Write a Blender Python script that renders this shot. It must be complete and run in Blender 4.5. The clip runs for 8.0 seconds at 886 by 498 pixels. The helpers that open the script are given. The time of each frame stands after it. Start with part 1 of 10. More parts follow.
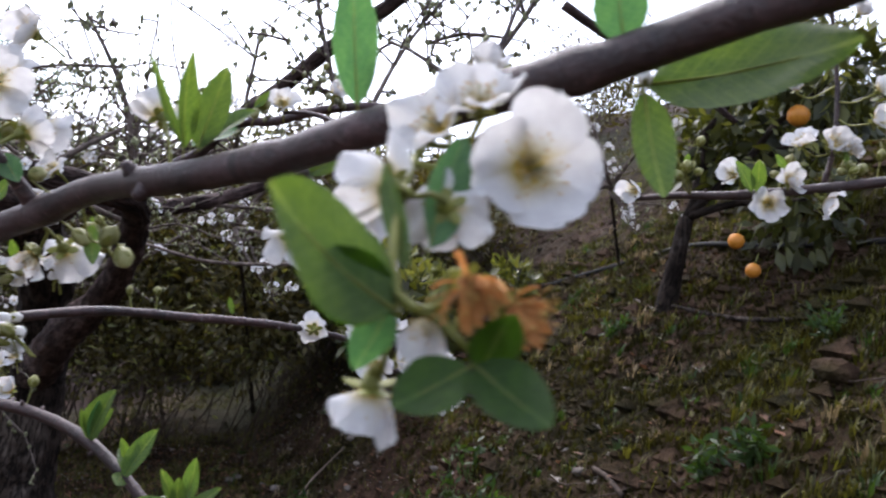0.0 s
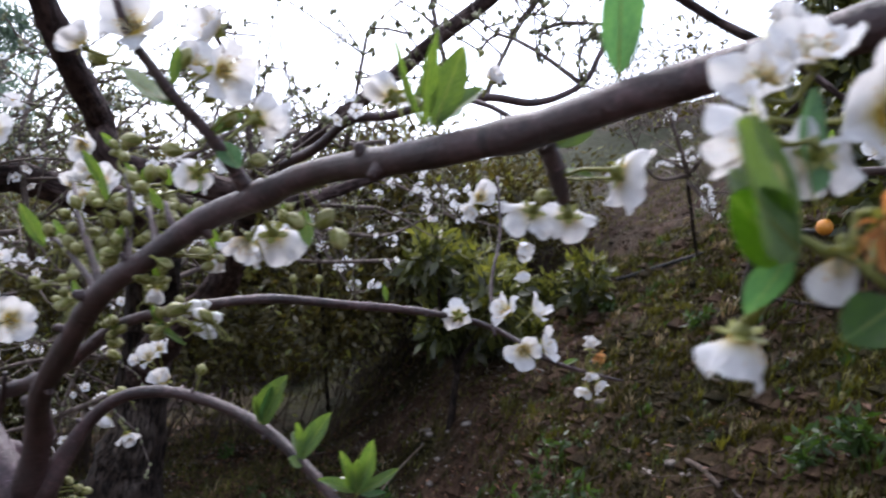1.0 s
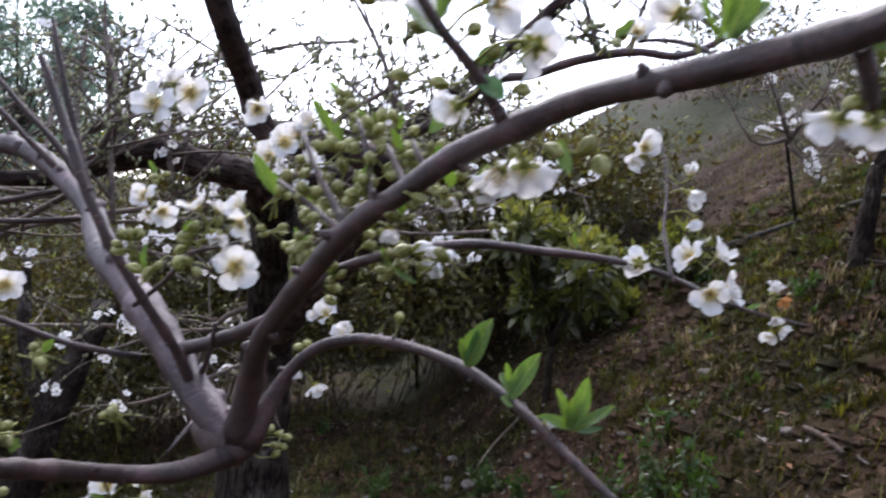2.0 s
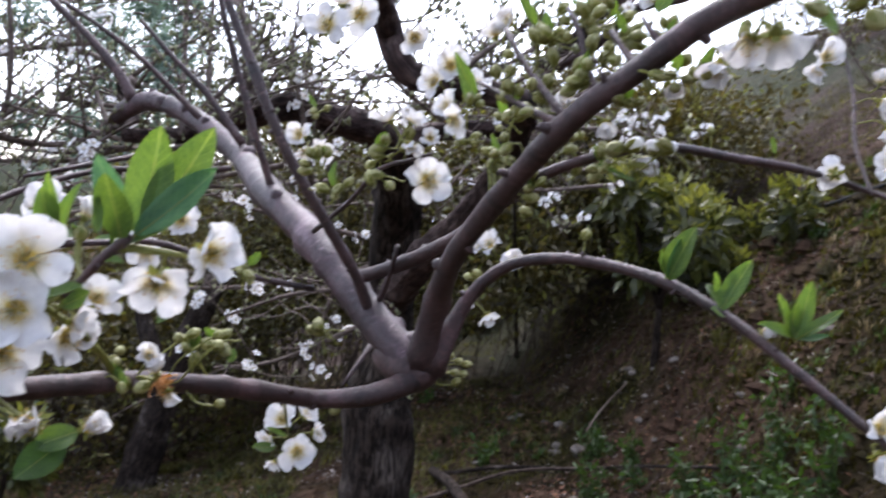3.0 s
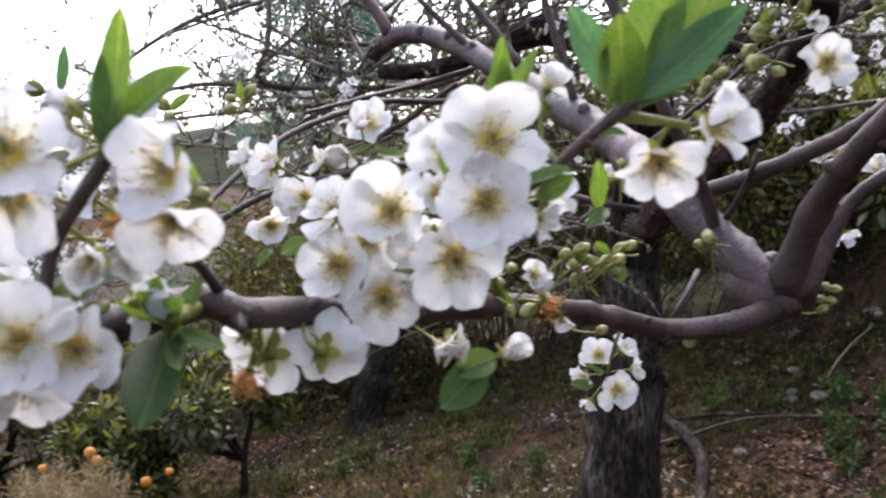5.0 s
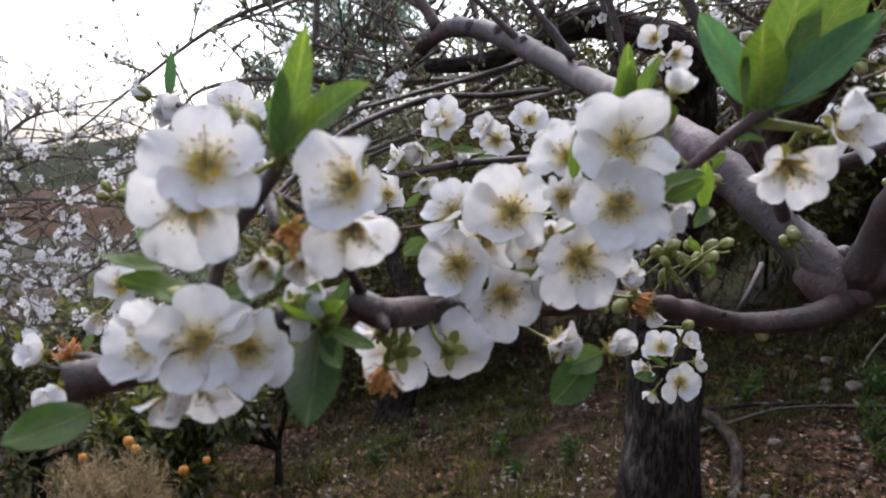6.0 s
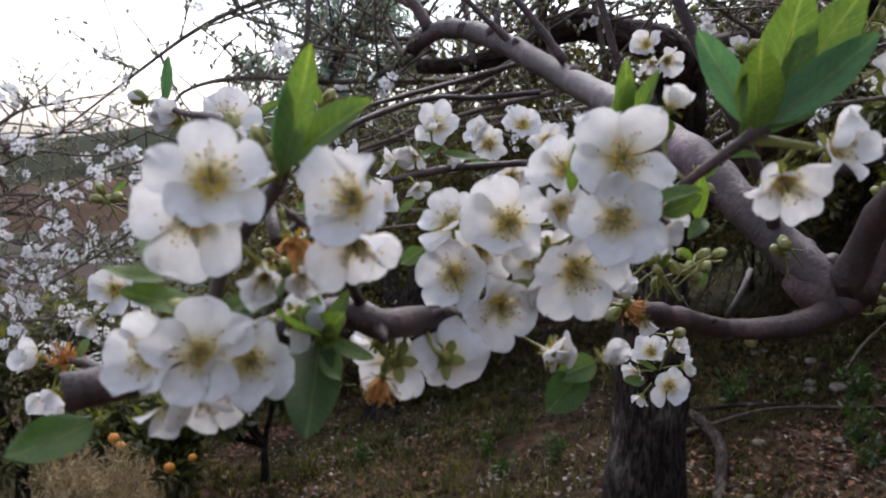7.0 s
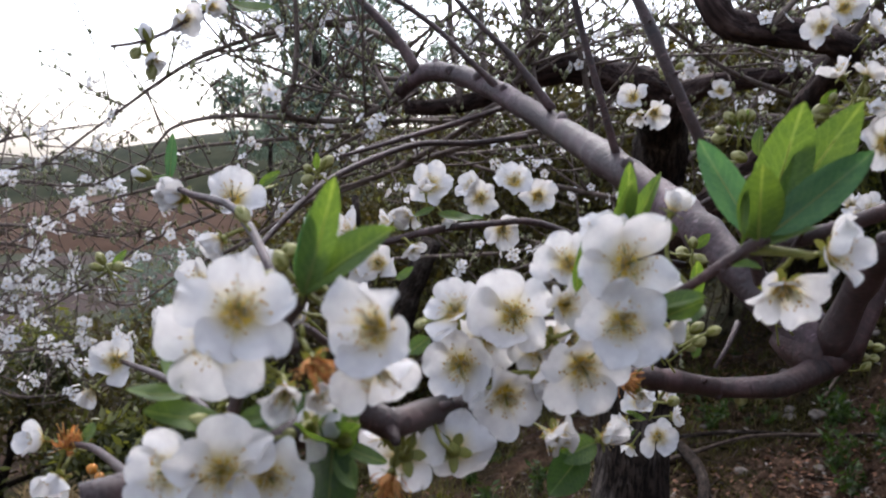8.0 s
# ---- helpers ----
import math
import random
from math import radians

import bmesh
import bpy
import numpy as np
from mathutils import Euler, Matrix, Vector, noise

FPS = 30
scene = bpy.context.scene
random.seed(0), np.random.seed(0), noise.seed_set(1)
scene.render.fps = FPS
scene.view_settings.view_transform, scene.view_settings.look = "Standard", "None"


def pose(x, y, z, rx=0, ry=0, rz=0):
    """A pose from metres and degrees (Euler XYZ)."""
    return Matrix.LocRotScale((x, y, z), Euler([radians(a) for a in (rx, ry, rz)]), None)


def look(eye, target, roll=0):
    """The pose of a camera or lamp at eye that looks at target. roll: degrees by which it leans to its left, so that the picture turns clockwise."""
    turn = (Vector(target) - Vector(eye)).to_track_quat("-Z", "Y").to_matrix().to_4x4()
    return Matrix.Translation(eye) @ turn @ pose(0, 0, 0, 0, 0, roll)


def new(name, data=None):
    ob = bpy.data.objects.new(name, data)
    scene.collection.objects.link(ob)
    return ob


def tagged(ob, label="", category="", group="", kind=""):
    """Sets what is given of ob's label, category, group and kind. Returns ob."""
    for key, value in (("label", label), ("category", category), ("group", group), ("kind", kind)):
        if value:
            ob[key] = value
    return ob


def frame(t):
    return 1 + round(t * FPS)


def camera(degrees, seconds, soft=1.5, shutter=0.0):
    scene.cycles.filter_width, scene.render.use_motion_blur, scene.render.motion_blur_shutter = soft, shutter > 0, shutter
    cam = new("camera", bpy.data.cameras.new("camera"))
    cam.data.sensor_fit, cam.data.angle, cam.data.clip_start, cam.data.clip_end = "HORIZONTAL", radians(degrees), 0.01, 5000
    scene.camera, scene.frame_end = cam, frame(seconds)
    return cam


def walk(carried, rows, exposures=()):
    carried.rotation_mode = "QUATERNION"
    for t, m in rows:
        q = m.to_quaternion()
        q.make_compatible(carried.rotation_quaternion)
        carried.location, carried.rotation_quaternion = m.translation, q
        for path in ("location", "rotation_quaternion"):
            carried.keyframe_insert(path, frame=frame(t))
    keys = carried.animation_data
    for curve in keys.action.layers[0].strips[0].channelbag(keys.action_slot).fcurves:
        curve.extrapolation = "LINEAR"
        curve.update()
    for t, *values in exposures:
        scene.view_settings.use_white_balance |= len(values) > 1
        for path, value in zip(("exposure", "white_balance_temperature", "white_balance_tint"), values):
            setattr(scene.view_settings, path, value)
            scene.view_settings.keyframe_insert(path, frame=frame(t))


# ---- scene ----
cam = camera(54.7, 8.0, soft=1.95, shutter=0.5)
cam.data.dof.use_dof = True
cam.data.dof.focus_distance, cam.data.dof.aperture_fstop = 0.7, 22.0   # a small phone lens
EXPOSURES = [(0.0, 1.08, 6050, 16), (1.5, 1.22, 5950, 16), (3.0, 1.42, 5950, 16), (5.0, 1.5, 6200, 15), (6.5, 0.76, 6200, 15), (7.0, 0.76, 6200, 15), (8.0, 0.94, 6200, 15)]
PATH = [
    (0, (0.136, 0.184, 1.577), (-0.127, 2.164, 1.679), 9.4),
    (0.5, (0.103, 0.182, 1.568), (-0.214, 2.154, 1.662), 9.3),
    (1, (0.067, 0.168, 1.555), (-0.33, 2.127, 1.632), 8.1),
    (1.5, (0.023, 0.153, 1.54), (-0.448, 2.096, 1.587), 7.1),
    (1.7, (0.008, 0.146, 1.532), (-0.501, 2.08, 1.562), 7.0),
    (2.8, (-0.091, 0.133, 1.468), (-0.768, 2.015, 1.426), 5.3),
    (3, (-0.098, 0.137, 1.461), (-0.831, 1.997, 1.395), 4.9),
    (3.5, (-0.132, 0.132, 1.452), (-0.969, 1.944, 1.328), 4.3),
    (4, (-0.17, 0.141, 1.439), (-1.106, 1.901, 1.276), 3.6),
    (4.5, (-0.209, 0.146, 1.432), (-1.231, 1.855, 1.236), 2.8),
    (5, (-0.231, 0.152, 1.426), (-1.342, 1.801, 1.213), 2.0),
    (5.2, (-0.24, 0.145, 1.431), (-1.376, 1.776, 1.204), 1.6),
    (6.3, (-0.256, 0.121, 1.43), (-1.41, 1.737, 1.189), 1.6),
    (6.5, (-0.256, 0.122, 1.433), (-1.405, 1.741, 1.187), 1.8),
    (7, (-0.258, 0.119, 1.435), (-1.386, 1.752, 1.192), 2.2),
    (7.5, (-0.264, 0.123, 1.449), (-1.381, 1.767, 1.227), 1.8),
    (8, (-0.265, 0.109, 1.463), (-1.36, 1.772, 1.271), 2.4),
]
walk(cam, [(t, look(eye, target, roll)) for t, eye, target, roll in PATH],
     EXPOSURES)

# ---------- world, sun ----------
SUN_DIR = Vector((-0.32, 0.52, 0.79)).normalized()      # from the ground towards the sun
world = bpy.data.worlds.new("overcast_sky")
scene.world = world
world.use_nodes = True
wn, wl = world.node_tree.nodes, world.node_tree.links
sky = wn.new("ShaderNodeTexSky")
sky.sky_type = "NISHITA"
sky.sun_disc = False
sky.sun_elevation = math.asin(SUN_DIR.z)
sky.sun_rotation = math.atan2(SUN_DIR.x, SUN_DIR.y)
sky.air_density, sky.dust_density, sky.ozone_density = 1.0, 2.5, 1.4
haze = wn.new("ShaderNodeHueSaturation")
haze.inputs["Saturation"].default_value = 0.5
wl.new(sky.outputs["Color"], haze.inputs["Color"])
wl.new(haze.outputs["Color"], wn["Background"].inputs["Color"])
wn["Background"].inputs["Strength"].default_value = 0.215

lamp = bpy.data.lights.new("sun", "SUN")
lamp.energy, lamp.angle, lamp.color = 1.2, radians(25), (1.0, 0.97, 0.93)
sun = new("sun", lamp)
sun.matrix_world = look((0, 0, 0), -SUN_DIR) @ Matrix.Translation((0, 0, 30))

# ---------- materials ----------


def material(name):
    m = bpy.data.materials.new(name)
    m.use_nodes = True
    n = m.node_tree.nodes
    return m, n, m.node_tree.links, n["Principled BSDF"], n["Material Output"]


def ramp(n, l, src, *stops):
    r = n.new("ShaderNodeValToRGB")
    e = r.color_ramp.elements
    while len(e) < len(stops):
        e.new(0.5)
    for el, (p, c) in zip(e, stops):
        el.position, el.color = p, (*c, 1)
    l.new(src, r.inputs["Fac"])
    return r.outputs["Color"]


def noise_tex(n, l, scale, detail=4.0, rough=0.55, stretch=None, space="Object"):
    t = n.new("ShaderNodeTexNoise")
    t.inputs["Scale"].default_value = scale
    t.inputs["Detail"].default_value = detail
    t.inputs["Roughness"].default_value = rough
    if space == "grain":
        co = n.new("ShaderNodeAttribute")
        co.attribute_name = "grain"
        src = co.outputs["Vector"]
    else:
        co = n.new("ShaderNodeTexCoord")
        src = co.outputs[space]
    if stretch:
        mp = n.new("ShaderNodeMapping")
        mp.inputs["Scale"].default_value = stretch
        l.new(src, mp.inputs["Vector"])
        src = mp.outputs["Vector"]
    l.new(src, t.inputs["Vector"])
    return t.outputs["Fac"]


def mix_col(n, l, fac, a, b, mode="MIX"):
    x = n.new("ShaderNodeMix")
    x.data_type, x.blend_type = "RGBA", mode
    for sock, v in ((x.inputs["Factor"], fac), (x.inputs["A"], a), (x.inputs["B"], b)):
        if hasattr(v, "links"):
            l.new(v, sock)
        elif isinstance(v, (int, float)):
            sock.default_value = v
        else:
            sock.default_value = (*v, 1)
    return x.outputs["Result"]


def bump(n, l, bsdf, height, strength, dist):
    b = n.new("ShaderNodeBump")
    b.inputs["Strength"].default_value, b.inputs["Distance"].default_value = strength, dist
    l.new(height, b.inputs["Height"])
    l.new(b.outputs["Normal"], bsdf.inputs["Normal"])


def make_bark(name, dark, mid, light, rough, scale, relief, grain=(1.0, 1.0, 1.0), scars=0.0, cracks=0.0):
    m, n, l, p, _ = material(name)
    big = noise_tex(n, l, 30 * scale, 4, 0.65, None, "grain")
    col = ramp(n, l, big, (0.32, dark), (0.52, mid), (0.72, light))
    fine = noise_tex(n, l, 200 * scale, 5, 0.7, grain, "grain")
    col = mix_col(n, l, 0.7, col, ramp(n, l, fine, (0.32, (0.3, 0.28, 0.28)), (0.68, (1.25, 1.2, 1.2))), "MULTIPLY")
    if scars:
        rings = noise_tex(n, l, 170 * scale, 2, 0.5, (1.0, 1.0, 3.2), "grain")
        spots = ramp(n, l, rings, (0.66, (0, 0, 0)), (0.72, (scars, scars, scars)))
        col = mix_col(n, l, spots, col, tuple(min(1, c * 1.5) for c in light))
        bands = noise_tex(n, l, 60 * scale, 3, 0.6, (0.12, 0.12, 1.0), "grain")
        rim = ramp(n, l, bands, (0.30, (0.35, 0.32, 0.32)), (0.40, (1, 1, 1)))
        col = mix_col(n, l, 1.0, col, rim, "MULTIPLY")
        dirt = noise_tex(n, l, 9 * scale, 4, 0.7, None, "grain")
        col = mix_col(n, l, 0.75, col, ramp(n, l, dirt, (0.36, (0.42, 0.38, 0.36)), (0.5, (1, 1, 1)), (0.66, (1.35, 1.22, 1.22))), "MULTIPLY")
    height = fine
    if cracks:                                             # long dark fissures between plates
        split = noise_tex(n, l, 150, 4, 0.65, (1.0, 1.0, 0.2), "grain")
        gap = ramp(n, l, split, (0.42, (cracks, cracks, cracks)), (0.52, (1, 1, 1)))
        col = mix_col(n, l, 1.0, col, gap, "MULTIPLY")
        height = mix_col(n, l, 0.6, fine, gap)
    l.new(col, p.inputs["Base Color"])
    p.inputs["Roughness"].default_value = rough
    p.inputs["Specular IOR Level"].default_value = 0.55 if rough < 0.6 else 0.12
    bump(n, l, p, height, 1.0 if cracks else 0.7, relief)
    return m


BARK = make_bark("young_plum_bark", (0.022, 0.010, 0.009), (0.054, 0.026, 0.023), (0.118, 0.066, 0.065), 0.50, 1.0, 0.003, (1.0, 1.0, 1.6), scars=0.6)
LIMB_BARK = make_bark("grey_violet_limb_bark", (0.036, 0.020, 0.021), (0.082, 0.047, 0.051), (0.225, 0.155, 0.172), 0.44, 0.8, 0.0034, (1.0, 1.0, 1.6), scars=0.5)
OLD_BARK = make_bark("dark_old_bark", (0.018, 0.012, 0.009), (0.048, 0.035, 0.027), (0.165, 0.137, 0.115), 0.9, 0.25, 0.016, (1.0, 1.0, 0.3), cracks=0.30)
# Brown limb bark, lightened to stand in for lens veiling against the sky.
BROWN_BARK = make_bark("veil_lightened_brown_limb_bark", (0.030, 0.019, 0.016), (0.078, 0.051, 0.045), (0.200, 0.150, 0.138), 0.75, 0.5, 0.008, (1.0, 1.0, 0.5), cracks=0.45)
TWIG_BARK = make_bark("dull_twig_bark", (0.075, 0.056, 0.046), (0.145, 0.115, 0.096), (0.25, 0.205, 0.18), 0.7, 1.0, 0.001)
DRY_STEM = make_bark("dry_grey_stem", (0.032, 0.023, 0.017), (0.075, 0.055, 0.042), (0.145, 0.112, 0.088), 0.8, 1.0, 0.001)
CUT_WOOD = make_bark("weathered_cut_wood", (0.13, 0.10, 0.075), (0.22, 0.17, 0.13), (0.32, 0.26, 0.20), 0.8, 1.5, 0.0008)


def make_sheet(name, cols, through_cols, share, rough, scale, vein=0.0, spec=0.4, vary=0.12, claw=None, veins=None):
    """Thin leaves and petals: part of the light passes through."""
    m, n, l, p, out = material(name)
    v = noise_tex(n, l, scale, 3)
    col = ramp(n, l, v, (0.3, cols[0]), (0.7, cols[1]))
    if claw:                                               # a tinted foot, along the piece's own length
        co = n.new("ShaderNodeTexCoord")
        xyz = n.new("ShaderNodeSeparateXYZ")
        l.new(co.outputs["Object"], xyz.inputs["Vector"])
        foot = ramp(n, l, xyz.outputs["Y"], (0.08, (1, 1, 1)), (0.22, (0.5, 0.5, 0.5)), (0.34, (0.18, 0.18, 0.18)), (0.52, (0, 0, 0)))
        col = mix_col(n, l, foot, col, claw)
    if veins:                                              # midrib and slanting side veins
        co = n.new("ShaderNodeTexCoord")
        xyz = n.new("ShaderNodeSeparateXYZ")
        l.new(co.outputs["Object"], xyz.inputs["Vector"])
        side = n.new("ShaderNodeMath")
        side.operation = "ABSOLUTE"
        l.new(xyz.outputs["X"], side.inputs[0])
        slant = n.new("ShaderNodeMath")
        slant.operation, slant.inputs[1].default_value = "MULTIPLY_ADD", -0.85
        l.new(side.outputs[0], slant.inputs[0])
        l.new(xyz.outputs["Y"], slant.inputs[2])
        comb = n.new("ShaderNodeMath")
        comb.operation, comb.inputs[1].default_value = "MULTIPLY", 11.0
        l.new(slant.outputs[0], comb.inputs[0])
        saw = n.new("ShaderNodeMath")
        saw.operation = "FRACT"
        l.new(comb.outputs[0], saw.inputs[0])
        lines = ramp(n, l, saw.outputs[0], (0.0, (0.0, 0.0, 0.0)), (0.07, (0.55, 0.55, 0.55)), (0.16, (0, 0, 0)))
        rib = ramp(n, l, side.outputs[0], (0.008, (0.9, 0.9, 0.9)), (0.02, (0, 0, 0)))
        col = mix_col(n, l, mix_col(n, l, 1.0, lines, rib, "ADD"), col, veins)
        blotch = noise_tex(n, l, 7, 3, 0.6)
        col = mix_col(n, l, 0.55, col, ramp(n, l, blotch, (0.35, (0.6, 0.66, 0.7)), (0.65, (1.25, 1.15, 0.9))), "MULTIPLY")
    info = n.new("ShaderNodeObjectInfo")
    geo = n.new("ShaderNodeNewGeometry")
    add = n.new("ShaderNodeMath")
    add.operation = "ADD"
    l.new(info.outputs["Random"], add.inputs[0])
    l.new(geo.outputs["Random Per Island"], add.inputs[1])
    fr = n.new("ShaderNodeMath")
    fr.operation = "FRACT"
    l.new(add.outputs[0], fr.inputs[0])
    hsv = n.new("ShaderNodeHueSaturation")
    mr = n.new("ShaderNodeMapRange")
    mr.inputs["To Min"].default_value, mr.inputs["To Max"].default_value = 1 - vary * 2, 1 + vary
    l.new(fr.outputs[0], mr.inputs["Value"])
    l.new(mr.outputs[0], hsv.inputs["Value"])
    l.new(col, hsv.inputs["Color"])
    l.new(hsv.outputs["Color"], p.inputs["Base Color"])
    p.inputs["Roughness"].default_value = rough
    p.inputs["Specular IOR Level"].default_value = spec
    tr = n.new("ShaderNodeBsdfTranslucent")
    tcol = mix_col(n, l, 1.0, hsv.outputs["Color"], through_cols, "MULTIPLY")
    l.new(tcol, tr.inputs["Color"])
    mx = n.new("ShaderNodeMixShader")
    mx.inputs["Fac"].default_value = share
    l.new(p.outputs[0], mx.inputs[1])
    l.new(tr.outputs[0], mx.inputs[2])
    l.new(mx.outputs[0], out.inputs["Surface"])
    if vein:
        bump(n, l, p, noise_tex(n, l, scale * 6, 3), vein, 0.0006)
    return m


PETAL = make_sheet("white_petal", ((0.67, 0.652, 0.655), (0.79, 0.778, 0.765)), (1.0, 0.98, 0.945), 0.38, 0.55, 3.2, 0.5, 0.3, 0.04, claw=(0.66, 0.53, 0.20))
FAR_PETAL = make_sheet("small_white_petal", ((0.78, 0.77, 0.77), (0.88, 0.87, 0.865)), (1.0, 0.98, 0.955), 0.36, 0.6, 120, 0.0, 0.25, 0.05)
YOUNG_LEAF = make_sheet("fresh_leaf", ((0.056, 0.112, 0.026), (0.124, 0.200, 0.046)), (1.5, 1.45, 0.6), 0.40, 0.42, 60, 0.4, 0.45, veins=(0.20, 0.28, 0.09))
BLUE_LEAF = make_sheet("dull_leaf_underside", ((0.06, 0.15, 0.065), (0.11, 0.22, 0.09)), (1.2, 1.4, 0.9), 0.4, 0.5, 60, 0.4, 0.4, veins=(0.16, 0.25, 0.12))
# Leaf green darkened in colour to stand in for leaves seen in shade.
DARK_LEAF = make_sheet("shade_darkened_leaf", ((0.020, 0.058, 0.005), (0.058, 0.128, 0.011)), (1.5, 1.6, 0.5), 0.40, 0.4, 60, 0.4, 0.4, veins=(0.10, 0.17, 0.05))
SEPAL = make_sheet("green_sepal", ((0.130, 0.142, 0.024), (0.270, 0.262, 0.062)), (1.3, 1.3, 0.8), 0.2, 0.5, 90, 0.0, 0.4)
TWIG_BUD = make_sheet("brown_green_twig_bud", ((0.14, 0.145, 0.06), (0.40, 0.41, 0.23)), (1, 1, 0.8), 0.25, 0.6, 200, 0.0, 0.3, 0.25)
BUD_GREEN = make_sheet("pale_green_bud", ((0.23, 0.235, 0.075), (0.52, 0.49, 0.23)), (1.2, 1.15, 0.85), 0.25, 0.5, 150, 0.0, 0.4)
WITHERED = make_sheet("withered_petal", ((0.42, 0.14, 0.03), (0.76, 0.43, 0.17)), (1.2, 1.0, 0.8), 0.3, 0.7, 140, 0.3, 0.2)
CREAM = make_sheet("pale_filament", ((0.72, 0.66, 0.42), (0.82, 0.78, 0.60)), (1, 1, 1), 0.2, 0.6, 90, 0.0, 0.3)
ANTHER = make_sheet("golden_brown_anther", ((0.42, 0.22, 0.04), (0.74, 0.50, 0.15)), (1, 1, 1), 0.1, 0.7, 300, 0.0, 0.3)
HEART = make_sheet("golden_heart", ((0.46, 0.30, 0.035), (0.66, 0.46, 0.08)), (1, 1, 1), 0.1, 0.6, 300, 0.0, 0.3)
CITRUS_LEAF = make_sheet("dark_citrus_leaf", ((0.024, 0.032, 0.007), (0.082, 0.084, 0.016)), (1.4, 1.4, 0.55), 0.3, 0.5, 9, 0.0, 0.5, 0.3)
CITRUS_TIP = make_sheet("yellow_green_shoot", ((0.10, 0.112, 0.020), (0.215, 0.212, 0.048)), (1.3, 1.3, 0.7), 0.35, 0.4, 12, 0.0, 0.5, 0.2)
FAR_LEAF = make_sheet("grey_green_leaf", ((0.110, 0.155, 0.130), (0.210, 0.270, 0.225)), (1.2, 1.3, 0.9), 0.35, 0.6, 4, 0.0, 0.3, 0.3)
SHRUB_LEAF = make_sheet("olive_shrub_leaf", ((0.030, 0.026, 0.008), (0.106, 0.086, 0.023)), (1.35, 1.25, 0.6), 0.3, 0.6, 6, 0.0, 0.3, 0.3)
GRASS = make_sheet("moss_green_grass", ((0.036, 0.038, 0.006), (0.135, 0.118, 0.019)), (1.3, 1.4, 0.7), 0.3, 0.6, 5, 0.0, 0.3, 0.3)
WEED_LEAF = make_sheet("fresh_weed_leaf", ((0.020, 0.044, 0.009), (0.058, 0.098, 0.019)), (1.4, 1.5, 0.6), 0.35, 0.5, 12, 0.0, 0.35, 0.2)
MOSS = make_sheet("damp_moss", ((0.016, 0.014, 0.003), (0.062, 0.050, 0.009)), (1.3, 1.4, 0.7), 0.25, 0.8, 3, 0.0, 0.15, 0.35)
STRAW = make_sheet("dry_straw", ((0.20, 0.145, 0.075), (0.36, 0.28, 0.155)), (1.1, 1.0, 0.8), 0.25, 0.7, 20, 0.0, 0.3, 0.25)
PALE_LITTER = make_sheet("bleached_dead_leaf", ((0.10, 0.082, 0.068), (0.36, 0.31, 0.27)), (1.0, 1.0, 0.9), 0.15, 0.7, 14, 0.0, 0.3, 0.4)
LITTER = make_sheet("dead_leaf", ((0.060, 0.026, 0.013), (0.215, 0.100, 0.052)), (1.1, 1.0, 0.8), 0.15, 0.75, 40, 0.0, 0.3, 0.5)


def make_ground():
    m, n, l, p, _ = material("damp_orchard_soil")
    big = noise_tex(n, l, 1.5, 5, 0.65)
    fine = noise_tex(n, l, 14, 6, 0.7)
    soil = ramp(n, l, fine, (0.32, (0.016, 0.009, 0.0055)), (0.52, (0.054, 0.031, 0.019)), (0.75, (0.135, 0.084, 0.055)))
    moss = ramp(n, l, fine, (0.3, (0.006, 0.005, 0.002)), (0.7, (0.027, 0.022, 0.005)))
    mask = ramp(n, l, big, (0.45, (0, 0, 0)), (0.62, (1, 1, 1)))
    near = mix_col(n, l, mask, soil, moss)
    # Far turf and bare earth, dulled in colour to stand in for distance haze.
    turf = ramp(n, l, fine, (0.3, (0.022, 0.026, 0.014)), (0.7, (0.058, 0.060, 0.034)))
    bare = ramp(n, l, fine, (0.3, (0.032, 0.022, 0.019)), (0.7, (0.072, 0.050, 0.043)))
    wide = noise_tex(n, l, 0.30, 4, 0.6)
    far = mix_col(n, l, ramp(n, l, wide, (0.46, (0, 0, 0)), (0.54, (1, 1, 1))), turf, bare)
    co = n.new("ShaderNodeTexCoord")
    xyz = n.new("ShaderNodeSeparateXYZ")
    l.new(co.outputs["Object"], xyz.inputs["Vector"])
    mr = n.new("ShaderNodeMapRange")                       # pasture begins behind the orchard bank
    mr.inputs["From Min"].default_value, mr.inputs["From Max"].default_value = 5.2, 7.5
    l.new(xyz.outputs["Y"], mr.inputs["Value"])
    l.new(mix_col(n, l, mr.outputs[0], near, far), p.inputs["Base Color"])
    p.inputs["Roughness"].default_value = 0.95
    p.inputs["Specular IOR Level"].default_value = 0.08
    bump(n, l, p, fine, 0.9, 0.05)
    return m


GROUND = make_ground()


def make_plain(name, a, b, rough, scale, relief=0.0, metal=0.0):
    m, n, l, p, _ = material(name)
    v = noise_tex(n, l, scale, 5, 0.6)
    l.new(ramp(n, l, v, (0.3, a), (0.7, b)), p.inputs["Base Color"])
    p.inputs["Roughness"].default_value, p.inputs["Metallic"].default_value = rough, metal
    p.inputs["Specular IOR Level"].default_value = 0.4 if rough < 0.6 else 0.08
    if relief:
        bump(n, l, p, v, 0.6, relief)
    return m


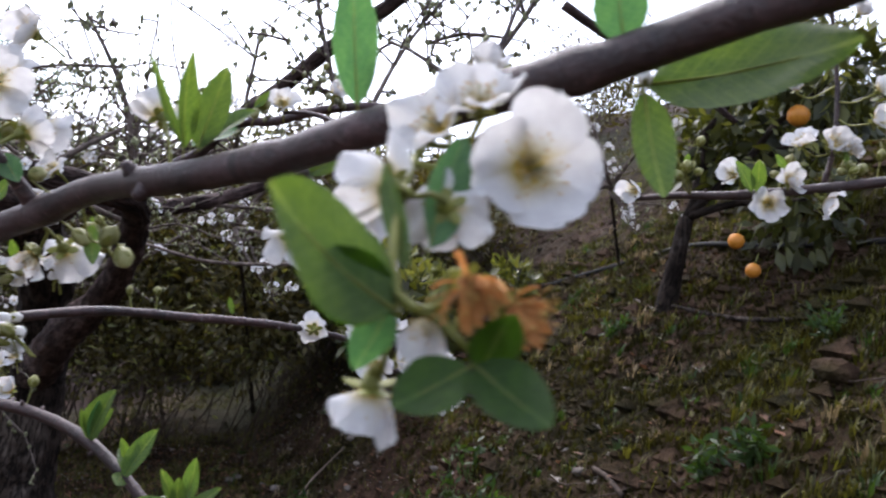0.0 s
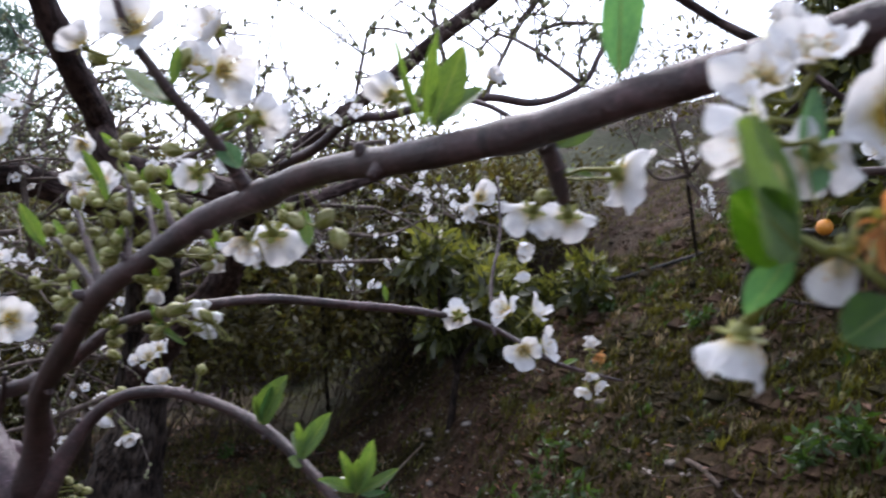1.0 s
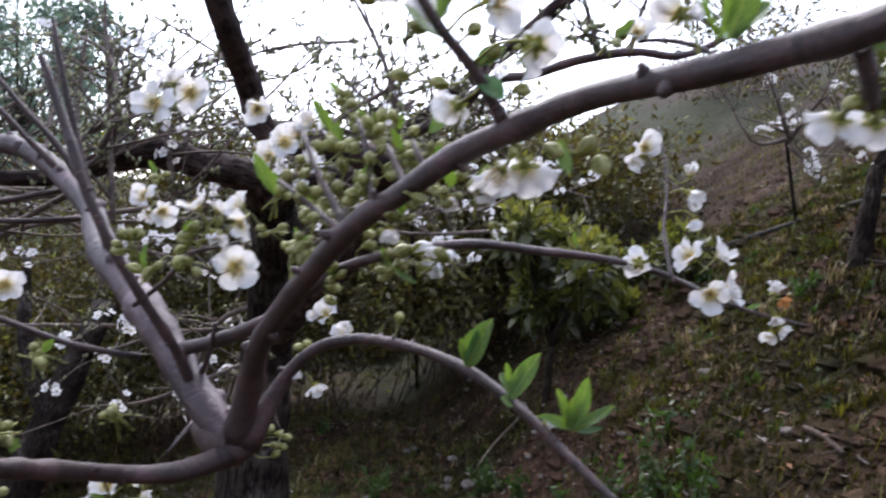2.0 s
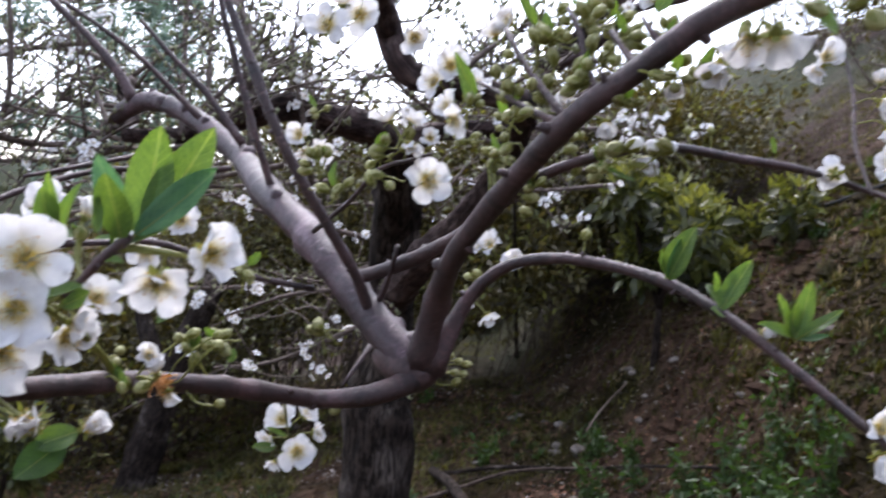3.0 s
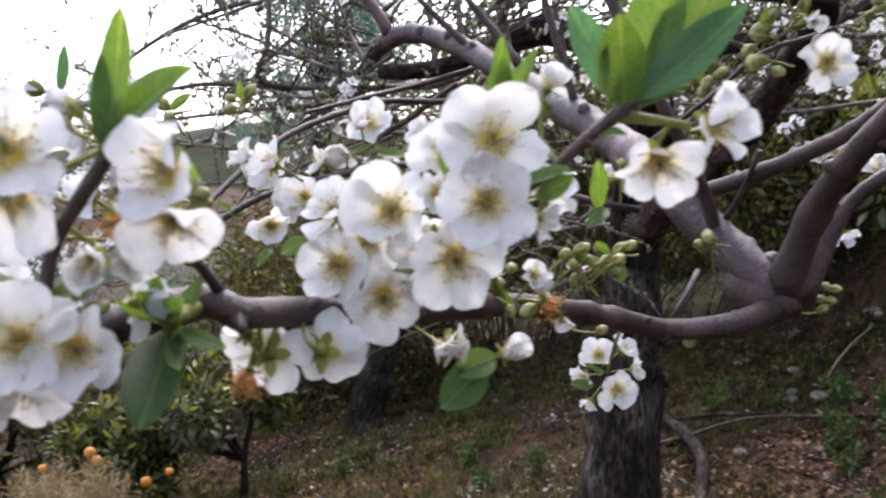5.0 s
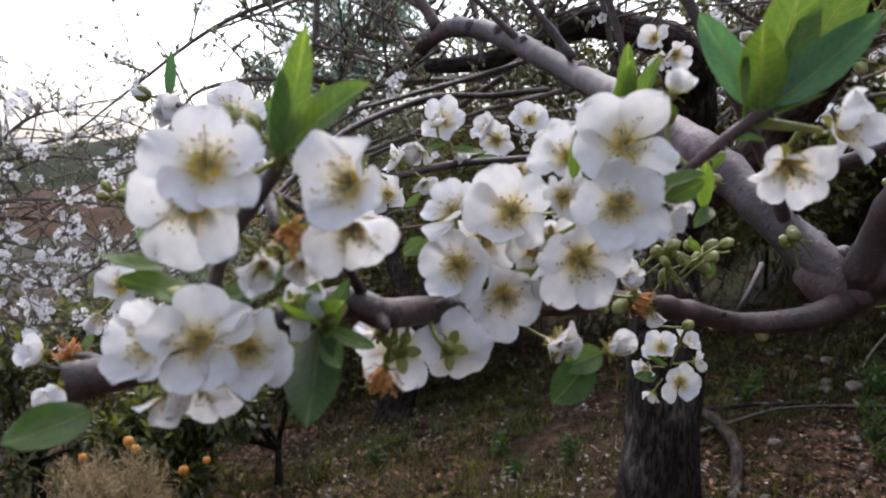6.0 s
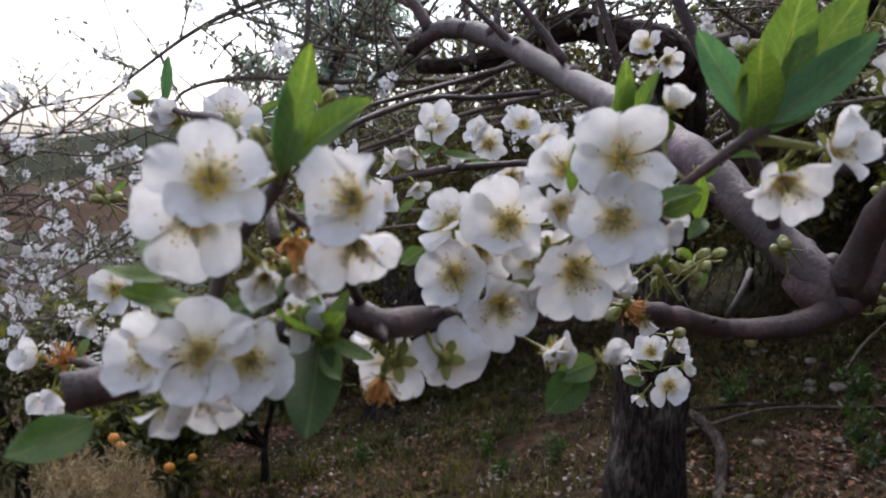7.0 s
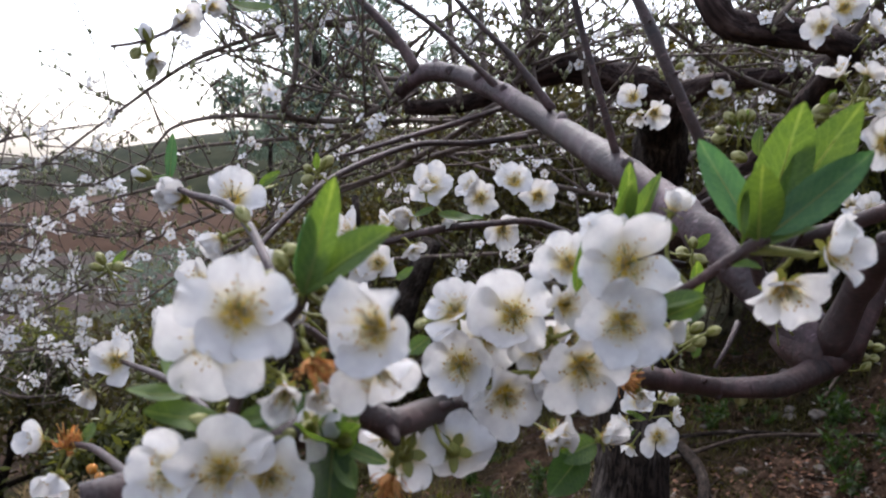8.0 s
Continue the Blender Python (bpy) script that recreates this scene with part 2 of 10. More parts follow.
ORANGE = make_plain("orange_peel", (0.44, 0.15, 0.012), (0.62, 0.25, 0.03), 0.45, 160, 0.0006)
HOSE = make_plain("black_dusty_hose", (0.012, 0.012, 0.013), (0.034, 0.032, 0.031), 0.6, 30)
STONE = make_plain("grey_stone", (0.052, 0.043, 0.036), (0.220, 0.188, 0.160), 0.9, 18, 0.006)
FAR_HILL = make_plain("hazy_scrub_hill", (0.014, 0.019, 0.010), (0.044, 0.046, 0.024), 1.0, 0.35)
FAR_EARTH = make_plain("far_bare_field", (0.046, 0.026, 0.016), (0.090, 0.054, 0.036), 1.0, 0.6)

# ---------- geometry helpers ----------
rng = random.Random(7)


def smooth_path(pts, step=0.012):
    """Catmull-Rom through (x, y, z, r) control points."""
    q = np.array(pts, float)
    q = np.vstack([2 * q[0] - q[1], q, 2 * q[-1] - q[-2]])
    out = []
    for i in range(1, len(q) - 2):
        a, b, c, d = q[i - 1:i + 3]
        k = max(2, int(np.linalg.norm(c[:3] - b[:3]) / step))
        for u in np.arange(k) / k:
            out.append(0.5 * (2 * b + (c - a) * u + (2 * a - 5 * b + 4 * c - d) * u * u + (3 * b - a - 3 * c + d) * u ** 3))
    out.append(q[-2])
    out = np.array(out)
    out[:, 3] = np.maximum(out[:, 3], min(p[3] for p in pts) * 0.8)
    return out


class Soup:
    """Gathers vertices and faces for one mesh."""

    def __init__(self):
        self.v, self.f, self.m, self.g = [], [], [], {}

    def add(self, v, f, mat=0):
        k = len(self.v)
        self.v.extend(map(tuple, v))
        self.f.extend(tuple(i + k for i in face) for face in f)
        self.m.extend([mat] * len(f))

    def tube(self, path, seg=8, lump=0.0, mat=0, seed=0.0, ridge=0.0):
        path = np.asarray(path, float)
        tan = np.gradient(path[:, :3], axis=0)
        tan /= np.linalg.norm(tan, axis=1)[:, None] + 1e-12
        ref = np.array((0.0, 0.0, 1.0)) if abs(tan[0][2]) < 0.9 else np.array((1.0, 0, 0))
        v, f = [], []
        run = np.concatenate([[0], np.cumsum(np.linalg.norm(np.diff(path[:, :3], axis=0), axis=1))])
        for i, (p, t) in enumerate(zip(path, tan)):
            ref = ref - t * (ref @ t)
            ref /= np.linalg.norm(ref) + 1e-12
            side = np.cross(t, ref)
            for j in range(seg):
                a = 2 * math.pi * j / seg
                d = math.cos(a) * ref + math.sin(a) * side
                r = p[3]
                if lump:
                    s = 0.55 / max(r, 0.004)
                    r *= 1 + lump * noise.noise(Vector((p[0] + d[0] * r, p[1] + d[1] * r + seed, p[2] + d[2] * r)) * s * 0.7)
                if ridge:
                    r *= 1 + ridge * noise.noise(Vector((math.cos(a) * 4.5, math.sin(a) * 4.5, i * 0.16 + seed))) + ridge * 0.6 * noise.noise(Vector((math.cos(a) * 11, math.sin(a) * 11, i * 0.3 + seed)))
                v.append(p[:3] + d * r)
                self.g[len(self.v) + len(v) - 1] = (math.cos(a) * p[3] + seed, math.sin(a) * p[3], run[i])
        for i in range(len(path) - 1):
            for j in range(seg):
                k = (j + 1) % seg
                f.append((i * seg + j, i * seg + k, (i + 1) * seg + k, (i + 1) * seg + j))
        f.append(tuple(range(seg))[::-1])
        f.append(tuple((len(path) - 1) * seg + j for j in range(seg)))
        self.add(v, f, mat)

    def mesh(self, name, *mats, smooth=True):
        me = bpy.data.meshes.new(name)
        me.from_pydata(self.v, [], self.f)
        for m in mats:
            me.materials.append(m)
        me.polygons.foreach_set("material_index", self.m)
        me.polygons.foreach_set("use_smooth", [smooth] * len(self.f))
        if self.g:                                         # straightened coordinates along the wood
            flat = np.zeros((len(self.v), 3))
            flat[list(self.g)] = list(self.g.values())
            me.attributes.new("grain", "FLOAT_VECTOR", "POINT").data.foreach_set("vector", flat.ravel())
        me.update()
        return me


def part(name, mesh, parent, m=None, label="", kind=""):
    ob = new(name, mesh)
    ob.parent = parent
    if parent.parent is None:
        ob.matrix_basis = parent.matrix_world.inverted() @ (m or Matrix.Identity(4))
    elif m is not None:
        ob.matrix_basis = m
    return tagged(ob, label, kind=kind)


def thing(name, label, category, place=(0, 0, 0), group="", kind=""):
    ob = new(name)
    ob.empty_display_size = 0.05
    ob.location = place
    ob.matrix_world = Matrix.Translation(place)
    return tagged(ob, label, category, group, kind)


def facing(normal, spin=0.0):
    return Vector(normal).normalized().to_track_quat("Z", "Y").to_matrix().to_4x4() @ Matrix.Rotation(spin, 4, "Z")


# ---------- ground ----------


def lerp_steps(v, stops):
    return float(np.interp(v, [s[0] for s in stops], [s[1] for s in stops]))


def ground_z(x, y):
    """Lower terrace, a bank that climbs towards +x and +y, and a falling side on the left."""
    s = 0.4 * y + 0.9 * x                                  # across the bank
    z = lerp_steps(s, ((-60, -6.0), (-8, -2.0), (-2, -0.2), (-0.9, 0.05), (0.2, 0.34), (0.75, 0.40), (1.0, 0.6), (1.25, 1.05), (2.0, 1.68), (3.0, 2.45), (4.0, 3.0), (6.0, 3.6), (10, 4.6), (40, 8.0)))
    k = min(1, max(0, (y - 9) / 30))
    side = min(1.0, max(0.0, (x + 0.5 * y) / (0.4 * abs(y) + 0.1)))
    z += side * 0.19 * min(5.7, max(0.0, y - 6.0))          # the slope goes on behind the bank
    z += 0.05 * noise.noise(Vector((x * 1.1, y * 1.1, 3))) + 0.032 * noise.noise(Vector((x * 4, y * 4, 9))) + 0.014 * noise.noise(Vector((x * 10, y * 10, 5)))
    return z * (1 - 0.2 * k)


def build_ground():
    g = Soup()
    xs = np.unique(np.concatenate([np.linspace(-5, 5, 230), -5 - np.geomspace(0.1, 600, 32), 5 + np.geomspace(0.1, 600, 32)]))
    ys = np.unique(np.concatenate([np.linspace(-1, 8, 210), -1 - np.geomspace(0.1, 400, 24), 8 + np.geomspace(0.1, 900, 36)]))
    v = [(x, y, ground_z(x, y)) for y in ys for x in xs]
    w = len(xs)
    f = [(j * w + i, j * w + i + 1, (j + 1) * w + i + 1, (j + 1) * w + i) for j in range(len(ys) - 1) for i in range(w - 1)]
    g.add(v, f)
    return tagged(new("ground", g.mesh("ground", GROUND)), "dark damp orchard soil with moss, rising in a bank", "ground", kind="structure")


ground = build_ground()

# ---------- plant pieces ----------


def petal_mesh(seed, width=0.92, cup=0.25, ruffle=0.05):
    """A round petal on a narrow claw, from the origin along +y, unit length, cupped upwards."""
    r = random.Random(seed)
    s = Soup()
    nu, v, f = 8, [], []
    notch, ph, ph2, tilt = r.uniform(0.03, 0.11), r.uniform(0, 6), r.uniform(0, 6), r.uniform(-0.12, 0.12)
    rows = (0.0, 0.1, 0.22, 0.36, 0.5, 0.64, 0.76, 0.86, 0.93, 0.975, 1.0)
    for t in rows:
        if t < 0.58:
            half = 0.06 + (0.5 * width - 0.06) * math.sin(math.pi / 2 * (t / 0.58)) ** 1.15
        else:
            half = 0.5 * width * math.sqrt(max(0.0, 1 - ((t - 0.58) / 0.42) ** 2.3)) + 0.01
        for i in range(nu + 1):
            u = 2 * i / nu - 1
            x = u * half
            y = t - notch * (1 - abs(u)) ** 2 * t ** 8 + tilt * x * t + t ** 6 * (0.030 * math.sin(5.5 * u + ph2) + 0.016 * math.sin(12 * u + ph))
            z = cup * (0.75 * t * t - 0.25 * t + 1.1 * x * x)
            z += 0.05 * t * (1 - abs(u)) ** 2 + ruffle * t * t * (math.sin(4 * x + ph) + 0.8 * t * math.sin(9 * x + ph2) + 0.6 * math.sin(6 * y + ph))
            v.append((x, y, z))
    w = nu + 1
    for j in range(len(rows) - 1):
        for i in range(nu):
            k = j * w + i
            f.append((k, k + 1, k + w + 1, k + w))
    s.add(v, f)
    return s.mesh("petal", PETAL)


PETALS = [petal_mesh(k, 0.92 + 0.07 * (k % 4), 0.20 + 0.16 * (k % 4), 0.065 + 0.03 * (k % 5)) for k in range(16)]
PETALS_OLD = [petal_mesh(50 + k, 0.13 + 0.07 * k, 0.4 + 0.4 * k, 0.22) for k in range(4)]
for old_petal in PETALS_OLD:
    old_petal.materials[0] = WITHERED


def stamen_mesh(seed):
    """Two dozen filaments with golden anthers, unit = blossom radius."""
    r = random.Random(seed)
    s = Soup()
    for _ in range(40):
        a, tilt = r.uniform(0, 6.283), r.uniform(0.15, 1.2)
        h = r.uniform(0.26, 0.58)
        d = np.array((math.cos(a) * math.sin(tilt), math.sin(a) * math.sin(tilt), math.cos(tilt)))
        b = np.array((math.cos(a) * 0.07, math.sin(a) * 0.07, 0.02))
        s.tube([(*(b), 0.012), (*(b + d * h * 0.6 + (0, 0, 0.02)), 0.009), (*(b + d * h), 0.009)], 3, mat=0)
        c, e = b + d * h, r.uniform(0.021, 0.036)
        o = [c + np.array(k) * e for k in ((1, 0, 0), (-1, 0, 0), (0, 1, 0), (0, -1, 0), (0, 0, 1.2), (0, 0, -1.2))]
        s.add(o, [(0, 2, 4), (2, 1, 4), (1, 3, 4), (3, 0, 4), (2, 0, 5), (1, 2, 5), (3, 1, 5), (0, 3, 5)], 1)
    return s.mesh("stamen_tuft", CREAM, ANTHER)


STAMENS = [stamen_mesh(k) for k in range(5)]
STAMENS_OLD = stamen_mesh(9)
STAMENS_OLD.materials[0] = WITHERED


def calyx_mesh(seed):
    """Cup, five sepals behind the petals and a yellow-green heart, unit = blossom radius."""
    r = random.Random(seed)
    s = Soup()
    s.tube([(0, 0, -0.34, 0.05), (0, 0, -0.26, 0.12), (0, 0, -0.14, 0.17), (0, 0, -0.04, 0.21)], 9, mat=0)
    for k in range(5):
        a = 2 * math.pi * (k + 0.5) / 5 + r.uniform(-0.1, 0.1)
        c, w = math.cos(a), math.sin(a)
        tip = 0.5 * r.uniform(0.85, 1.1)
        rows = [(0.17, 0.11, -0.07), (0.32, 0.13, -0.08), (tip * 0.88, 0.08, -0.10), (tip, 0.015, -0.13)]
        v = []
        for d, h, z in rows:
            v += [(c * d - w * h, w * d + c * h, z), (c * d, w * d, z - 0.025), (c * d + w * h, w * d - c * h, z)]
        s.add(v, [(i * 3 + j, i * 3 + j + 1, i * 3 + j + 4, i * 3 + j + 3) for i in range(3) for j in range(2)], 0)
    n = 10
    v = [(0.24 * math.cos(6.283 * k / n), 0.24 * math.sin(6.283 * k / n), 0.035) for k in range(n)] + [(0, 0, 0.0)]
    s.add(v, [(k, (k + 1) % n, n) for k in range(n)], 1)
    s.tube([(0, 0, 0, 0.03), (0.01, 0, 0.3, 0.018), (0.02, 0, 0.46, 0.03)], 4, mat=0)
    return s.mesh("calyx", SEPAL, HEART)


CALYX = [calyx_mesh(k) for k in range(4)]
BRANCH_PATHS = []


def nearest_wood(p):
    best, at = 9e9, None
    for path in BRANCH_PATHS:
        d = np.linalg.norm(path[:, :3] - p, axis=1)
        i = int(d.argmin())
        if d[i] - path[i, 3] < best:
            best, at = d[i] - path[i, 3], path[i, :3]
    return at, best


def stalk(name, top, back, parent, mat, r=0.0007, reach=0.032):
    """A thin stalk from a blossom's or bud's back to the nearest wood."""
    top, back = np.array(top), np.array(back)
    at, gap = nearest_wood(top)
    if at is None or gap > reach:
        at = top + back * 0.016 + np.array((0, 0, -0.003))
    mid = (top + back * min(0.010, 0.5 * np.linalg.norm(at - top)) + at) / 2 + np.array((0, 0, -0.001))
    s = Soup()
    s.tube(smooth_path([(*top, r * 1.3), (*(0.5 * (mid + top + back * 0.006)), r), (*mid, r), (*at, r * 1.2)], 0.006), 5)
    return part(name, s.mesh("stalk", mat), parent)


def blossom(tree, place, normal, dia=0.025, spread=0.2, seed=0, petals=5, old=False, label=""):
    """One flower. spread: radians by which the petals rise from flat."""
    r = random.Random(seed * 13 + 5)
    rad = dia * 0.56
    m = Matrix.Translation(place) @ facing(normal, r.uniform(0, 6.283)) @ Matrix.Scale(rad, 4)
    head = part("blossom", CALYX[seed % len(CALYX)], tree, m, label)
    for k in range(16 if old else petals):
        a = 2 * math.pi * k / (16 if old else 5) + r.uniform(-0.14, 0.14)
        lift = spread + (r.uniform(-0.9, 0.7) if old else r.uniform(-0.32, 0.46))
        pm = Matrix.Rotation(a, 4, "Z") @ Matrix.Translation((0, 0.13, -0.02 + 0.02 * (k % 2))) @ Matrix.Rotation(lift, 4, "X") @ Matrix.Rotation(r.uniform(-0.3, 0.3), 4, "Y") @ Matrix.Scale(r.uniform(0.55, 1.0) if old else r.uniform(0.80, 1.04), 4)
        part("petal", r.choice(PETALS_OLD if old else PETALS), head, pm)
    part("stamen_tuft", STAMENS_OLD if old else STAMENS[seed % len(STAMENS)], head, Matrix.Scale(1.8 if old else 1.0, 4))
    back = -Vector(normal).normalized()
    stalk("stalk", Vector(place) + back * rad * 0.3, back, tree, SEPAL, 0.0008)
    return head


def bud_mesh(seed, white):
    r = random.Random(seed)
    s = Soup()
    h = 0.86 + r.uniform(-0.1, 0.15)
    prof = [(-0.9, 0.12), (-0.75, 0.34), (-0.45, 0.55), (-0.05, 0.62), (0.35, 0.58), (0.7, 0.38), (0.92, 0.14), (0.98, 0.02)]
    s.tube([(0.02 * math.sin(3 * z), 0, z * h, q) for z, q in prof], 10, 0.0, 1 if white else 0)
    for k in range(5):
        a = 2 * math.pi * k / 5
        c, w = math.cos(a), math.sin(a)
        v = []
        for z, q, half in ((-0.75, 0.37, 0.20), (-0.35, 0.60, 0.28), (0.1, 0.655, 0.22), (0.45, 0.60, 0.05)):
            q = q + (0.02 if white else 0.005)
            for u in (-1, 0, 1):
                b = a + u * half / q
                v.append((math.cos(b) * q, math.sin(b) * q, z * h))
        s.add(v, [(i * 3 + j, i * 3 + j + 1, i * 3 + j + 4, i * 3 + j + 3) for i in range(3) for j in range(2)], 2)
    s.tube([(0, 0, -1.0 * h, 0.10), (0, 0, -0.9 * h, 0.3), (0, 0, -0.6 * h, 0.5), (0, 0, -0.5 * h, 0.52)], 9, mat=2)
    return s.mesh("bud", BUD_GREEN, FAR_PETAL, SEPAL)


GREEN_BUDS = [bud_mesh(k, False) for k in range(3)]
WHITE_BUDS = [bud_mesh(k, True) for k in range(3)]


def bud(tree, place, direction, size=0.007, white=False, seed=0):
    """size: the bud's width."""
    m = Matrix.Translation(place) @ facing(direction, seed * 1.7) @ Matrix.Scale(size / 1.25, 4)
    b = part("flower_bud", (WHITE_BUDS if white else GREEN_BUDS)[seed % 3], tree, m)
    back = -Vector(direction).normalized()
    stalk("stalk", Vector(place) + back * size * 0.6, back, tree, SEPAL, 0.0006)
    return b


def leaf_mesh(seed, mat, slim=0.36, fold=0.35, curl=0.25):
    """A folded, slightly toothed leaf from the origin along +y, unit length."""
    r = random.Random(seed)
    s = Soup()
    nv, v, f = 14, [], []
    for j in range(nv + 1):
        t = j / nv
        w = slim * 0.5 * (math.sin(math.pi * t ** 0.9) ** 0.72 if 0 < t < 1 else 0.0) + 0.010
        z = curl * (t * t * 0.5 - t * 0.15)
        for u in (-1, -0.55, 0, 0.55, 1):
            tooth = 1 + (0.014 * (1 if j % 2 else -1) if abs(u) == 1 else 0)
            x = u * w * tooth
            v.append((x, t, z + fold * abs(x) - 0.9 * fold * x * x / max(w, 0.03) * 0.5 + 0.022 * math.sin(7 * t + 2.5 * u + seed) * abs(u)))
    for j in range(nv):
        for i in range(4):
            a = j * 5 + i
            f.append((a, a + 1, a + 6, a + 5))
    s.add(v, f, 0)
    s.tube([(0, -0.08, 0.004, 0.013), (0, 0.0, 0.0, 0.012), (0, 0.35, curl * 0.01 - 0.006, 0.009), (0, 0.75, curl * 0.17 - 0.006, 0.005)], 4, mat=1)
    return s.mesh("leaf", mat, SEPAL)


LEAVES = [leaf_mesh(k, YOUNG_LEAF, (0.42, 0.48, 0.54)[k % 3], (0.5, 0.8, 0.35)[k % 3], (0.3, -0.25, 0.6)[k % 3]) for k in range(6)]
DULL_LEAVES = [leaf_mesh(k + 10, BLUE_LEAF, (0.46, 0.52)[k % 2], 0.5, 0.35) for k in range(3)]

# Leaves whose shade is put into the colour.
DARK_LEAVES = [leaf_mesh(k + 20, DARK_LEAF, 0.58, 0.5, 0.4) for k in range(3)]


def leaf(tree, base, tip, up, slim=1.0, seed=0, dull=False):
    """A leaf from its foot to its tip; up: the way its upper side looks."""
    base, tip = Vector(base), Vector(tip)
    y = (tip - base)
    size = y.length
    y.normalize()
    z = Vector(up) - y * Vector(up).dot(y)
    z.normalize()
    x = y.cross(z)
    m = Matrix((x, y, z)).transposed().to_4x4()
    m = Matrix.Translation(base) @ m @ Matrix.Diagonal((size * slim, size, size, 1))
    return part("leaf", (DARK_LEAVES if dull == 2 else DULL_LEAVES if dull else LEAVES)[seed % (3 if dull else 6)], tree, m)


def branch(tree, name, pts, mat, seg=12, lump=0.10, label="", step=0.012):
    path = smooth_path(pts, step)
    BRANCH_PATHS.append(path.copy())
    g = random.Random(len(BRANCH_PATHS))
    for k in range(2, len(path) - 2):                      # nodes and old leaf scars
        if mat not in (OLD_BARK, BROWN_BARK) and g.random() < 0.13:
            path[k, 3] *= g.uniform(1.06, 1.22)
    s = Soup()
    if mat in (BARK, LIMB_BARK) and len(path) > 8:         # stubs of cut and sleeping side shoots
        for k in range(3, len(path) - 3):
            if g.random() < 0.20:
                d = Vector((g.uniform(-1, 1), g.uniform(-1, 1), g.uniform(-0.5, 1)))
                d -= Vector(path[k + 1, :3] - path[k - 1, :3]).normalized() * d.dot(Vector(path[k + 1, :3] - path[k - 1, :3]).normalized()) * 0.8
                d.normalize()
                r, o = path[k, 3], Vector(path[k, :3])
                a, b = r * g.uniform(0.28, 0.5), r * 0.9 + min(0.006, r * g.uniform(0.3, 0.9))
                s.tube([(*(o + d * r * 0.5), a * 1.5), (*(o + d * r), a * 1.15), (*(o + d * b), a * 0.8), (*(o + d * (b + a * 0.3)), a * 0.3)], 7, 0.15, seed=k)
    rough = mat in (OLD_BARK, BROWN_BARK)
    s.tube(path, max(seg, 28 if pts[0][3] > 0.03 else 16) if rough else seg, lump, seed=len(BRANCH_PATHS) * 3.1, ridge=0.17 if rough else 0.0)
    return part(name, s.mesh(name, mat), tree, None, label)


# ---------- plum tree: wood ----------
plum = thing("plum_tree", "old plum tree in white blossom with pruned limbs and fresh leaves", "tree", (-0.943, 1.978, ground_z(-0.943, 1.978) - 0.05))
branch(plum, "trunk", [(-0.942, 1.977, plum.location.z, 0.125), (-0.942, 1.977, plum.location.z + 0.15, 0.100), (-0.9418, 1.9768, 0.8147, 0.0870), (-0.9545, 1.9801, 0.9493, 0.0850), (-0.9567, 1.9852, 1.0373, 0.0790), (-0.9416, 1.9750, 1.1091, 0.0630), (-0.9355, 1.9545, 1.2527, 0.0570), (-0.9050, 1.8895, 1.3876, 0.0560), (-0.8522, 1.7678, 1.5098, 0.0500), (-0.8028, 1.6198, 1.5944, 0.0440)], OLD_BARK, 24, 0.16, "dark rough trunk", 0.02)
branch(plum, "limb", [(-0.8168, 1.6559, 1.5707, 0.0390), (-0.7953, 1.5250, 1.6094, 0.0296), (-0.8220, 1.3918, 1.6182, 0.0250), (-0.8532, 1.3336, 1.6230, 0.0234), (-0.9288, 1.3194, 1.6034, 0.0203), (-0.9806, 1.2710, 1.5677, 0.0140), (-1.0193, 1.2080, 1.5529, 0.0121), (-1.0371, 1.1664, 1.5501, 0.0105)], BROWN_BARK, seg=16, lump=0.14)
branch(plum, "limb", [(-0.9427, 1.9512, 1.2521, 0.0429), (-0.7869, 1.7552, 1.3684, 0.0351), (-0.6705, 1.6489, 1.4494, 0.0281), (-0.5744, 1.5326, 1.5206, 0.0242), (-0.4972, 1.4077, 1.5935, 0.0211), (-0.4578, 1.3181, 1.6312, 0.0187), (-0.4817, 1.2525, 1.6397, 0.0179), (-0.5270, 1.1986, 1.6414, 0.0179), (-0.5576, 1.1514, 1.6430, 0.0187), (-0.5697, 1.1303, 1.6560, 0.0179), (-0.5899, 1.1345, 1.6978, 0.0172), (-0.5640, 1.0248, 1.7409, 0.0156), (-0.5536, 0.9542, 1.7850, 0.0140), (-0.5461, 0.8932, 1.8280, 0.0125)], BROWN_BARK, seg=16, lump=0.14)
branch(plum, "limb", [(-0.7989, 1.6209, 1.5840, 0.0312), (-0.7350, 1.6311, 1.6241, 0.0187), (-0.6529, 1.6478, 1.6365, 0.0172), (-0.6027, 1.6938, 1.6477, 0.0156), (-0.5220, 1.7893, 1.6923, 0.0125), (-0.4084, 1.9028, 1.7775, 0.0094)], BROWN_BARK, seg=12, lump=0.14)
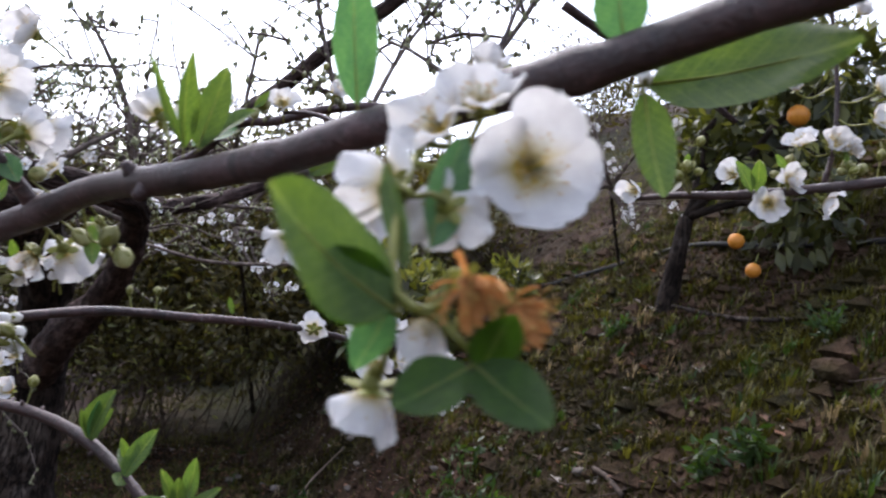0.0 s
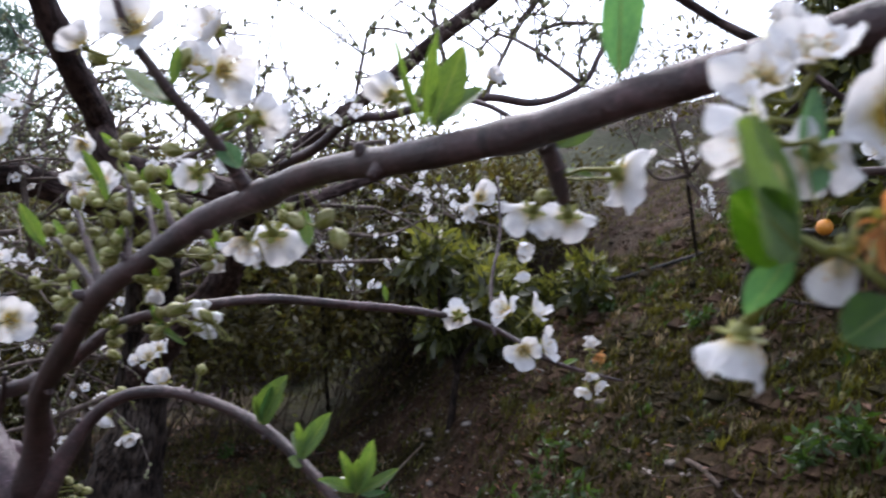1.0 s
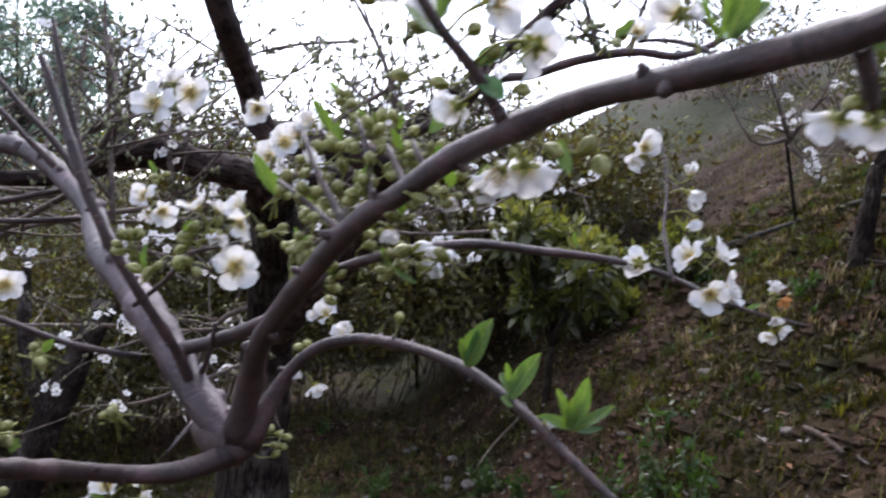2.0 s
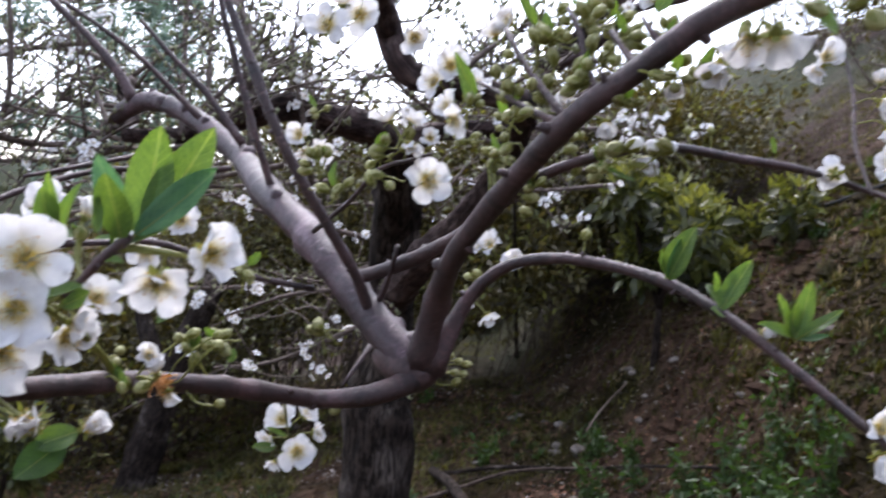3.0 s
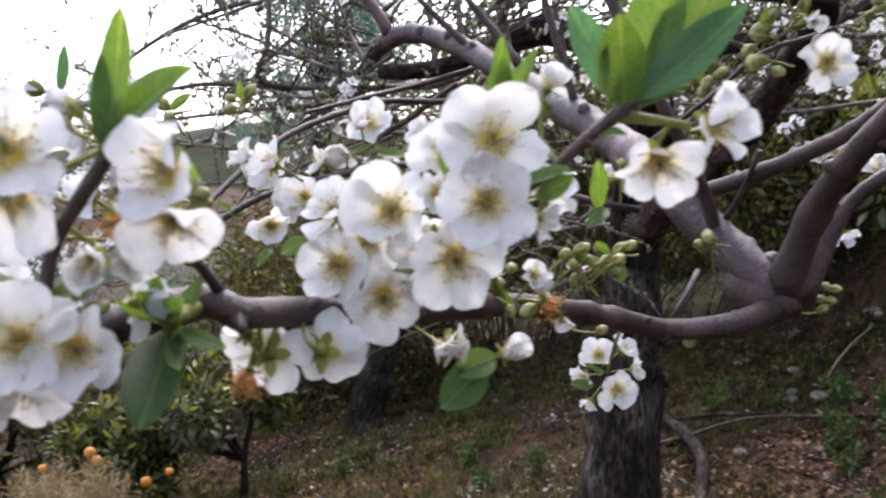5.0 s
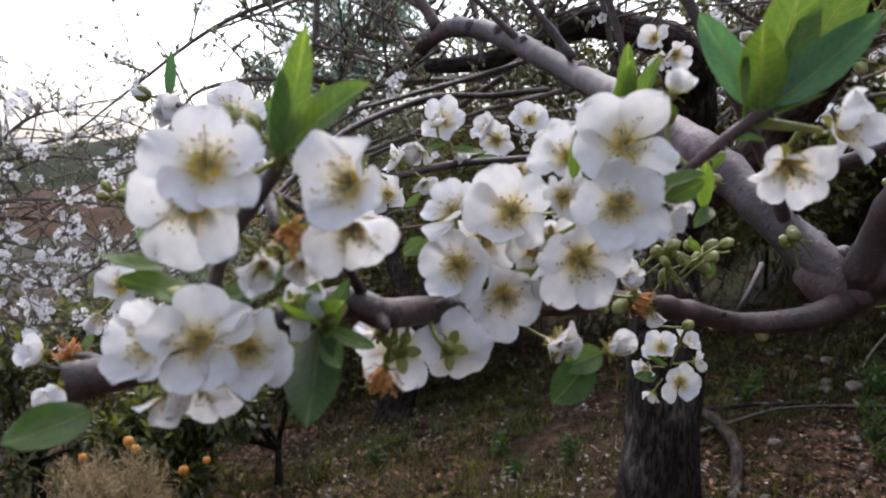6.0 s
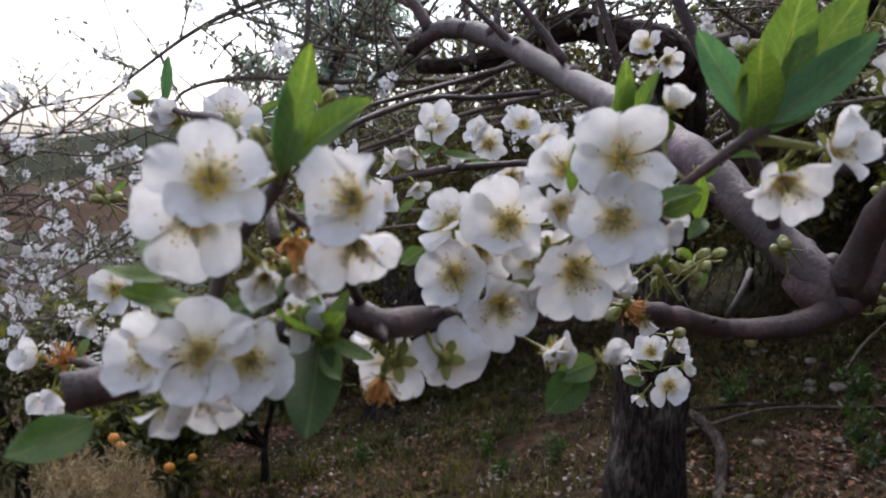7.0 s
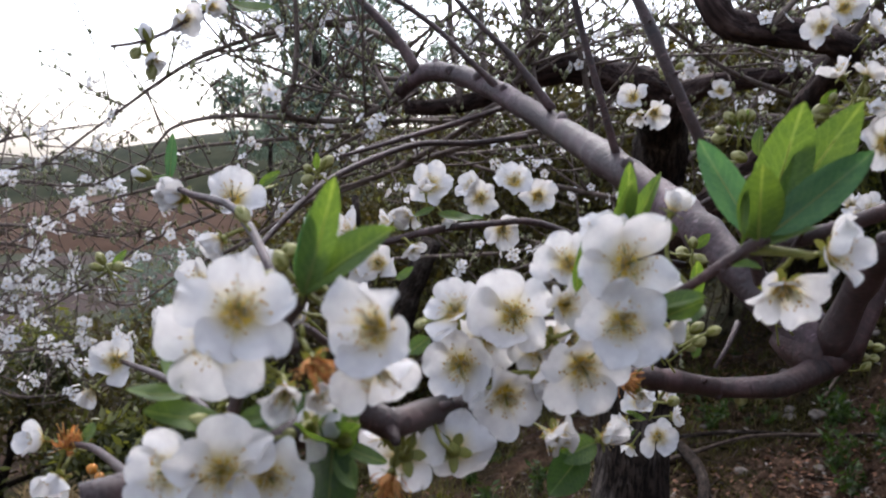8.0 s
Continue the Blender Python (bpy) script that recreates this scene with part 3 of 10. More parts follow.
branch(plum, "limb", [(-1.0500, 1.1618, 1.5699, 0.0109), (-1.0336, 1.1594, 1.5852, 0.0137), (-0.9854, 1.1495, 1.5987, 0.0137), (-0.9147, 1.1262, 1.5887, 0.0140), (-0.8264, 1.0878, 1.5594, 0.0144), (-0.7309, 1.0299, 1.5200, 0.0142), (-0.6560, 0.9510, 1.4970, 0.0148), (-0.5832, 0.8790, 1.4715, 0.0152), (-0.5290, 0.8495, 1.4460, 0.0154), (-0.4861, 0.8270, 1.4225, 0.0154), (-0.4550, 0.8140, 1.3999, 0.0152), (-0.4260, 0.8020, 1.3775, 0.0156), (-0.3975, 0.7930, 1.3570, 0.0160), (-0.3800, 0.7900, 1.3430, 0.0150), (-0.3680, 0.7915, 1.3330, 0.0110)], LIMB_BARK, label="smooth grey-violet limb", seg=18, lump=0.13)
branch(plum, "shoot", [(-1.0090, 1.1497, 1.5993, 0.0101), (-1.0343, 1.1407, 1.6396, 0.0078), (-1.0730, 1.1258, 1.6830, 0.0066), (-1.1109, 1.1107, 1.7179, 0.0055), (-1.1530, 1.0939, 1.7568, 0.0047), (-1.2212, 1.0673, 1.8274, 0.0031)], BARK)
branch(plum, "knot", [(-0.4034, 0.7951, 1.3486, 0.0137), (-0.3830, 0.7916, 1.3378, 0.0183), (-0.3682, 0.7916, 1.3341, 0.0179), (-0.3575, 0.7915, 1.3414, 0.0117)], BARK, label="swollen fork of the limb", seg=18, lump=0.16)
branch(plum, "branch", [(-0.3671, 0.7899, 1.3400, 0.0144), (-0.3570, 0.7762, 1.3703, 0.0113), (-0.3447, 0.7600, 1.3977, 0.0098), (-0.3184, 0.7159, 1.4334, 0.0082), (-0.2780, 0.6741, 1.4733, 0.0074), (-0.2154, 0.6103, 1.5224, 0.0066), (-0.1758, 0.5935, 1.5492, 0.0066), (-0.1481, 0.5843, 1.5691, 0.0068), (-0.1203, 0.5773, 1.5822, 0.0070), (-0.0761, 0.5547, 1.5989, 0.0066), (-0.0159, 0.5125, 1.6067, 0.0067), (0.0340, 0.4883, 1.6184, 0.0069), (0.0625, 0.4692, 1.6271, 0.0069), (0.1427, 0.4455, 1.6554, 0.0069), (0.1677, 0.4312, 1.6644, 0.0066), (0.1945, 0.4211, 1.6742, 0.0062), (0.2253, 0.4125, 1.6858, 0.0059)], BARK, label="smooth brown blossoming branch", seg=16)
branch(plum, "branch", [(-0.4530, 0.8130, 1.4010, 0.0064), (-0.3933, 0.7827, 1.4202, 0.0059), (-0.3323, 0.7486, 1.4469, 0.0053), (-0.2901, 0.7232, 1.4747, 0.0048), (-0.2575, 0.7045, 1.4956, 0.0041), (-0.2255, 0.6961, 1.5081, 0.0036), (-0.1976, 0.7020, 1.5176, 0.0034), (-0.1719, 0.7554, 1.5258, 0.0034), (-0.1373, 0.8175, 1.5267, 0.0034), (-0.0972, 0.8817, 1.5275, 0.0031), (-0.0654, 0.9318, 1.5251, 0.0028), (-0.0315, 0.9664, 1.5176, 0.0026), (0.0206, 0.9356, 1.5002, 0.0023), (0.0559, 0.9495, 1.4933, 0.0017), (0.0874, 0.9623, 1.4898, 0.0010)], BARK, label="thin arching branch")
branch(plum, "branch", [(-0.3584, 0.7911, 1.3376, 0.0140), (-0.3460, 0.7936, 1.3669, 0.0087), (-0.3337, 0.8016, 1.3995, 0.0061), (-0.3097, 0.7977, 1.4241, 0.0053), (-0.2871, 0.7982, 1.4346, 0.0048), (-0.2544, 0.7951, 1.4396, 0.0046), (-0.2085, 0.7862, 1.4368, 0.0044), (-0.1645, 0.7710, 1.4272, 0.0042), (-0.1234, 0.7543, 1.4091, 0.0039), (-0.0854, 0.7415, 1.3851, 0.0036), (-0.0570, 0.7359, 1.3663, 0.0033), (-0.0301, 0.7297, 1.3486, 0.0028), (-0.0006, 0.7299, 1.3295, 0.0023)], BARK, label="thin arching branch")
branch(plum, "branch", [(-0.3688, 0.7899, 1.3303, 0.0117), (-0.3785, 0.7668, 1.3224, 0.0094), (-0.3952, 0.7352, 1.3178, 0.0082), (-0.4298, 0.7309, 1.3117, 0.0072), (-0.4420, 0.6582, 1.3284, 0.0069), (-0.4468, 0.6019, 1.3401, 0.0065), (-0.4524, 0.5447, 1.3492, 0.0062), (-0.4527, 0.4906, 1.3545, 0.0061), (-0.4541, 0.4477, 1.3580, 0.0058), (-0.4486, 0.4037, 1.3645, 0.0056), (-0.4422, 0.3663, 1.3703, 0.0055), (-0.4366, 0.3403, 1.3739, 0.0053), (-0.4480, 0.3366, 1.3770, 0.0055), (-0.4636, 0.3101, 1.3695, 0.0057), (-0.4789, 0.2886, 1.3614, 0.0059), (-0.4879, 0.2744, 1.3577, 0.0059), (-0.4947, 0.2620, 1.3555, 0.0060)], BARK, label="smooth brown branch with a sawn end", seg=18)
branch(plum, "shoot", [(-0.4180, 0.8028, 1.3671, 0.0055), (-0.4234, 0.7725, 1.4082, 0.0048), (-0.4341, 0.7320, 1.4525, 0.0044), (-0.4501, 0.7082, 1.4906, 0.0042), (-0.4676, 0.6928, 1.5315, 0.0041), (-0.4848, 0.6908, 1.5670, 0.0039), (-0.4989, 0.6896, 1.5935, 0.0036), (-0.5161, 0.6842, 1.6308, 0.0031)], BARK, label="upright dark shoot")
branch(plum, "shoot", [(-0.5752, 0.8742, 1.4724, 0.0043), (-0.5843, 0.8509, 1.5231, 0.0036), (-0.6028, 0.8353, 1.5916, 0.0033), (-0.6142, 0.8219, 1.6428, 0.0030), (-0.6292, 0.8179, 1.6957, 0.0023)], BARK)
branch(plum, "shoot", [(-0.8228, 1.0894, 1.5582, 0.0051), (-0.8655, 1.0616, 1.6022, 0.0039), (-0.9037, 1.0357, 1.6421, 0.0036), (-0.9545, 1.0038, 1.6801, 0.0031), (-1.0187, 0.9768, 1.7193, 0.0023)], BARK)
branch(plum, "shoot", [(-0.7201, 1.0204, 1.5338, 0.0059), (-0.7657, 0.9973, 1.5941, 0.0039), (-0.7991, 0.9793, 1.6287, 0.0033), (-0.8358, 0.9599, 1.6697, 0.0027)], BARK)
branch(plum, "twig", [(-0.4317, 0.8170, 1.3676, 0.0031), (-0.4043, 0.7905, 1.4014, 0.0023), (-0.3828, 0.7607, 1.4378, 0.0017)], BARK)
branch(plum, "twig", [(-0.4584, 0.8845, 1.3359, 0.0027), (-0.4584, 0.8581, 1.3191, 0.0022), (-0.4633, 0.8404, 1.3016, 0.0014)], BARK)
branch(plum, "spur", [(-0.1207, 0.5771, 1.5860, 0.0047), (-0.1270, 0.5681, 1.5973, 0.0037), (-0.1365, 0.5552, 1.6115, 0.0033), (-0.1479, 0.5418, 1.6232, 0.0030), (-0.1591, 0.5285, 1.6384, 0.0027), (-0.1659, 0.5214, 1.6481, 0.0023), (-0.1705, 0.5148, 1.6618, 0.0017)], BARK)
branch(plum, "spur", [(0.0341, 0.4987, 1.6141, 0.0043), (0.0385, 0.5051, 1.6067, 0.0041), (0.0415, 0.5112, 1.5989, 0.0037), (0.0432, 0.5148, 1.5939, 0.0027)], BARK)
branch(plum, "spur", [(0.1087, 0.4643, 1.6543, 0.0027), (0.0993, 0.4289, 1.6310, 0.0016), (0.0969, 0.3944, 1.6078, 0.0012), (0.0999, 0.3705, 1.5900, 0.0011), (0.1040, 0.3617, 1.5753, 0.0012), (0.1135, 0.3580, 1.5721, 0.0011), (0.1216, 0.3564, 1.5666, 0.0009)], SEPAL)
branch(plum, "spur", [(0.1040, 0.3617, 1.5753, 0.0011), (0.1026, 0.3721, 1.5651, 0.0009), (0.0997, 0.3823, 1.5550, 0.0008)], SEPAL)
branch(plum, "twig", [(-0.4906, 0.8211, 1.3886, 0.0031), (-0.5325, 0.7701, 1.3997, 0.0027), (-0.5761, 0.7193, 1.4213, 0.0027), (-0.5948, 0.6702, 1.4209, 0.0026), (-0.6162, 0.6310, 1.4165, 0.0027), (-0.6257, 0.5996, 1.4104, 0.0027), (-0.6395, 0.5648, 1.4012, 0.0025), (-0.6480, 0.5331, 1.3884, 0.0023), (-0.6542, 0.5021, 1.3680, 0.0022)], BARK)
branch(plum, "twig", [(-0.8019, 1.1117, 1.5067, 0.0039), (-0.8326, 1.0287, 1.4937, 0.0037), (-0.8585, 0.9499, 1.4882, 0.0037), (-0.8724, 0.8773, 1.4676, 0.0036), (-0.8807, 0.8075, 1.4399, 0.0034), (-0.8785, 0.7434, 1.4014, 0.0031), (-0.8716, 0.6820, 1.3594, 0.0023)], BARK)
branch(plum, "twig", [(-0.8502, 1.1453, 1.5488, 0.0039), (-0.8755, 1.0641, 1.5217, 0.0036), (-0.8908, 0.9905, 1.5017, 0.0033), (-0.9019, 0.9201, 1.4831, 0.0028), (-0.9126, 0.8748, 1.4705, 0.0023)], BARK)
branch(plum, "spur", [(-0.3669, 0.4049, 1.4174, 0.0016), (-0.3553, 0.4016, 1.4252, 0.0017), (-0.3443, 0.3980, 1.4334, 0.0020), (-0.3356, 0.3987, 1.4404, 0.0023), (-0.3298, 0.3970, 1.4444, 0.0020)], BARK)
branch(plum, "spur", [(-0.3356, 0.3987, 1.4404, 0.0023), (-0.3278, 0.4063, 1.4396, 0.0017), (-0.3186, 0.4160, 1.4385, 0.0011)], SEPAL)
branch(plum, "spur", [(-0.4489, 0.5295, 1.3545, 0.0027), (-0.4471, 0.5199, 1.3645, 0.0022), (-0.4194, 0.4691, 1.3900, 0.0017), (-0.3937, 0.4165, 1.4119, 0.0016), (-0.3669, 0.4049, 1.4174, 0.0020)], SEPAL)
branch(plum, "spur", [(-0.4597, 0.2861, 1.3715, 0.0020), (-0.4564, 0.2865, 1.3832, 0.0020), (-0.4506, 0.2867, 1.3991, 0.0020), (-0.4424, 0.2878, 1.4097, 0.0021), (-0.4333, 0.2898, 1.4215, 0.0022), (-0.4286, 0.2893, 1.4296, 0.0017)], BARK, label="knobbly flowering spur")
branch(plum, "spur", [(-0.4423, 0.3386, 1.3799, 0.0022), (-0.4367, 0.3204, 1.3958, 0.0015), (-0.4346, 0.3052, 1.4077, 0.0012), (-0.4350, 0.2937, 1.4149, 0.0012)], BARK)
branch(plum, "spur", [(-0.4786, 0.3247, 1.4240, 0.0017), (-0.5219, 0.3550, 1.4357, 0.0019), (-0.5564, 0.3742, 1.4426, 0.0019), (-0.5901, 0.3836, 1.4445, 0.0016), (-0.6215, 0.3955, 1.4486, 0.0014)], BARK)
branch(plum, "spur", [(-0.4491, 0.3056, 1.4034, 0.0020), (-0.4638, 0.3154, 1.4149, 0.0019), (-0.4786, 0.3247, 1.4240, 0.0017)], BARK)
branch(plum, "twig", [(-0.6395, 0.3736, 1.5148, 0.0007), (-0.6333, 0.3903, 1.5196, 0.0009), (-0.6340, 0.4154, 1.5332, 0.0010), (-0.6334, 0.4417, 1.5489, 0.0012), (-0.6257, 0.4860, 1.5757, 0.0016)], BARK)
branch(plum, "limb", [(-0.5126, 1.5249, 1.7122, 0.0125), (-0.4433, 1.5062, 1.7664, 0.0125), (-0.3799, 1.4964, 1.8228, 0.0121), (-0.3201, 1.4661, 1.8627, 0.0117), (-0.2488, 1.4374, 1.9220, 0.0117), (-0.1657, 1.4109, 1.9871, 0.0113), (-0.0674, 1.3966, 2.0777, 0.0101)], BROWN_BARK)
branch(plum, "limb", [(-0.4050, 1.2925, 1.6862, 0.0070), (-0.3476, 1.2623, 1.7110, 0.0066), (-0.2951, 1.2306, 1.7485, 0.0062), (-0.2399, 1.2210, 1.7572, 0.0059), (-0.1878, 1.2105, 1.7746, 0.0059), (-0.1198, 1.2235, 1.7938, 0.0055), (-0.0588, 1.2561, 1.8003, 0.0047), (-0.0068, 1.2856, 1.8364, 0.0039), (0.0099, 1.2874, 1.8761, 0.0035), (0.0231, 1.2885, 1.9153, 0.0031), (0.0340, 1.2987, 1.9727, 0.0023)], BARK)
branch(plum, "limb", [(0.0870, 1.4601, 2.0365, 0.0078), (0.1672, 1.4779, 1.9987, 0.0074), (0.2286, 1.4912, 1.9770, 0.0070), (0.3029, 1.5275, 1.9542, 0.0062), (0.3763, 1.5440, 1.9130, 0.0047)], BROWN_BARK)
branch(plum, "branch", [(0.1994, 1.0246, 1.6974, 0.0023), (0.2380, 0.9991, 1.7030, 0.0035), (0.2858, 0.9850, 1.7083, 0.0041), (0.3423, 0.9617, 1.7186, 0.0044), (0.3972, 0.9381, 1.7302, 0.0047), (0.4658, 0.9160, 1.7472, 0.0055)], BARK)
branch(plum, "shoot", [(0.3541, 0.9630, 1.7225, 0.0028), (0.3590, 0.9621, 1.7544, 0.0023), (0.3555, 0.9593, 1.7988, 0.0021), (0.3466, 0.9559, 1.8424, 0.0019), (0.3358, 0.9522, 1.8856, 0.0016)], BARK)
branch(plum, "twig", [(-0.0315, 0.9432, 1.5132, 0.0016), (-0.0462, 0.9797, 1.5594, 0.0017), (-0.0499, 1.0187, 1.6117, 0.0016), (-0.0658, 1.0546, 1.6732, 0.0012)], BARK)
# ---------- plum tree: blossoms, buds and leaves ----------
blossom(plum, (0.1261, 0.3881, 1.6096), (0.3837, -0.9216, -0.0579), 0.0291, 0.25, 1)
blossom(plum, (0.1104, 0.4023, 1.6268), (-0.1639, -0.6183, 0.7687), 0.0220, 0.35, 2)
blossom(plum, (0.0996, 0.4072, 1.6204), (-0.5801, -0.7741, 0.2534), 0.0226, 0.3, 3)
blossom(plum, (0.0953, 0.3794, 1.5996), (-0.8605, 0.5062, 0.0577), 0.0218, 0.35, 4)
blossom(plum, (0.1093, 0.3795, 1.5964), (0.0535, 0.9434, -0.3274), 0.0196, 0.3, 5)
blossom(plum, (0.0981, 0.3823, 1.5521), (-0.0129, 0.4272, -0.9041), 0.0231, 0.75, 6)
blossom(plum, (0.1195, 0.3554, 1.5800), (0.4804, -0.6158, -0.6245), 0.0170, 0.6, 7, old=True)
blossom(plum, (0.1285, 0.3608, 1.5764), (0.8597, -0.2900, -0.4204), 0.0170, 0.8, 8, old=True)
blossom(plum, (0.1123, 0.3589, 1.5719), (0.0852, -0.2567, -0.9627), 0.0170, 0.9, 9, petals=2)
blossom(plum, (0.1069, 0.4343, 1.6436), (-0.0168, -0.2697, 0.9628), 0.0170, 1.1, 10)
leaf(plum, (0.1039, 0.3598, 1.5723), (0.0781, 0.3323, 1.5886), (0.3407, -0.8156, 0.4676), 1.0, 11)
leaf(plum, (0.1037, 0.3628, 1.5714), (0.0852, 0.3468, 1.5809), (0.5384, -0.8240, -0.1768), 1.0, 12, 2)
leaf(plum, (0.1038, 0.3597, 1.5729), (0.0886, 0.3639, 1.5895), (-0.1279, -0.9662, 0.2239), 0.9, 13)
leaf(plum, (0.1032, 0.3617, 1.5728), (0.0975, 0.3668, 1.5564), (-0.4482, 0.8883, 0.1001), 1.1, 14, True)
leaf(plum, (0.1225, 0.3526, 1.5636), (0.1100, 0.3434, 1.5535), (-0.1279, -0.9662, 0.2239), 1.1, 15, 2)
leaf(plum, (0.1235, 0.3527, 1.5643), (0.1400, 0.3453, 1.5545), (0.3673, -0.8803, 0.3001), 1.1, 16, 2)
leaf(plum, (0.1247, 0.3550, 1.5627), (0.1290, 0.3498, 1.5764), (0.4344, -0.9007, 0.0032), 1.2, 17, 2)
leaf(plum, (0.1048, 0.3665, 1.5805), (0.0947, 0.3792, 1.6035), (-0.1849, -0.9777, -0.1000), 0.45, 18)
leaf(plum, (0.1080, 0.3717, 1.5863), (0.1060, 0.3953, 1.6136), (0.5904, -0.8063, 0.0346), 0.6, 19, True)
leaf(plum, (0.1568, 0.4755, 1.6579), (0.2164, 0.4327, 1.6625), (0.1642, -0.9848, 0.0564), 0.62, 20)
leaf(plum, (0.1564, 0.4756, 1.6549), (0.1657, 0.4687, 1.6179), (0.3127, -0.9461, 0.0847), 0.95, 21)
leaf(plum, (0.1464, 0.4536, 1.6643), (0.1388, 0.4414, 1.6850), (0.1463, -0.9780, -0.1488), 1.3, 22, True)
leaf(plum, (0.0592, 0.4737, 1.6373), (0.0541, 0.4557, 1.6794), (0.3210, -0.9469, -0.0180), 0.72, 23, True)
leaf(plum, (0.0623, 0.4739, 1.6408), (0.0597, 0.4822, 1.6698), (-0.1849, -0.9777, -0.1000), 0.4, 24)
bud(plum, (0.1556, 0.4703, 1.6586), (-0.0563, -0.6085, 0.7915), 0.0051, True, 25)
leaf(plum, (-0.0190, 0.5120, 1.6170), (-0.0181, 0.4960, 1.6553), (0.85, -0.50, 0.05), 0.55, 27)
leaf(plum, (-0.0141, 0.5140, 1.6190), (-0.0078, 0.5165, 1.6529), (0.35, -0.93, 0.10), 0.72, 26)
leaf(plum, (-0.0125, 0.5147, 1.6190), (0.0011, 0.5279, 1.6419), (-0.10, -0.80, 0.58), 0.66, 28)
leaf(plum, (-0.0200, 0.5126, 1.6190), (-0.0374, 0.5028, 1.6497), (0.58, -0.77, 0.25), 0.22, 29)
leaf(plum, (-0.0169, 0.5150, 1.6193), (-0.0073, 0.5360, 1.6297), (-0.0801, -0.5066, 0.8585), 0.8, 30, True)
blossom(plum, (-0.0361, 0.5220, 1.6313), (-0.6651, 0.4409, 0.6027), 0.0226, 0.45, 31)
blossom(plum, (-0.0983, 0.5246, 1.6158), (0.2289, 0.8289, 0.5105), 0.0244, 0.5, 32)
blossom(plum, (-0.1637, 0.5219, 1.6511), (0.0589, -0.9312, 0.3596), 0.0310, 0.35, 33)
blossom(plum, (-0.1223, 0.5323, 1.6375), (0.9241, -0.3751, -0.0733), 0.0281, 0.3, 34)
blossom(plum, (-0.1095, 0.5563, 1.6237), (0.5925, 0.7648, -0.2531), 0.0266, 0.45, 35)
blossom(plum, (-0.1440, 0.5641, 1.5922), (-0.6741, 0.6694, -0.3123), 0.0218, 0.5, 36)
blossom(plum, (-0.1821, 0.5126, 1.6391), (-0.6413, -0.5124, 0.5712), 0.0211, 0.7, 37)
leaf(plum, (-0.1491, 0.5416, 1.6217), (-0.1677, 0.5164, 1.6263), (0.0855, -0.7236, 0.6849), 1.2, 38)
leaf(plum, (-0.1514, 0.5408, 1.6298), (-0.1514, 0.5404, 1.6493), (0.6072, -0.7940, 0.0287), 0.7, 39)
leaf(plum, (-0.1338, 0.5558, 1.6118), (-0.1212, 0.5586, 1.6234), (0.1390, -0.8513, 0.5059), 1.3, 40)
leaf(plum, (-0.1323, 0.5614, 1.6088), (-0.1193, 0.5597, 1.5951), (0.4936, -0.8411, 0.2211), 1.3, 41, True)
bud(plum, (-0.1639, 0.5430, 1.6267), (-0.8550, -0.4952, 0.1537), 0.0072, False, 42)
bud(plum, (-0.1354, 0.5499, 1.6289), (0.7900, -0.0368, 0.6120), 0.0072, False, 43)
bud(plum, (-0.1499, 0.5471, 1.6002), (-0.7659, -0.6429, -0.0101), 0.0072, False, 44)
bud(plum, (-0.1693, 0.5423, 1.6020), (-0.8411, -0.5263, -0.1247), 0.0072, False, 45)
bud(plum, (-0.1088, 0.5570, 1.6013), (0.9865, -0.1098, -0.1215), 0.0072, False, 46)
bud(plum, (-0.1496, 0.5460, 1.6454), (0.3725, -0.1564, 0.9147), 0.0072, False, 47)
bud(plum, (-0.1901, 0.5364, 1.6388), (-0.8365, -0.5175, 0.1803), 0.0072, False, 48)
bud(plum, (-0.1246, 0.5527, 1.6190), (0.6444, -0.2997, 0.7035), 0.0072, False, 49)
blossom(plum, (0.0639, 0.5040, 1.6065), (0.8887, 0.4476, -0.0990), 0.0275, 0.35, 50)
blossom(plum, (0.0314, 0.5141, 1.5884), (-0.2543, 0.7375, -0.6256), 0.0212, 0.2, 51)
blossom(plum, (0.0455, 0.5196, 1.5889), (0.0300, 0.8273, -0.5609), 0.0223, 0.2, 52)
leaf(plum, (0.0374, 0.4995, 1.6134), (0.0559, 0.4986, 1.6257), (0.1594, -0.8922, 0.4226), 0.8, 53)
leaf(plum, (0.0412, 0.5058, 1.6060), (0.0555, 0.4990, 1.6015), (0.1042, -0.7714, 0.6278), 0.6, 54)
bud(plum, (0.0347, 0.5096, 1.5946), (-0.6499, -0.5027, -0.5700), 0.0059, False, 55)
bud(plum, (0.0680, 0.5020, 1.6042), (0.9966, -0.0822, 0.0052), 0.0050, False, 56)
blossom(plum, (-0.1108, 0.5934, 1.5677), (-0.0252, 0.8575, -0.5139), 0.0310, 0.45, 57)
blossom(plum, (-0.1220, 0.5856, 1.5628), (-0.5697, -0.2395, -0.7862), 0.0270, 0.7, 58, petals=3)
leaf(plum, (-0.0923, 0.5820, 1.5819), (-0.0859, 0.5789, 1.5616), (0.5286, -0.8487, 0.0168), 0.7, 59)
bud(plum, (-0.0756, 0.5707, 1.5779), (0.5790, -0.2475, 0.7769), 0.0086, False, 60)
bud(plum, (-0.0677, 0.5729, 1.5689), (0.6242, -0.1893, -0.7580), 0.0095, False, 61)
bud(plum, (-0.0932, 0.5769, 1.5753), (0.8721, -0.2781, -0.4027), 0.0079, False, 62)
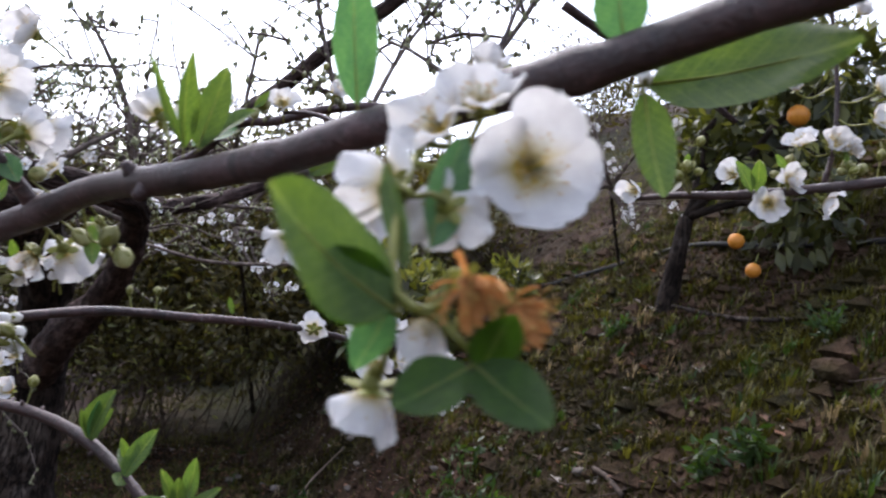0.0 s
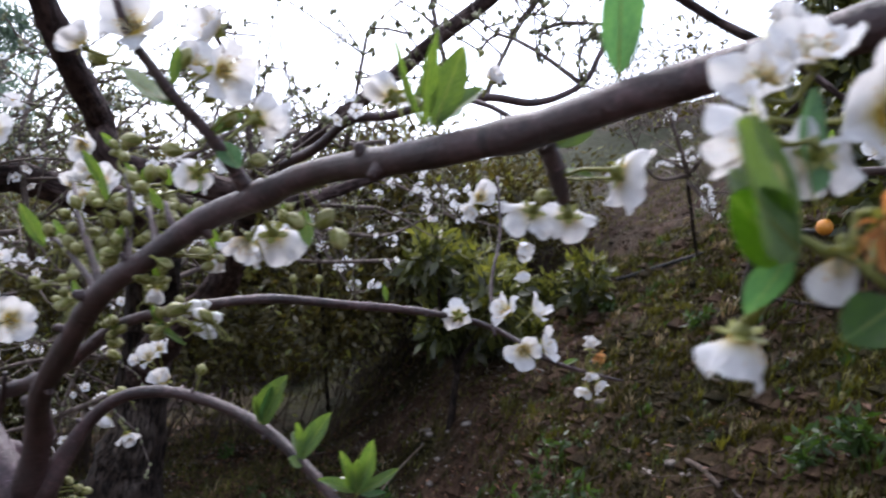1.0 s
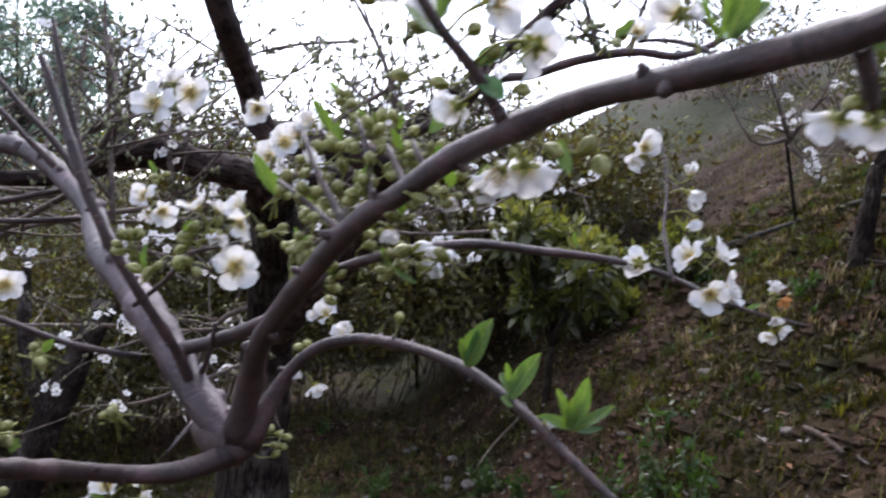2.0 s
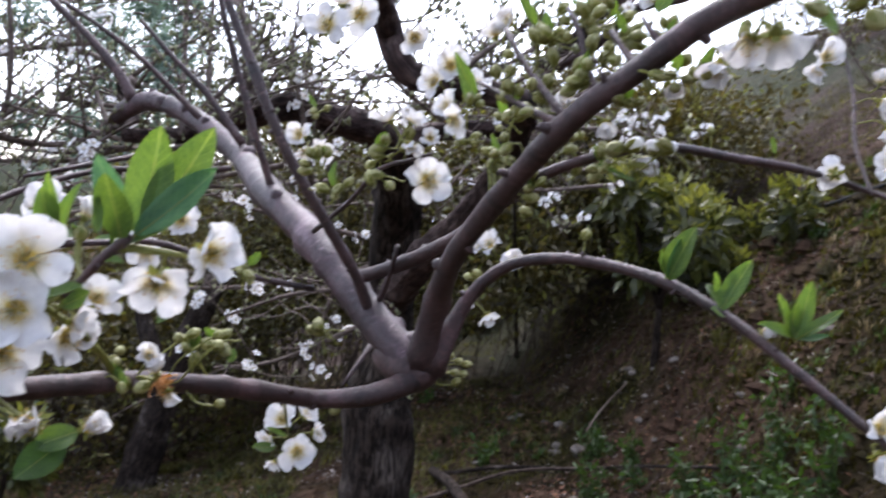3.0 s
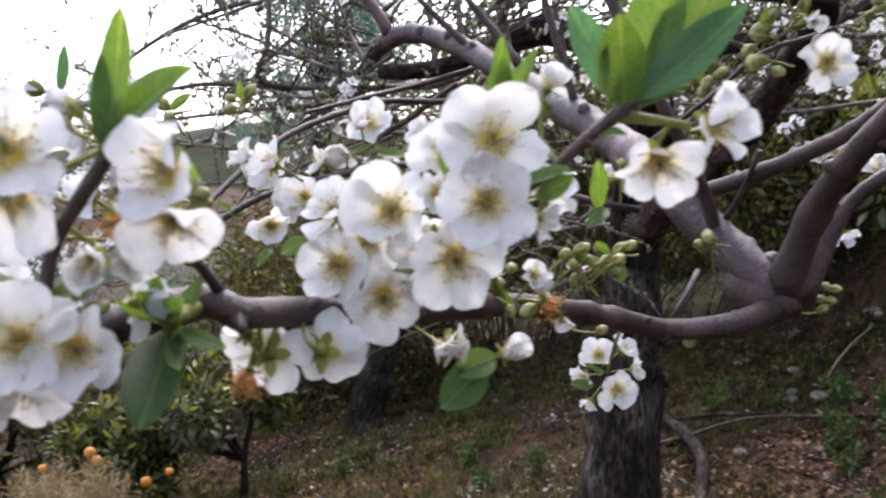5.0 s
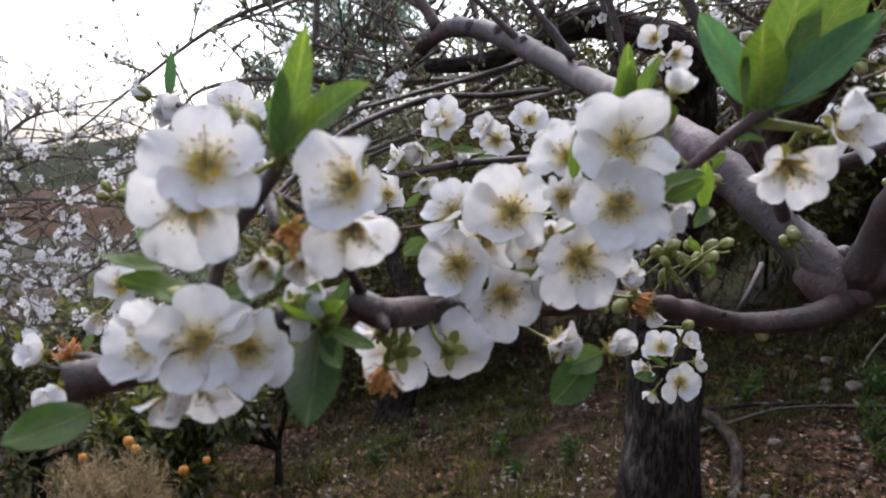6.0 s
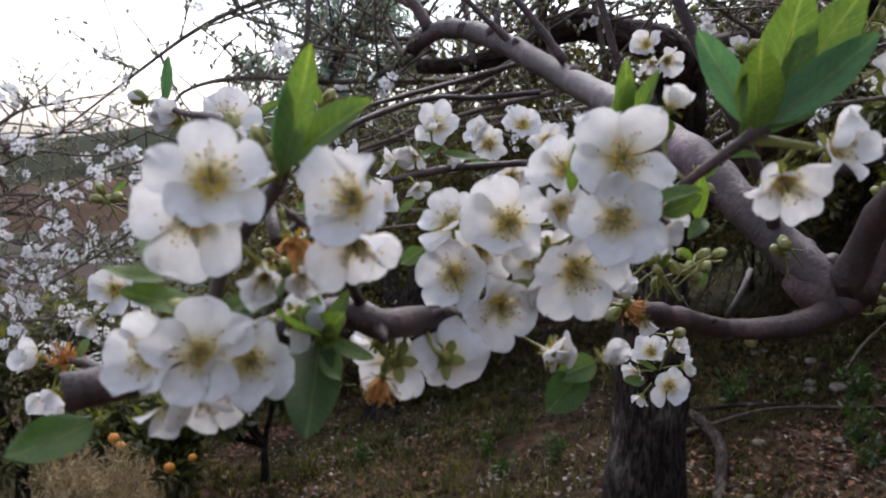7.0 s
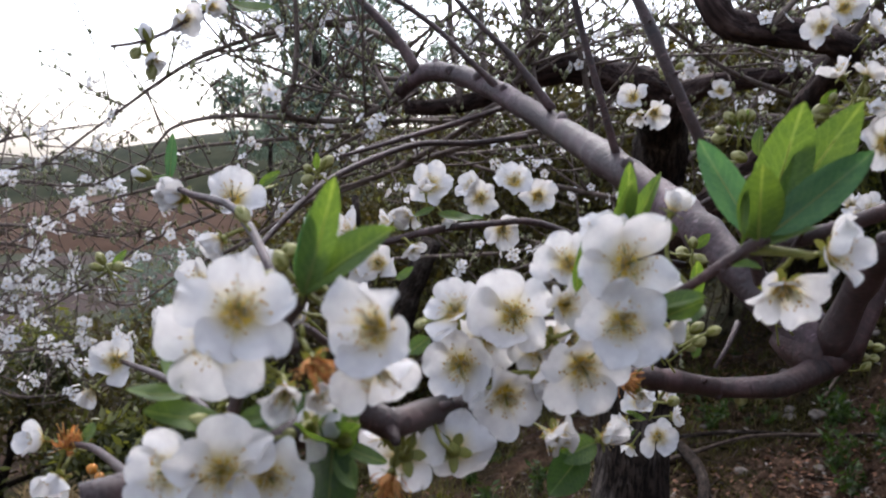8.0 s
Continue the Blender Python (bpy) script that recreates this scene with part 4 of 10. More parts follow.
branch(plum, "spur", [(-0.2154, 0.6103, 1.5224, 0.0031), (-0.2357, 0.6254, 1.5420, 0.0023), (-0.2541, 0.6359, 1.5620, 0.0020), (-0.2696, 0.6471, 1.5836, 0.0016)], BARK)
branch(plum, "spur", [(-0.1978, 0.6039, 1.5351, 0.0031), (-0.2108, 0.6209, 1.5547, 0.0023), (-0.2177, 0.6290, 1.5754, 0.0019), (-0.2284, 0.6363, 1.5929, 0.0014)], BARK)
branch(plum, "spur", [(-0.1758, 0.5935, 1.5492, 0.0031), (-0.1866, 0.6060, 1.5609, 0.0022), (-0.1971, 0.6134, 1.5738, 0.0016)], BARK)
branch(plum, "spur", [(-0.2167, 0.6100, 1.5199, 0.0027), (-0.2445, 0.6339, 1.5310, 0.0020), (-0.2703, 0.6479, 1.5433, 0.0016), (-0.2874, 0.6539, 1.5511, 0.0012)], BARK)
branch(plum, "spur", [(-0.1627, 0.5913, 1.5589, 0.0023), (-0.1720, 0.5939, 1.5692, 0.0017), (-0.1774, 0.5976, 1.5771, 0.0012)], BARK)
bud(plum, (-0.2407, 0.6101, 1.5708), (-0.2247, -0.7413, 0.6325), 0.0067, False, 63)
bud(plum, (-0.2235, 0.6053, 1.5719), (0.9636, -0.0685, 0.2584), 0.0055, False, 64)
bud(plum, (-0.2349, 0.6498, 1.5963), (0.7620, -0.4241, 0.4893), 0.0070, False, 65)
bud(plum, (-0.2044, 0.6140, 1.5849), (0.7442, -0.4455, 0.4978), 0.0068, False, 66)
bud(plum, (-0.2114, 0.6393, 1.5756), (0.6138, -0.2054, 0.7622), 0.0060, False, 67)
bud(plum, (-0.2059, 0.6080, 1.5657), (0.0411, -0.7475, 0.6630), 0.0072, False, 68)
bud(plum, (-0.2350, 0.6361, 1.5640), (-0.2176, -0.4906, 0.8438), 0.0078, False, 69)
bud(plum, (-0.2497, 0.6442, 1.5543), (-0.8740, -0.4426, -0.2007), 0.0079, False, 70)
bud(plum, (-0.2630, 0.6424, 1.5564), (0.6153, -0.7103, 0.3419), 0.0069, False, 71)
bud(plum, (-0.2414, 0.6181, 1.5443), (0.2929, -0.7732, 0.5624), 0.0064, False, 72)
bud(plum, (-0.2360, 0.6346, 1.5496), (0.4832, -0.3206, 0.8147), 0.0078, False, 73)
bud(plum, (-0.2126, 0.6134, 1.5555), (0.6213, -0.2213, 0.7517), 0.0073, False, 74)
bud(plum, (-0.2150, 0.6412, 1.5542), (0.7158, -0.1314, 0.6859), 0.0063, False, 75)
bud(plum, (-0.1929, 0.6130, 1.5576), (0.9290, -0.3697, -0.0187), 0.0072, False, 76)
bud(plum, (-0.1910, 0.6308, 1.5783), (-0.2620, -0.7417, 0.6175), 0.0060, False, 77)
bud(plum, (-0.1823, 0.6143, 1.5671), (-0.7413, -0.4389, 0.5077), 0.0067, False, 78)
bud(plum, (-0.2051, 0.6517, 1.5723), (-0.0471, -0.2761, 0.9600), 0.0081, False, 79)
bud(plum, (-0.2143, 0.6088, 1.5450), (-0.8203, -0.5626, -0.1026), 0.0067, False, 80)
bud(plum, (-0.2397, 0.6302, 1.5384), (-0.6902, -0.3925, 0.6079), 0.0061, False, 81)
bud(plum, (-0.2635, 0.6422, 1.5472), (-0.2684, -0.8061, 0.5273), 0.0079, False, 82)
bud(plum, (-0.2661, 0.6252, 1.5526), (0.2329, -0.7824, 0.5776), 0.0071, False, 83)
bud(plum, (-0.2445, 0.6240, 1.5288), (0.9218, -0.3047, 0.2396), 0.0066, False, 84)
bud(plum, (-0.2446, 0.6481, 1.5317), (0.4648, -0.7189, -0.5168), 0.0071, False, 85)
bud(plum, (-0.2047, 0.6366, 1.5637), (0.2486, -0.0447, 0.9676), 0.0058, False, 86)
bud(plum, (-0.2274, 0.6332, 1.5750), (0.6177, -0.7047, 0.3491), 0.0068, False, 87)
bud(plum, (-0.2614, 0.6309, 1.5643), (-0.5217, -0.7581, 0.3913), 0.0059, False, 88)
blossom(plum, (-0.2819, 0.6647, 1.5830), (-0.2291, -0.1308, 0.9646), 0.0201, 0.7, 89)
blossom(plum, (-0.2737, 0.6665, 1.5917), (-0.4085, -0.8525, 0.3261), 0.0207, 0.7, 90)
bud(plum, (-0.2323, 0.6468, 1.5882), (-0.5948, -0.7065, 0.3835), 0.0063, False, 91)
bud(plum, (-0.2159, 0.6366, 1.5860), (0.9196, -0.3850, -0.0781), 0.0075, False, 92)
bud(plum, (-0.2131, 0.6375, 1.5954), (0.1918, -0.5042, 0.8420), 0.0082, False, 93)
bud(plum, (-0.2137, 0.6416, 1.5812), (0.7546, -0.5484, -0.3604), 0.0081, False, 94)
bud(plum, (-0.2177, 0.6286, 1.5899), (-0.3613, -0.6792, 0.6389), 0.0079, False, 95)
leaf(plum, (-0.2185, 0.6388, 1.5872), (-0.2284, 0.6320, 1.5992), (0.5875, -0.7309, 0.3474), 0.607133726575321, 96)
leaf(plum, (-0.2185, 0.6388, 1.5872), (-0.2155, 0.6352, 1.5984), (0.4460, -0.8246, 0.3480), 0.7418566943713893, 97)
bud(plum, (-0.2349, 0.6419, 1.5770), (0.6956, -0.2925, 0.6562), 0.0080, False, 98)
bud(plum, (-0.2408, 0.6280, 1.5741), (-0.7705, -0.5691, 0.2871), 0.0076, False, 99)
bud(plum, (-0.2430, 0.6371, 1.5752), (-0.7932, -0.4271, 0.4340), 0.0081, False, 100)
bud(plum, (-0.2366, 0.6226, 1.5753), (-0.7017, -0.4894, 0.5178), 0.0074, False, 101)
bud(plum, (-0.2418, 0.6286, 1.5796), (-0.1686, -0.6523, 0.7390), 0.0055, False, 102)
leaf(plum, (-0.2375, 0.6345, 1.5742), (-0.2399, 0.6294, 1.5896), (0.0703, -0.9480, 0.3103), 0.8926561890585258, 103)
bud(plum, (-0.1829, 0.6142, 1.5751), (0.6886, 0.0176, 0.7249), 0.0058, False, 104)
bud(plum, (-0.1871, 0.6169, 1.5670), (0.7541, -0.5474, -0.3628), 0.0075, False, 105)
bud(plum, (-0.1899, 0.6219, 1.5749), (0.7102, -0.1128, 0.6949), 0.0077, False, 106)
bud(plum, (-0.1813, 0.6110, 1.5705), (0.9942, 0.0280, 0.1042), 0.0067, False, 107)
leaf(plum, (-0.1890, 0.6154, 1.5732), (-0.1953, 0.6095, 1.5850), (0.0587, -0.9494, 0.3084), 0.7945929831936174, 108)
bud(plum, (-0.2659, 0.6477, 1.5409), (-0.7165, -0.3811, 0.5842), 0.0078, False, 109)
bud(plum, (-0.2504, 0.6413, 1.5336), (0.8001, -0.3567, -0.4822), 0.0071, False, 110)
bud(plum, (-0.2675, 0.6595, 1.5313), (-0.4324, -0.6371, -0.6380), 0.0068, False, 111)
bud(plum, (-0.2579, 0.6473, 1.5452), (-0.0017, -0.3619, 0.9322), 0.0068, False, 112)
bud(plum, (-0.2709, 0.6543, 1.5424), (-0.6708, -0.5177, 0.5311), 0.0065, False, 113)
leaf(plum, (-0.2592, 0.6507, 1.5392), (-0.2582, 0.6466, 1.5501), (-0.0838, -0.9559, 0.2815), 0.9951228708272775, 114)
bud(plum, (-0.2125, 0.6164, 1.5531), (0.1822, -0.3294, 0.9264), 0.0057, False, 115)
bud(plum, (-0.2101, 0.6210, 1.5469), (0.9333, 0.1543, 0.3242), 0.0069, False, 116)
bud(plum, (-0.2116, 0.6114, 1.5484), (0.2209, -0.4009, 0.8891), 0.0071, False, 117)
bud(plum, (-0.2059, 0.6009, 1.5528), (-0.0005, -0.3781, 0.9258), 0.0064, False, 118)
bud(plum, (-0.2186, 0.6169, 1.5411), (-0.8374, -0.2003, -0.5085), 0.0078, False, 119)
leaf(plum, (-0.2118, 0.6105, 1.5471), (-0.2073, 0.6071, 1.5627), (0.5164, -0.7821, 0.3489), 0.6134102750612382, 120)
bud(plum, (-0.2637, 0.6458, 1.5158), (-0.1432, -0.2232, 0.9642), 0.0060, False, 121)
bud(plum, (-0.2619, 0.6446, 1.5084), (-0.4324, -0.4004, -0.8079), 0.0070, False, 122)
bud(plum, (-0.2655, 0.6571, 1.5025), (0.3651, -0.5851, -0.7241), 0.0057, False, 123)
bud(plum, (-0.2723, 0.6547, 1.5061), (-0.8671, -0.4021, -0.2941), 0.0057, False, 124)
bud(plum, (-0.2113, 0.6728, 1.4966), (-0.3631, -0.7640, -0.5334), 0.0083, False, 125)
bud(plum, (-0.2071, 0.6622, 1.5108), (-0.0267, -0.4950, 0.8685), 0.0063, False, 126)
bud(plum, (-0.2034, 0.6590, 1.5006), (-0.6937, -0.3006, -0.6545), 0.0059, False, 127)
bud(plum, (-0.2103, 0.6605, 1.5003), (-0.9407, -0.3389, -0.0126), 0.0058, False, 128)
leaf(plum, (-0.2054, 0.6646, 1.5041), (-0.2120, 0.6586, 1.5150), (0.6190, -0.7052, 0.3457), 0.8973986842216323, 129)
bud(plum, (-0.3754, 0.6854, 1.4961), (-0.7301, -0.2893, -0.6191), 0.0070, False, 130)
bud(plum, (-0.3647, 0.6840, 1.5131), (0.4044, -0.0884, 0.9103), 0.0078, False, 131)
bud(plum, (-0.3598, 0.6727, 1.5137), (0.3305, -0.4871, 0.8084), 0.0056, False, 132)
bud(plum, (-0.3681, 0.6783, 1.5047), (-0.1878, -0.7388, -0.6473), 0.0056, False, 133)
leaf(plum, (-0.3664, 0.6770, 1.5068), (-0.3595, 0.6742, 1.5199), (0.5671, -0.7465, 0.3481), 0.9763008122514137, 134)
bud(plum, (-0.4141, 0.6789, 1.5034), (0.2064, -0.5085, 0.8360), 0.0066, False, 135)
bud(plum, (-0.4239, 0.6826, 1.5022), (-0.3261, -0.6070, 0.7247), 0.0062, False, 136)
bud(plum, (-0.4297, 0.6861, 1.4943), (-0.5468, -0.8040, 0.2338), 0.0060, False, 137)
bud(plum, (-0.4315, 0.6909, 1.4893), (-0.5884, -0.7920, -0.1628), 0.0078, False, 138)
bud(plum, (-0.4129, 0.6856, 1.5049), (0.5934, -0.1552, 0.7898), 0.0068, False, 139)
leaf(plum, (-0.4184, 0.6852, 1.4966), (-0.4101, 0.6828, 1.5075), (0.1488, -0.9349, 0.3221), 0.6795164023542434, 140)
bud(plum, (-0.3978, 0.6814, 1.4767), (-0.3672, -0.5028, -0.7825), 0.0068, False, 141)
bud(plum, (-0.4019, 0.6868, 1.4722), (0.2432, -0.7939, -0.5573), 0.0064, False, 142)
bud(plum, (-0.4187, 0.6959, 1.4776), (-0.7417, -0.5802, 0.3364), 0.0078, False, 143)
bud(plum, (-0.3896, 0.6828, 1.4826), (0.7390, -0.0829, 0.6685), 0.0066, False, 144)
leaf(plum, (-0.4042, 0.6891, 1.4778), (-0.4039, 0.6846, 1.4974), (-0.3255, -0.9193, 0.2211), 0.9231620395056135, 145)
bud(plum, (-0.2372, 0.6458, 1.6043), (0.8567, -0.5141, -0.0418), 0.0064, False, 146)
bud(plum, (-0.2505, 0.6572, 1.6073), (-0.6397, -0.7406, -0.2055), 0.0059, False, 147)
bud(plum, (-0.2490, 0.6636, 1.6132), (0.3479, -0.2986, 0.8887), 0.0058, False, 148)
bud(plum, (-0.2469, 0.6478, 1.6111), (-0.7021, -0.1887, 0.6866), 0.0054, False, 149)
leaf(plum, (-0.2459, 0.6523, 1.6085), (-0.2555, 0.6456, 1.6174), (-0.0188, -0.9554, 0.2946), 0.7836906013677766, 150)
bud(plum, (-0.2578, 0.6940, 1.4982), (0.0818, -0.5045, 0.8596), 0.0070, False, 151)
bud(plum, (-0.2692, 0.7066, 1.4936), (-0.7321, -0.2943, 0.6143), 0.0055, False, 152)
bud(plum, (-0.2526, 0.6986, 1.4930), (0.6178, 0.2022, 0.7599), 0.0060, False, 153)
bud(plum, (-0.2621, 0.7028, 1.4878), (-0.6572, -0.6808, -0.3234), 0.0064, False, 154)
leaf(plum, (-0.2605, 0.7031, 1.4895), (-0.2611, 0.6990, 1.5032), (-0.0832, -0.9454, 0.3151), 0.8941880381763043, 155)
bud(plum, (-0.2788, 0.6954, 1.5134), (0.5542, 0.1074, 0.8255), 0.0066, False, 156)
bud(plum, (-0.2776, 0.6838, 1.4996), (0.8387, -0.3694, -0.4002), 0.0064, False, 157)
bud(plum, (-0.2782, 0.6797, 1.5051), (0.9507, -0.3043, -0.0597), 0.0059, False, 158)
bud(plum, (-0.2792, 0.7025, 1.5058), (0.9256, -0.3065, 0.2222), 0.0054, False, 159)
leaf(plum, (-0.2822, 0.6898, 1.5063), (-0.2857, 0.6847, 1.5221), (0.4819, -0.7847, 0.3898), 0.6690827428792326, 160)
bud(plum, (-0.2351, 0.7026, 1.5326), (0.3412, -0.2011, 0.9182), 0.0068, False, 161)
bud(plum, (-0.2319, 0.6901, 1.5229), (0.9452, -0.3264, -0.0130), 0.0064, False, 162)
bud(plum, (-0.2303, 0.7042, 1.5254), (0.8526, 0.1507, 0.5004), 0.0063, False, 163)
bud(plum, (-0.2415, 0.6914, 1.5295), (-0.2198, -0.5922, 0.7753), 0.0064, False, 164)
leaf(plum, (-0.2351, 0.6982, 1.5247), (-0.2413, 0.6919, 1.5360), (-0.1206, -0.9443, 0.3061), 0.6420883126492926, 165)
bud(plum, (-0.1868, 0.6038, 1.5334), (-0.7508, -0.6091, 0.2556), 0.0063, False, 166)
bud(plum, (-0.1769, 0.6080, 1.5341), (0.8795, 0.1798, 0.4406), 0.0049, False, 167)
bud(plum, (-0.1823, 0.6081, 1.5333), (0.9845, 0.0967, -0.1460), 0.0054, False, 168)
bud(plum, (-0.1868, 0.5974, 1.5350), (-0.5981, -0.6581, 0.4572), 0.0067, False, 169)
leaf(plum, (-0.1840, 0.6112, 1.5347), (-0.1828, 0.6078, 1.5458), (0.3552, -0.8522, 0.3842), 0.8325174894506728, 170)
bud(plum, (-0.3061, 0.6927, 1.5460), (0.3280, -0.2482, 0.9115), 0.0071, False, 171)
bud(plum, (-0.3006, 0.6973, 1.5436), (0.9391, -0.2216, 0.2625), 0.0063, False, 172)
bud(plum, (-0.3043, 0.6971, 1.5472), (0.7886, -0.0700, 0.6110), 0.0067, False, 173)
bud(plum, (-0.3124, 0.7026, 1.5497), (-0.0059, -0.1904, 0.9817), 0.0067, False, 174)
leaf(plum, (-0.3105, 0.7015, 1.5456), (-0.3150, 0.6960, 1.5605), (0.5897, -0.7083, 0.3879), 0.8990340898341165, 175)
bud(plum, (-0.1653, 0.5854, 1.5442), (0.9383, 0.1939, -0.2865), 0.0060, False, 176)
bud(plum, (-0.1707, 0.6075, 1.5509), (0.9762, -0.2006, -0.0827), 0.0065, False, 177)
bud(plum, (-0.1714, 0.5936, 1.5480), (0.2582, -0.8033, -0.5368), 0.0064, False, 178)
bud(plum, (-0.1763, 0.6012, 1.5488), (-0.7143, -0.6973, -0.0592), 0.0066, False, 179)
leaf(plum, (-0.1710, 0.5953, 1.5503), (-0.1736, 0.5904, 1.5611), (0.4074, -0.8270, 0.3875), 0.8128152494852555, 180)
bud(plum, (-0.5386, 0.8763, 1.5575), (-0.2867, -0.9151, -0.2834), 0.0081, False, 181)
bud(plum, (-0.5423, 0.8870, 1.5541), (0.4857, -0.5012, -0.7161), 0.0058, False, 182)
bud(plum, (-0.5232, 0.8757, 1.5614), (0.9164, -0.0918, 0.3895), 0.0065, False, 183)
bud(plum, (-0.5358, 0.8768, 1.5538), (-0.0319, -0.7441, -0.6673), 0.0064, False, 184)
leaf(plum, (-0.5387, 0.8811, 1.5624), (-0.5465, 0.8741, 1.5730), (0.7033, -0.6028, 0.3770), 0.7387793298429985, 185)
bud(plum, (-0.1628, 0.6060, 1.5762), (0.4649, -0.3277, 0.8225), 0.0066, False, 186)
bud(plum, (-0.1695, 0.5974, 1.5688), (-0.6738, -0.6843, 0.2787), 0.0045, False, 187)
bud(plum, (-0.1668, 0.5992, 1.5748), (-0.0880, -0.5676, 0.8186), 0.0047, False, 188)
bud(plum, (-0.1588, 0.5973, 1.5652), (0.9284, -0.3668, 0.0590), 0.0048, False, 189)
leaf(plum, (-0.1644, 0.5986, 1.5688), (-0.1601, 0.5963, 1.5761), (0.2255, -0.9008, 0.3712), 0.7053493641883835, 190)
bud(plum, (-0.2763, 0.7163, 1.5392), (0.7626, -0.1880, 0.6189), 0.0081, False, 191)
bud(plum, (-0.2848, 0.6932, 1.5349), (-0.6694, -0.6656, 0.3300), 0.0057, False, 192)
bud(plum, (-0.2752, 0.6995, 1.5404), (0.2479, -0.0315, 0.9683), 0.0078, False, 193)
bud(plum, (-0.2856, 0.6997, 1.5279), (-0.0010, -0.9777, -0.2098), 0.0053, False, 194)
leaf(plum, (-0.2806, 0.7022, 1.5349), (-0.2874, 0.6957, 1.5483), (-0.1095, -0.9448, 0.3088), 0.9022201160526762, 195)
bud(plum, (-0.3055, 0.6724, 1.5184), (-0.5290, -0.8171, 0.2292), 0.0061, False, 196)
bud(plum, (-0.3010, 0.6962, 1.5212), (0.9436, -0.1052, 0.3140), 0.0058, False, 197)
bud(plum, (-0.3046, 0.6755, 1.5146), (-0.6435, -0.7055, -0.2969), 0.0058, False, 198)
bud(plum, (-0.3020, 0.6984, 1.5176), (0.9036, -0.4118, -0.1179), 0.0056, False, 199)
bud(plum, (-0.2809, 0.6754, 1.5084), (-0.6368, -0.6649, 0.3904), 0.0075, False, 200)
bud(plum, (-0.2823, 0.6666, 1.5085), (-0.4696, -0.8194, 0.3287), 0.0056, False, 201)
bud(plum, (-0.2744, 0.6779, 1.5042), (0.8754, 0.1010, -0.4727), 0.0056, False, 202)
bud(plum, (-0.2834, 0.6852, 1.5034), (-0.5612, -0.7573, -0.3341), 0.0063, False, 203)
leaf(plum, (-0.2763, 0.6762, 1.5091), (-0.2703, 0.6752, 1.5176), (0.1067, -0.9216, 0.3731), 0.8275355261770881, 204)
bud(plum, (-0.2120, 0.7074, 1.5103), (-0.2003, -0.6998, -0.6857), 0.0082, True, 205)
bud(plum, (-0.2123, 0.6964, 1.5175), (-0.1639, -0.6063, 0.7782), 0.0067, False, 206)
bud(plum, (-0.2085, 0.6978, 1.5048), (0.7676, -0.2058, -0.6070), 0.0060, False, 207)
bud(plum, (-0.4129, 0.5695, 1.3811), (-0.5167, -0.5934, 0.6171), 0.0061, False, 208)
bud(plum, (-0.4055, 0.5673, 1.3747), (0.2498, -0.8732, -0.4186), 0.0054, False, 209)
bud(plum, (-0.3989, 0.5623, 1.3829), (0.7281, 0.1484, 0.6692), 0.0061, False, 210)
bud(plum, (-0.4017, 0.5508, 1.3778), (-0.6299, -0.7193, -0.2929), 0.0052, False, 211)
leaf(plum, (-0.4042, 0.5629, 1.3795), (-0.4101, 0.5550, 1.3867), (0.1236, -0.9087, 0.3986), 0.6315953289615285, 212)
bud(plum, (-0.4255, 0.5582, 1.3765), (-0.4629, -0.4601, 0.7577), 0.0057, False, 213)
bud(plum, (-0.4258, 0.5706, 1.3708), (0.9029, -0.0658, 0.4248), 0.0045, False, 214)
bud(plum, (-0.4188, 0.5515, 1.3735), (-0.5356, -0.4718, 0.7004), 0.0050, False, 215)
bud(plum, (-0.4223, 0.5630, 1.3780), (0.0023, -0.0529, 0.9986), 0.0056, False, 216)
leaf(plum, (-0.4223, 0.5618, 1.3719), (-0.4177, 0.5616, 1.3832), (0.7028, -0.5589, 0.4402), 0.9235268549916213, 217)
bud(plum, (-0.4474, 0.5363, 1.3514), (-0.3785, -0.4573, 0.8048), 0.0049, False, 218)
bud(plum, (-0.4498, 0.5361, 1.3466), (-0.4647, -0.8852, -0.0237), 0.0058, False, 219)
bud(plum, (-0.4387, 0.5230, 1.3504), (0.4181, 0.1234, -0.9000), 0.0058, False, 220)
leaf(plum, (-0.4437, 0.5325, 1.3504), (-0.4495, 0.5252, 1.3622), (0.7143, -0.5454, 0.4384), 0.6633986335171139, 221)
bud(plum, (-0.6124, 0.4327, 1.3888), (-0.1219, -0.9780, -0.1694), 0.0061, False, 222)
bud(plum, (-0.6202, 0.4314, 1.3899), (-0.3614, -0.8691, 0.3376), 0.0061, False, 223)
bud(plum, (-0.6143, 0.4465, 1.3927), (0.7830, 0.2617, 0.5643), 0.0067, True, 224)
bud(plum, (-0.6181, 0.4389, 1.3829), (-0.1222, -0.6927, -0.7108), 0.0056, False, 225)
leaf(plum, (-0.6137, 0.4353, 1.3906), (-0.6043, 0.4384, 1.4030), (0.2946, -0.8535, 0.4299), 0.6451195654489466, 226)
bud(plum, (-0.5158, 0.4922, 1.3864), (0.7379, -0.0826, 0.6699), 0.0049, False, 227)
bud(plum, (-0.5305, 0.4937, 1.3756), (-0.3148, -0.9385, -0.1419), 0.0067, False, 228)
bud(plum, (-0.5228, 0.4840, 1.3779), (-0.4770, -0.8335, -0.2787), 0.0053, False, 229)
bud(plum, (-0.5315, 0.5009, 1.3783), (0.2867, -0.6586, -0.6958), 0.0051, False, 230)
leaf(plum, (-0.5243, 0.4945, 1.3825), (-0.5199, 0.4941, 1.3942), (0.5809, -0.6785, 0.4497), 0.9725604689153763, 231)
bud(plum, (-0.3752, 0.6302, 1.3874), (-0.1569, -0.3259, 0.9323), 0.0067, False, 232)
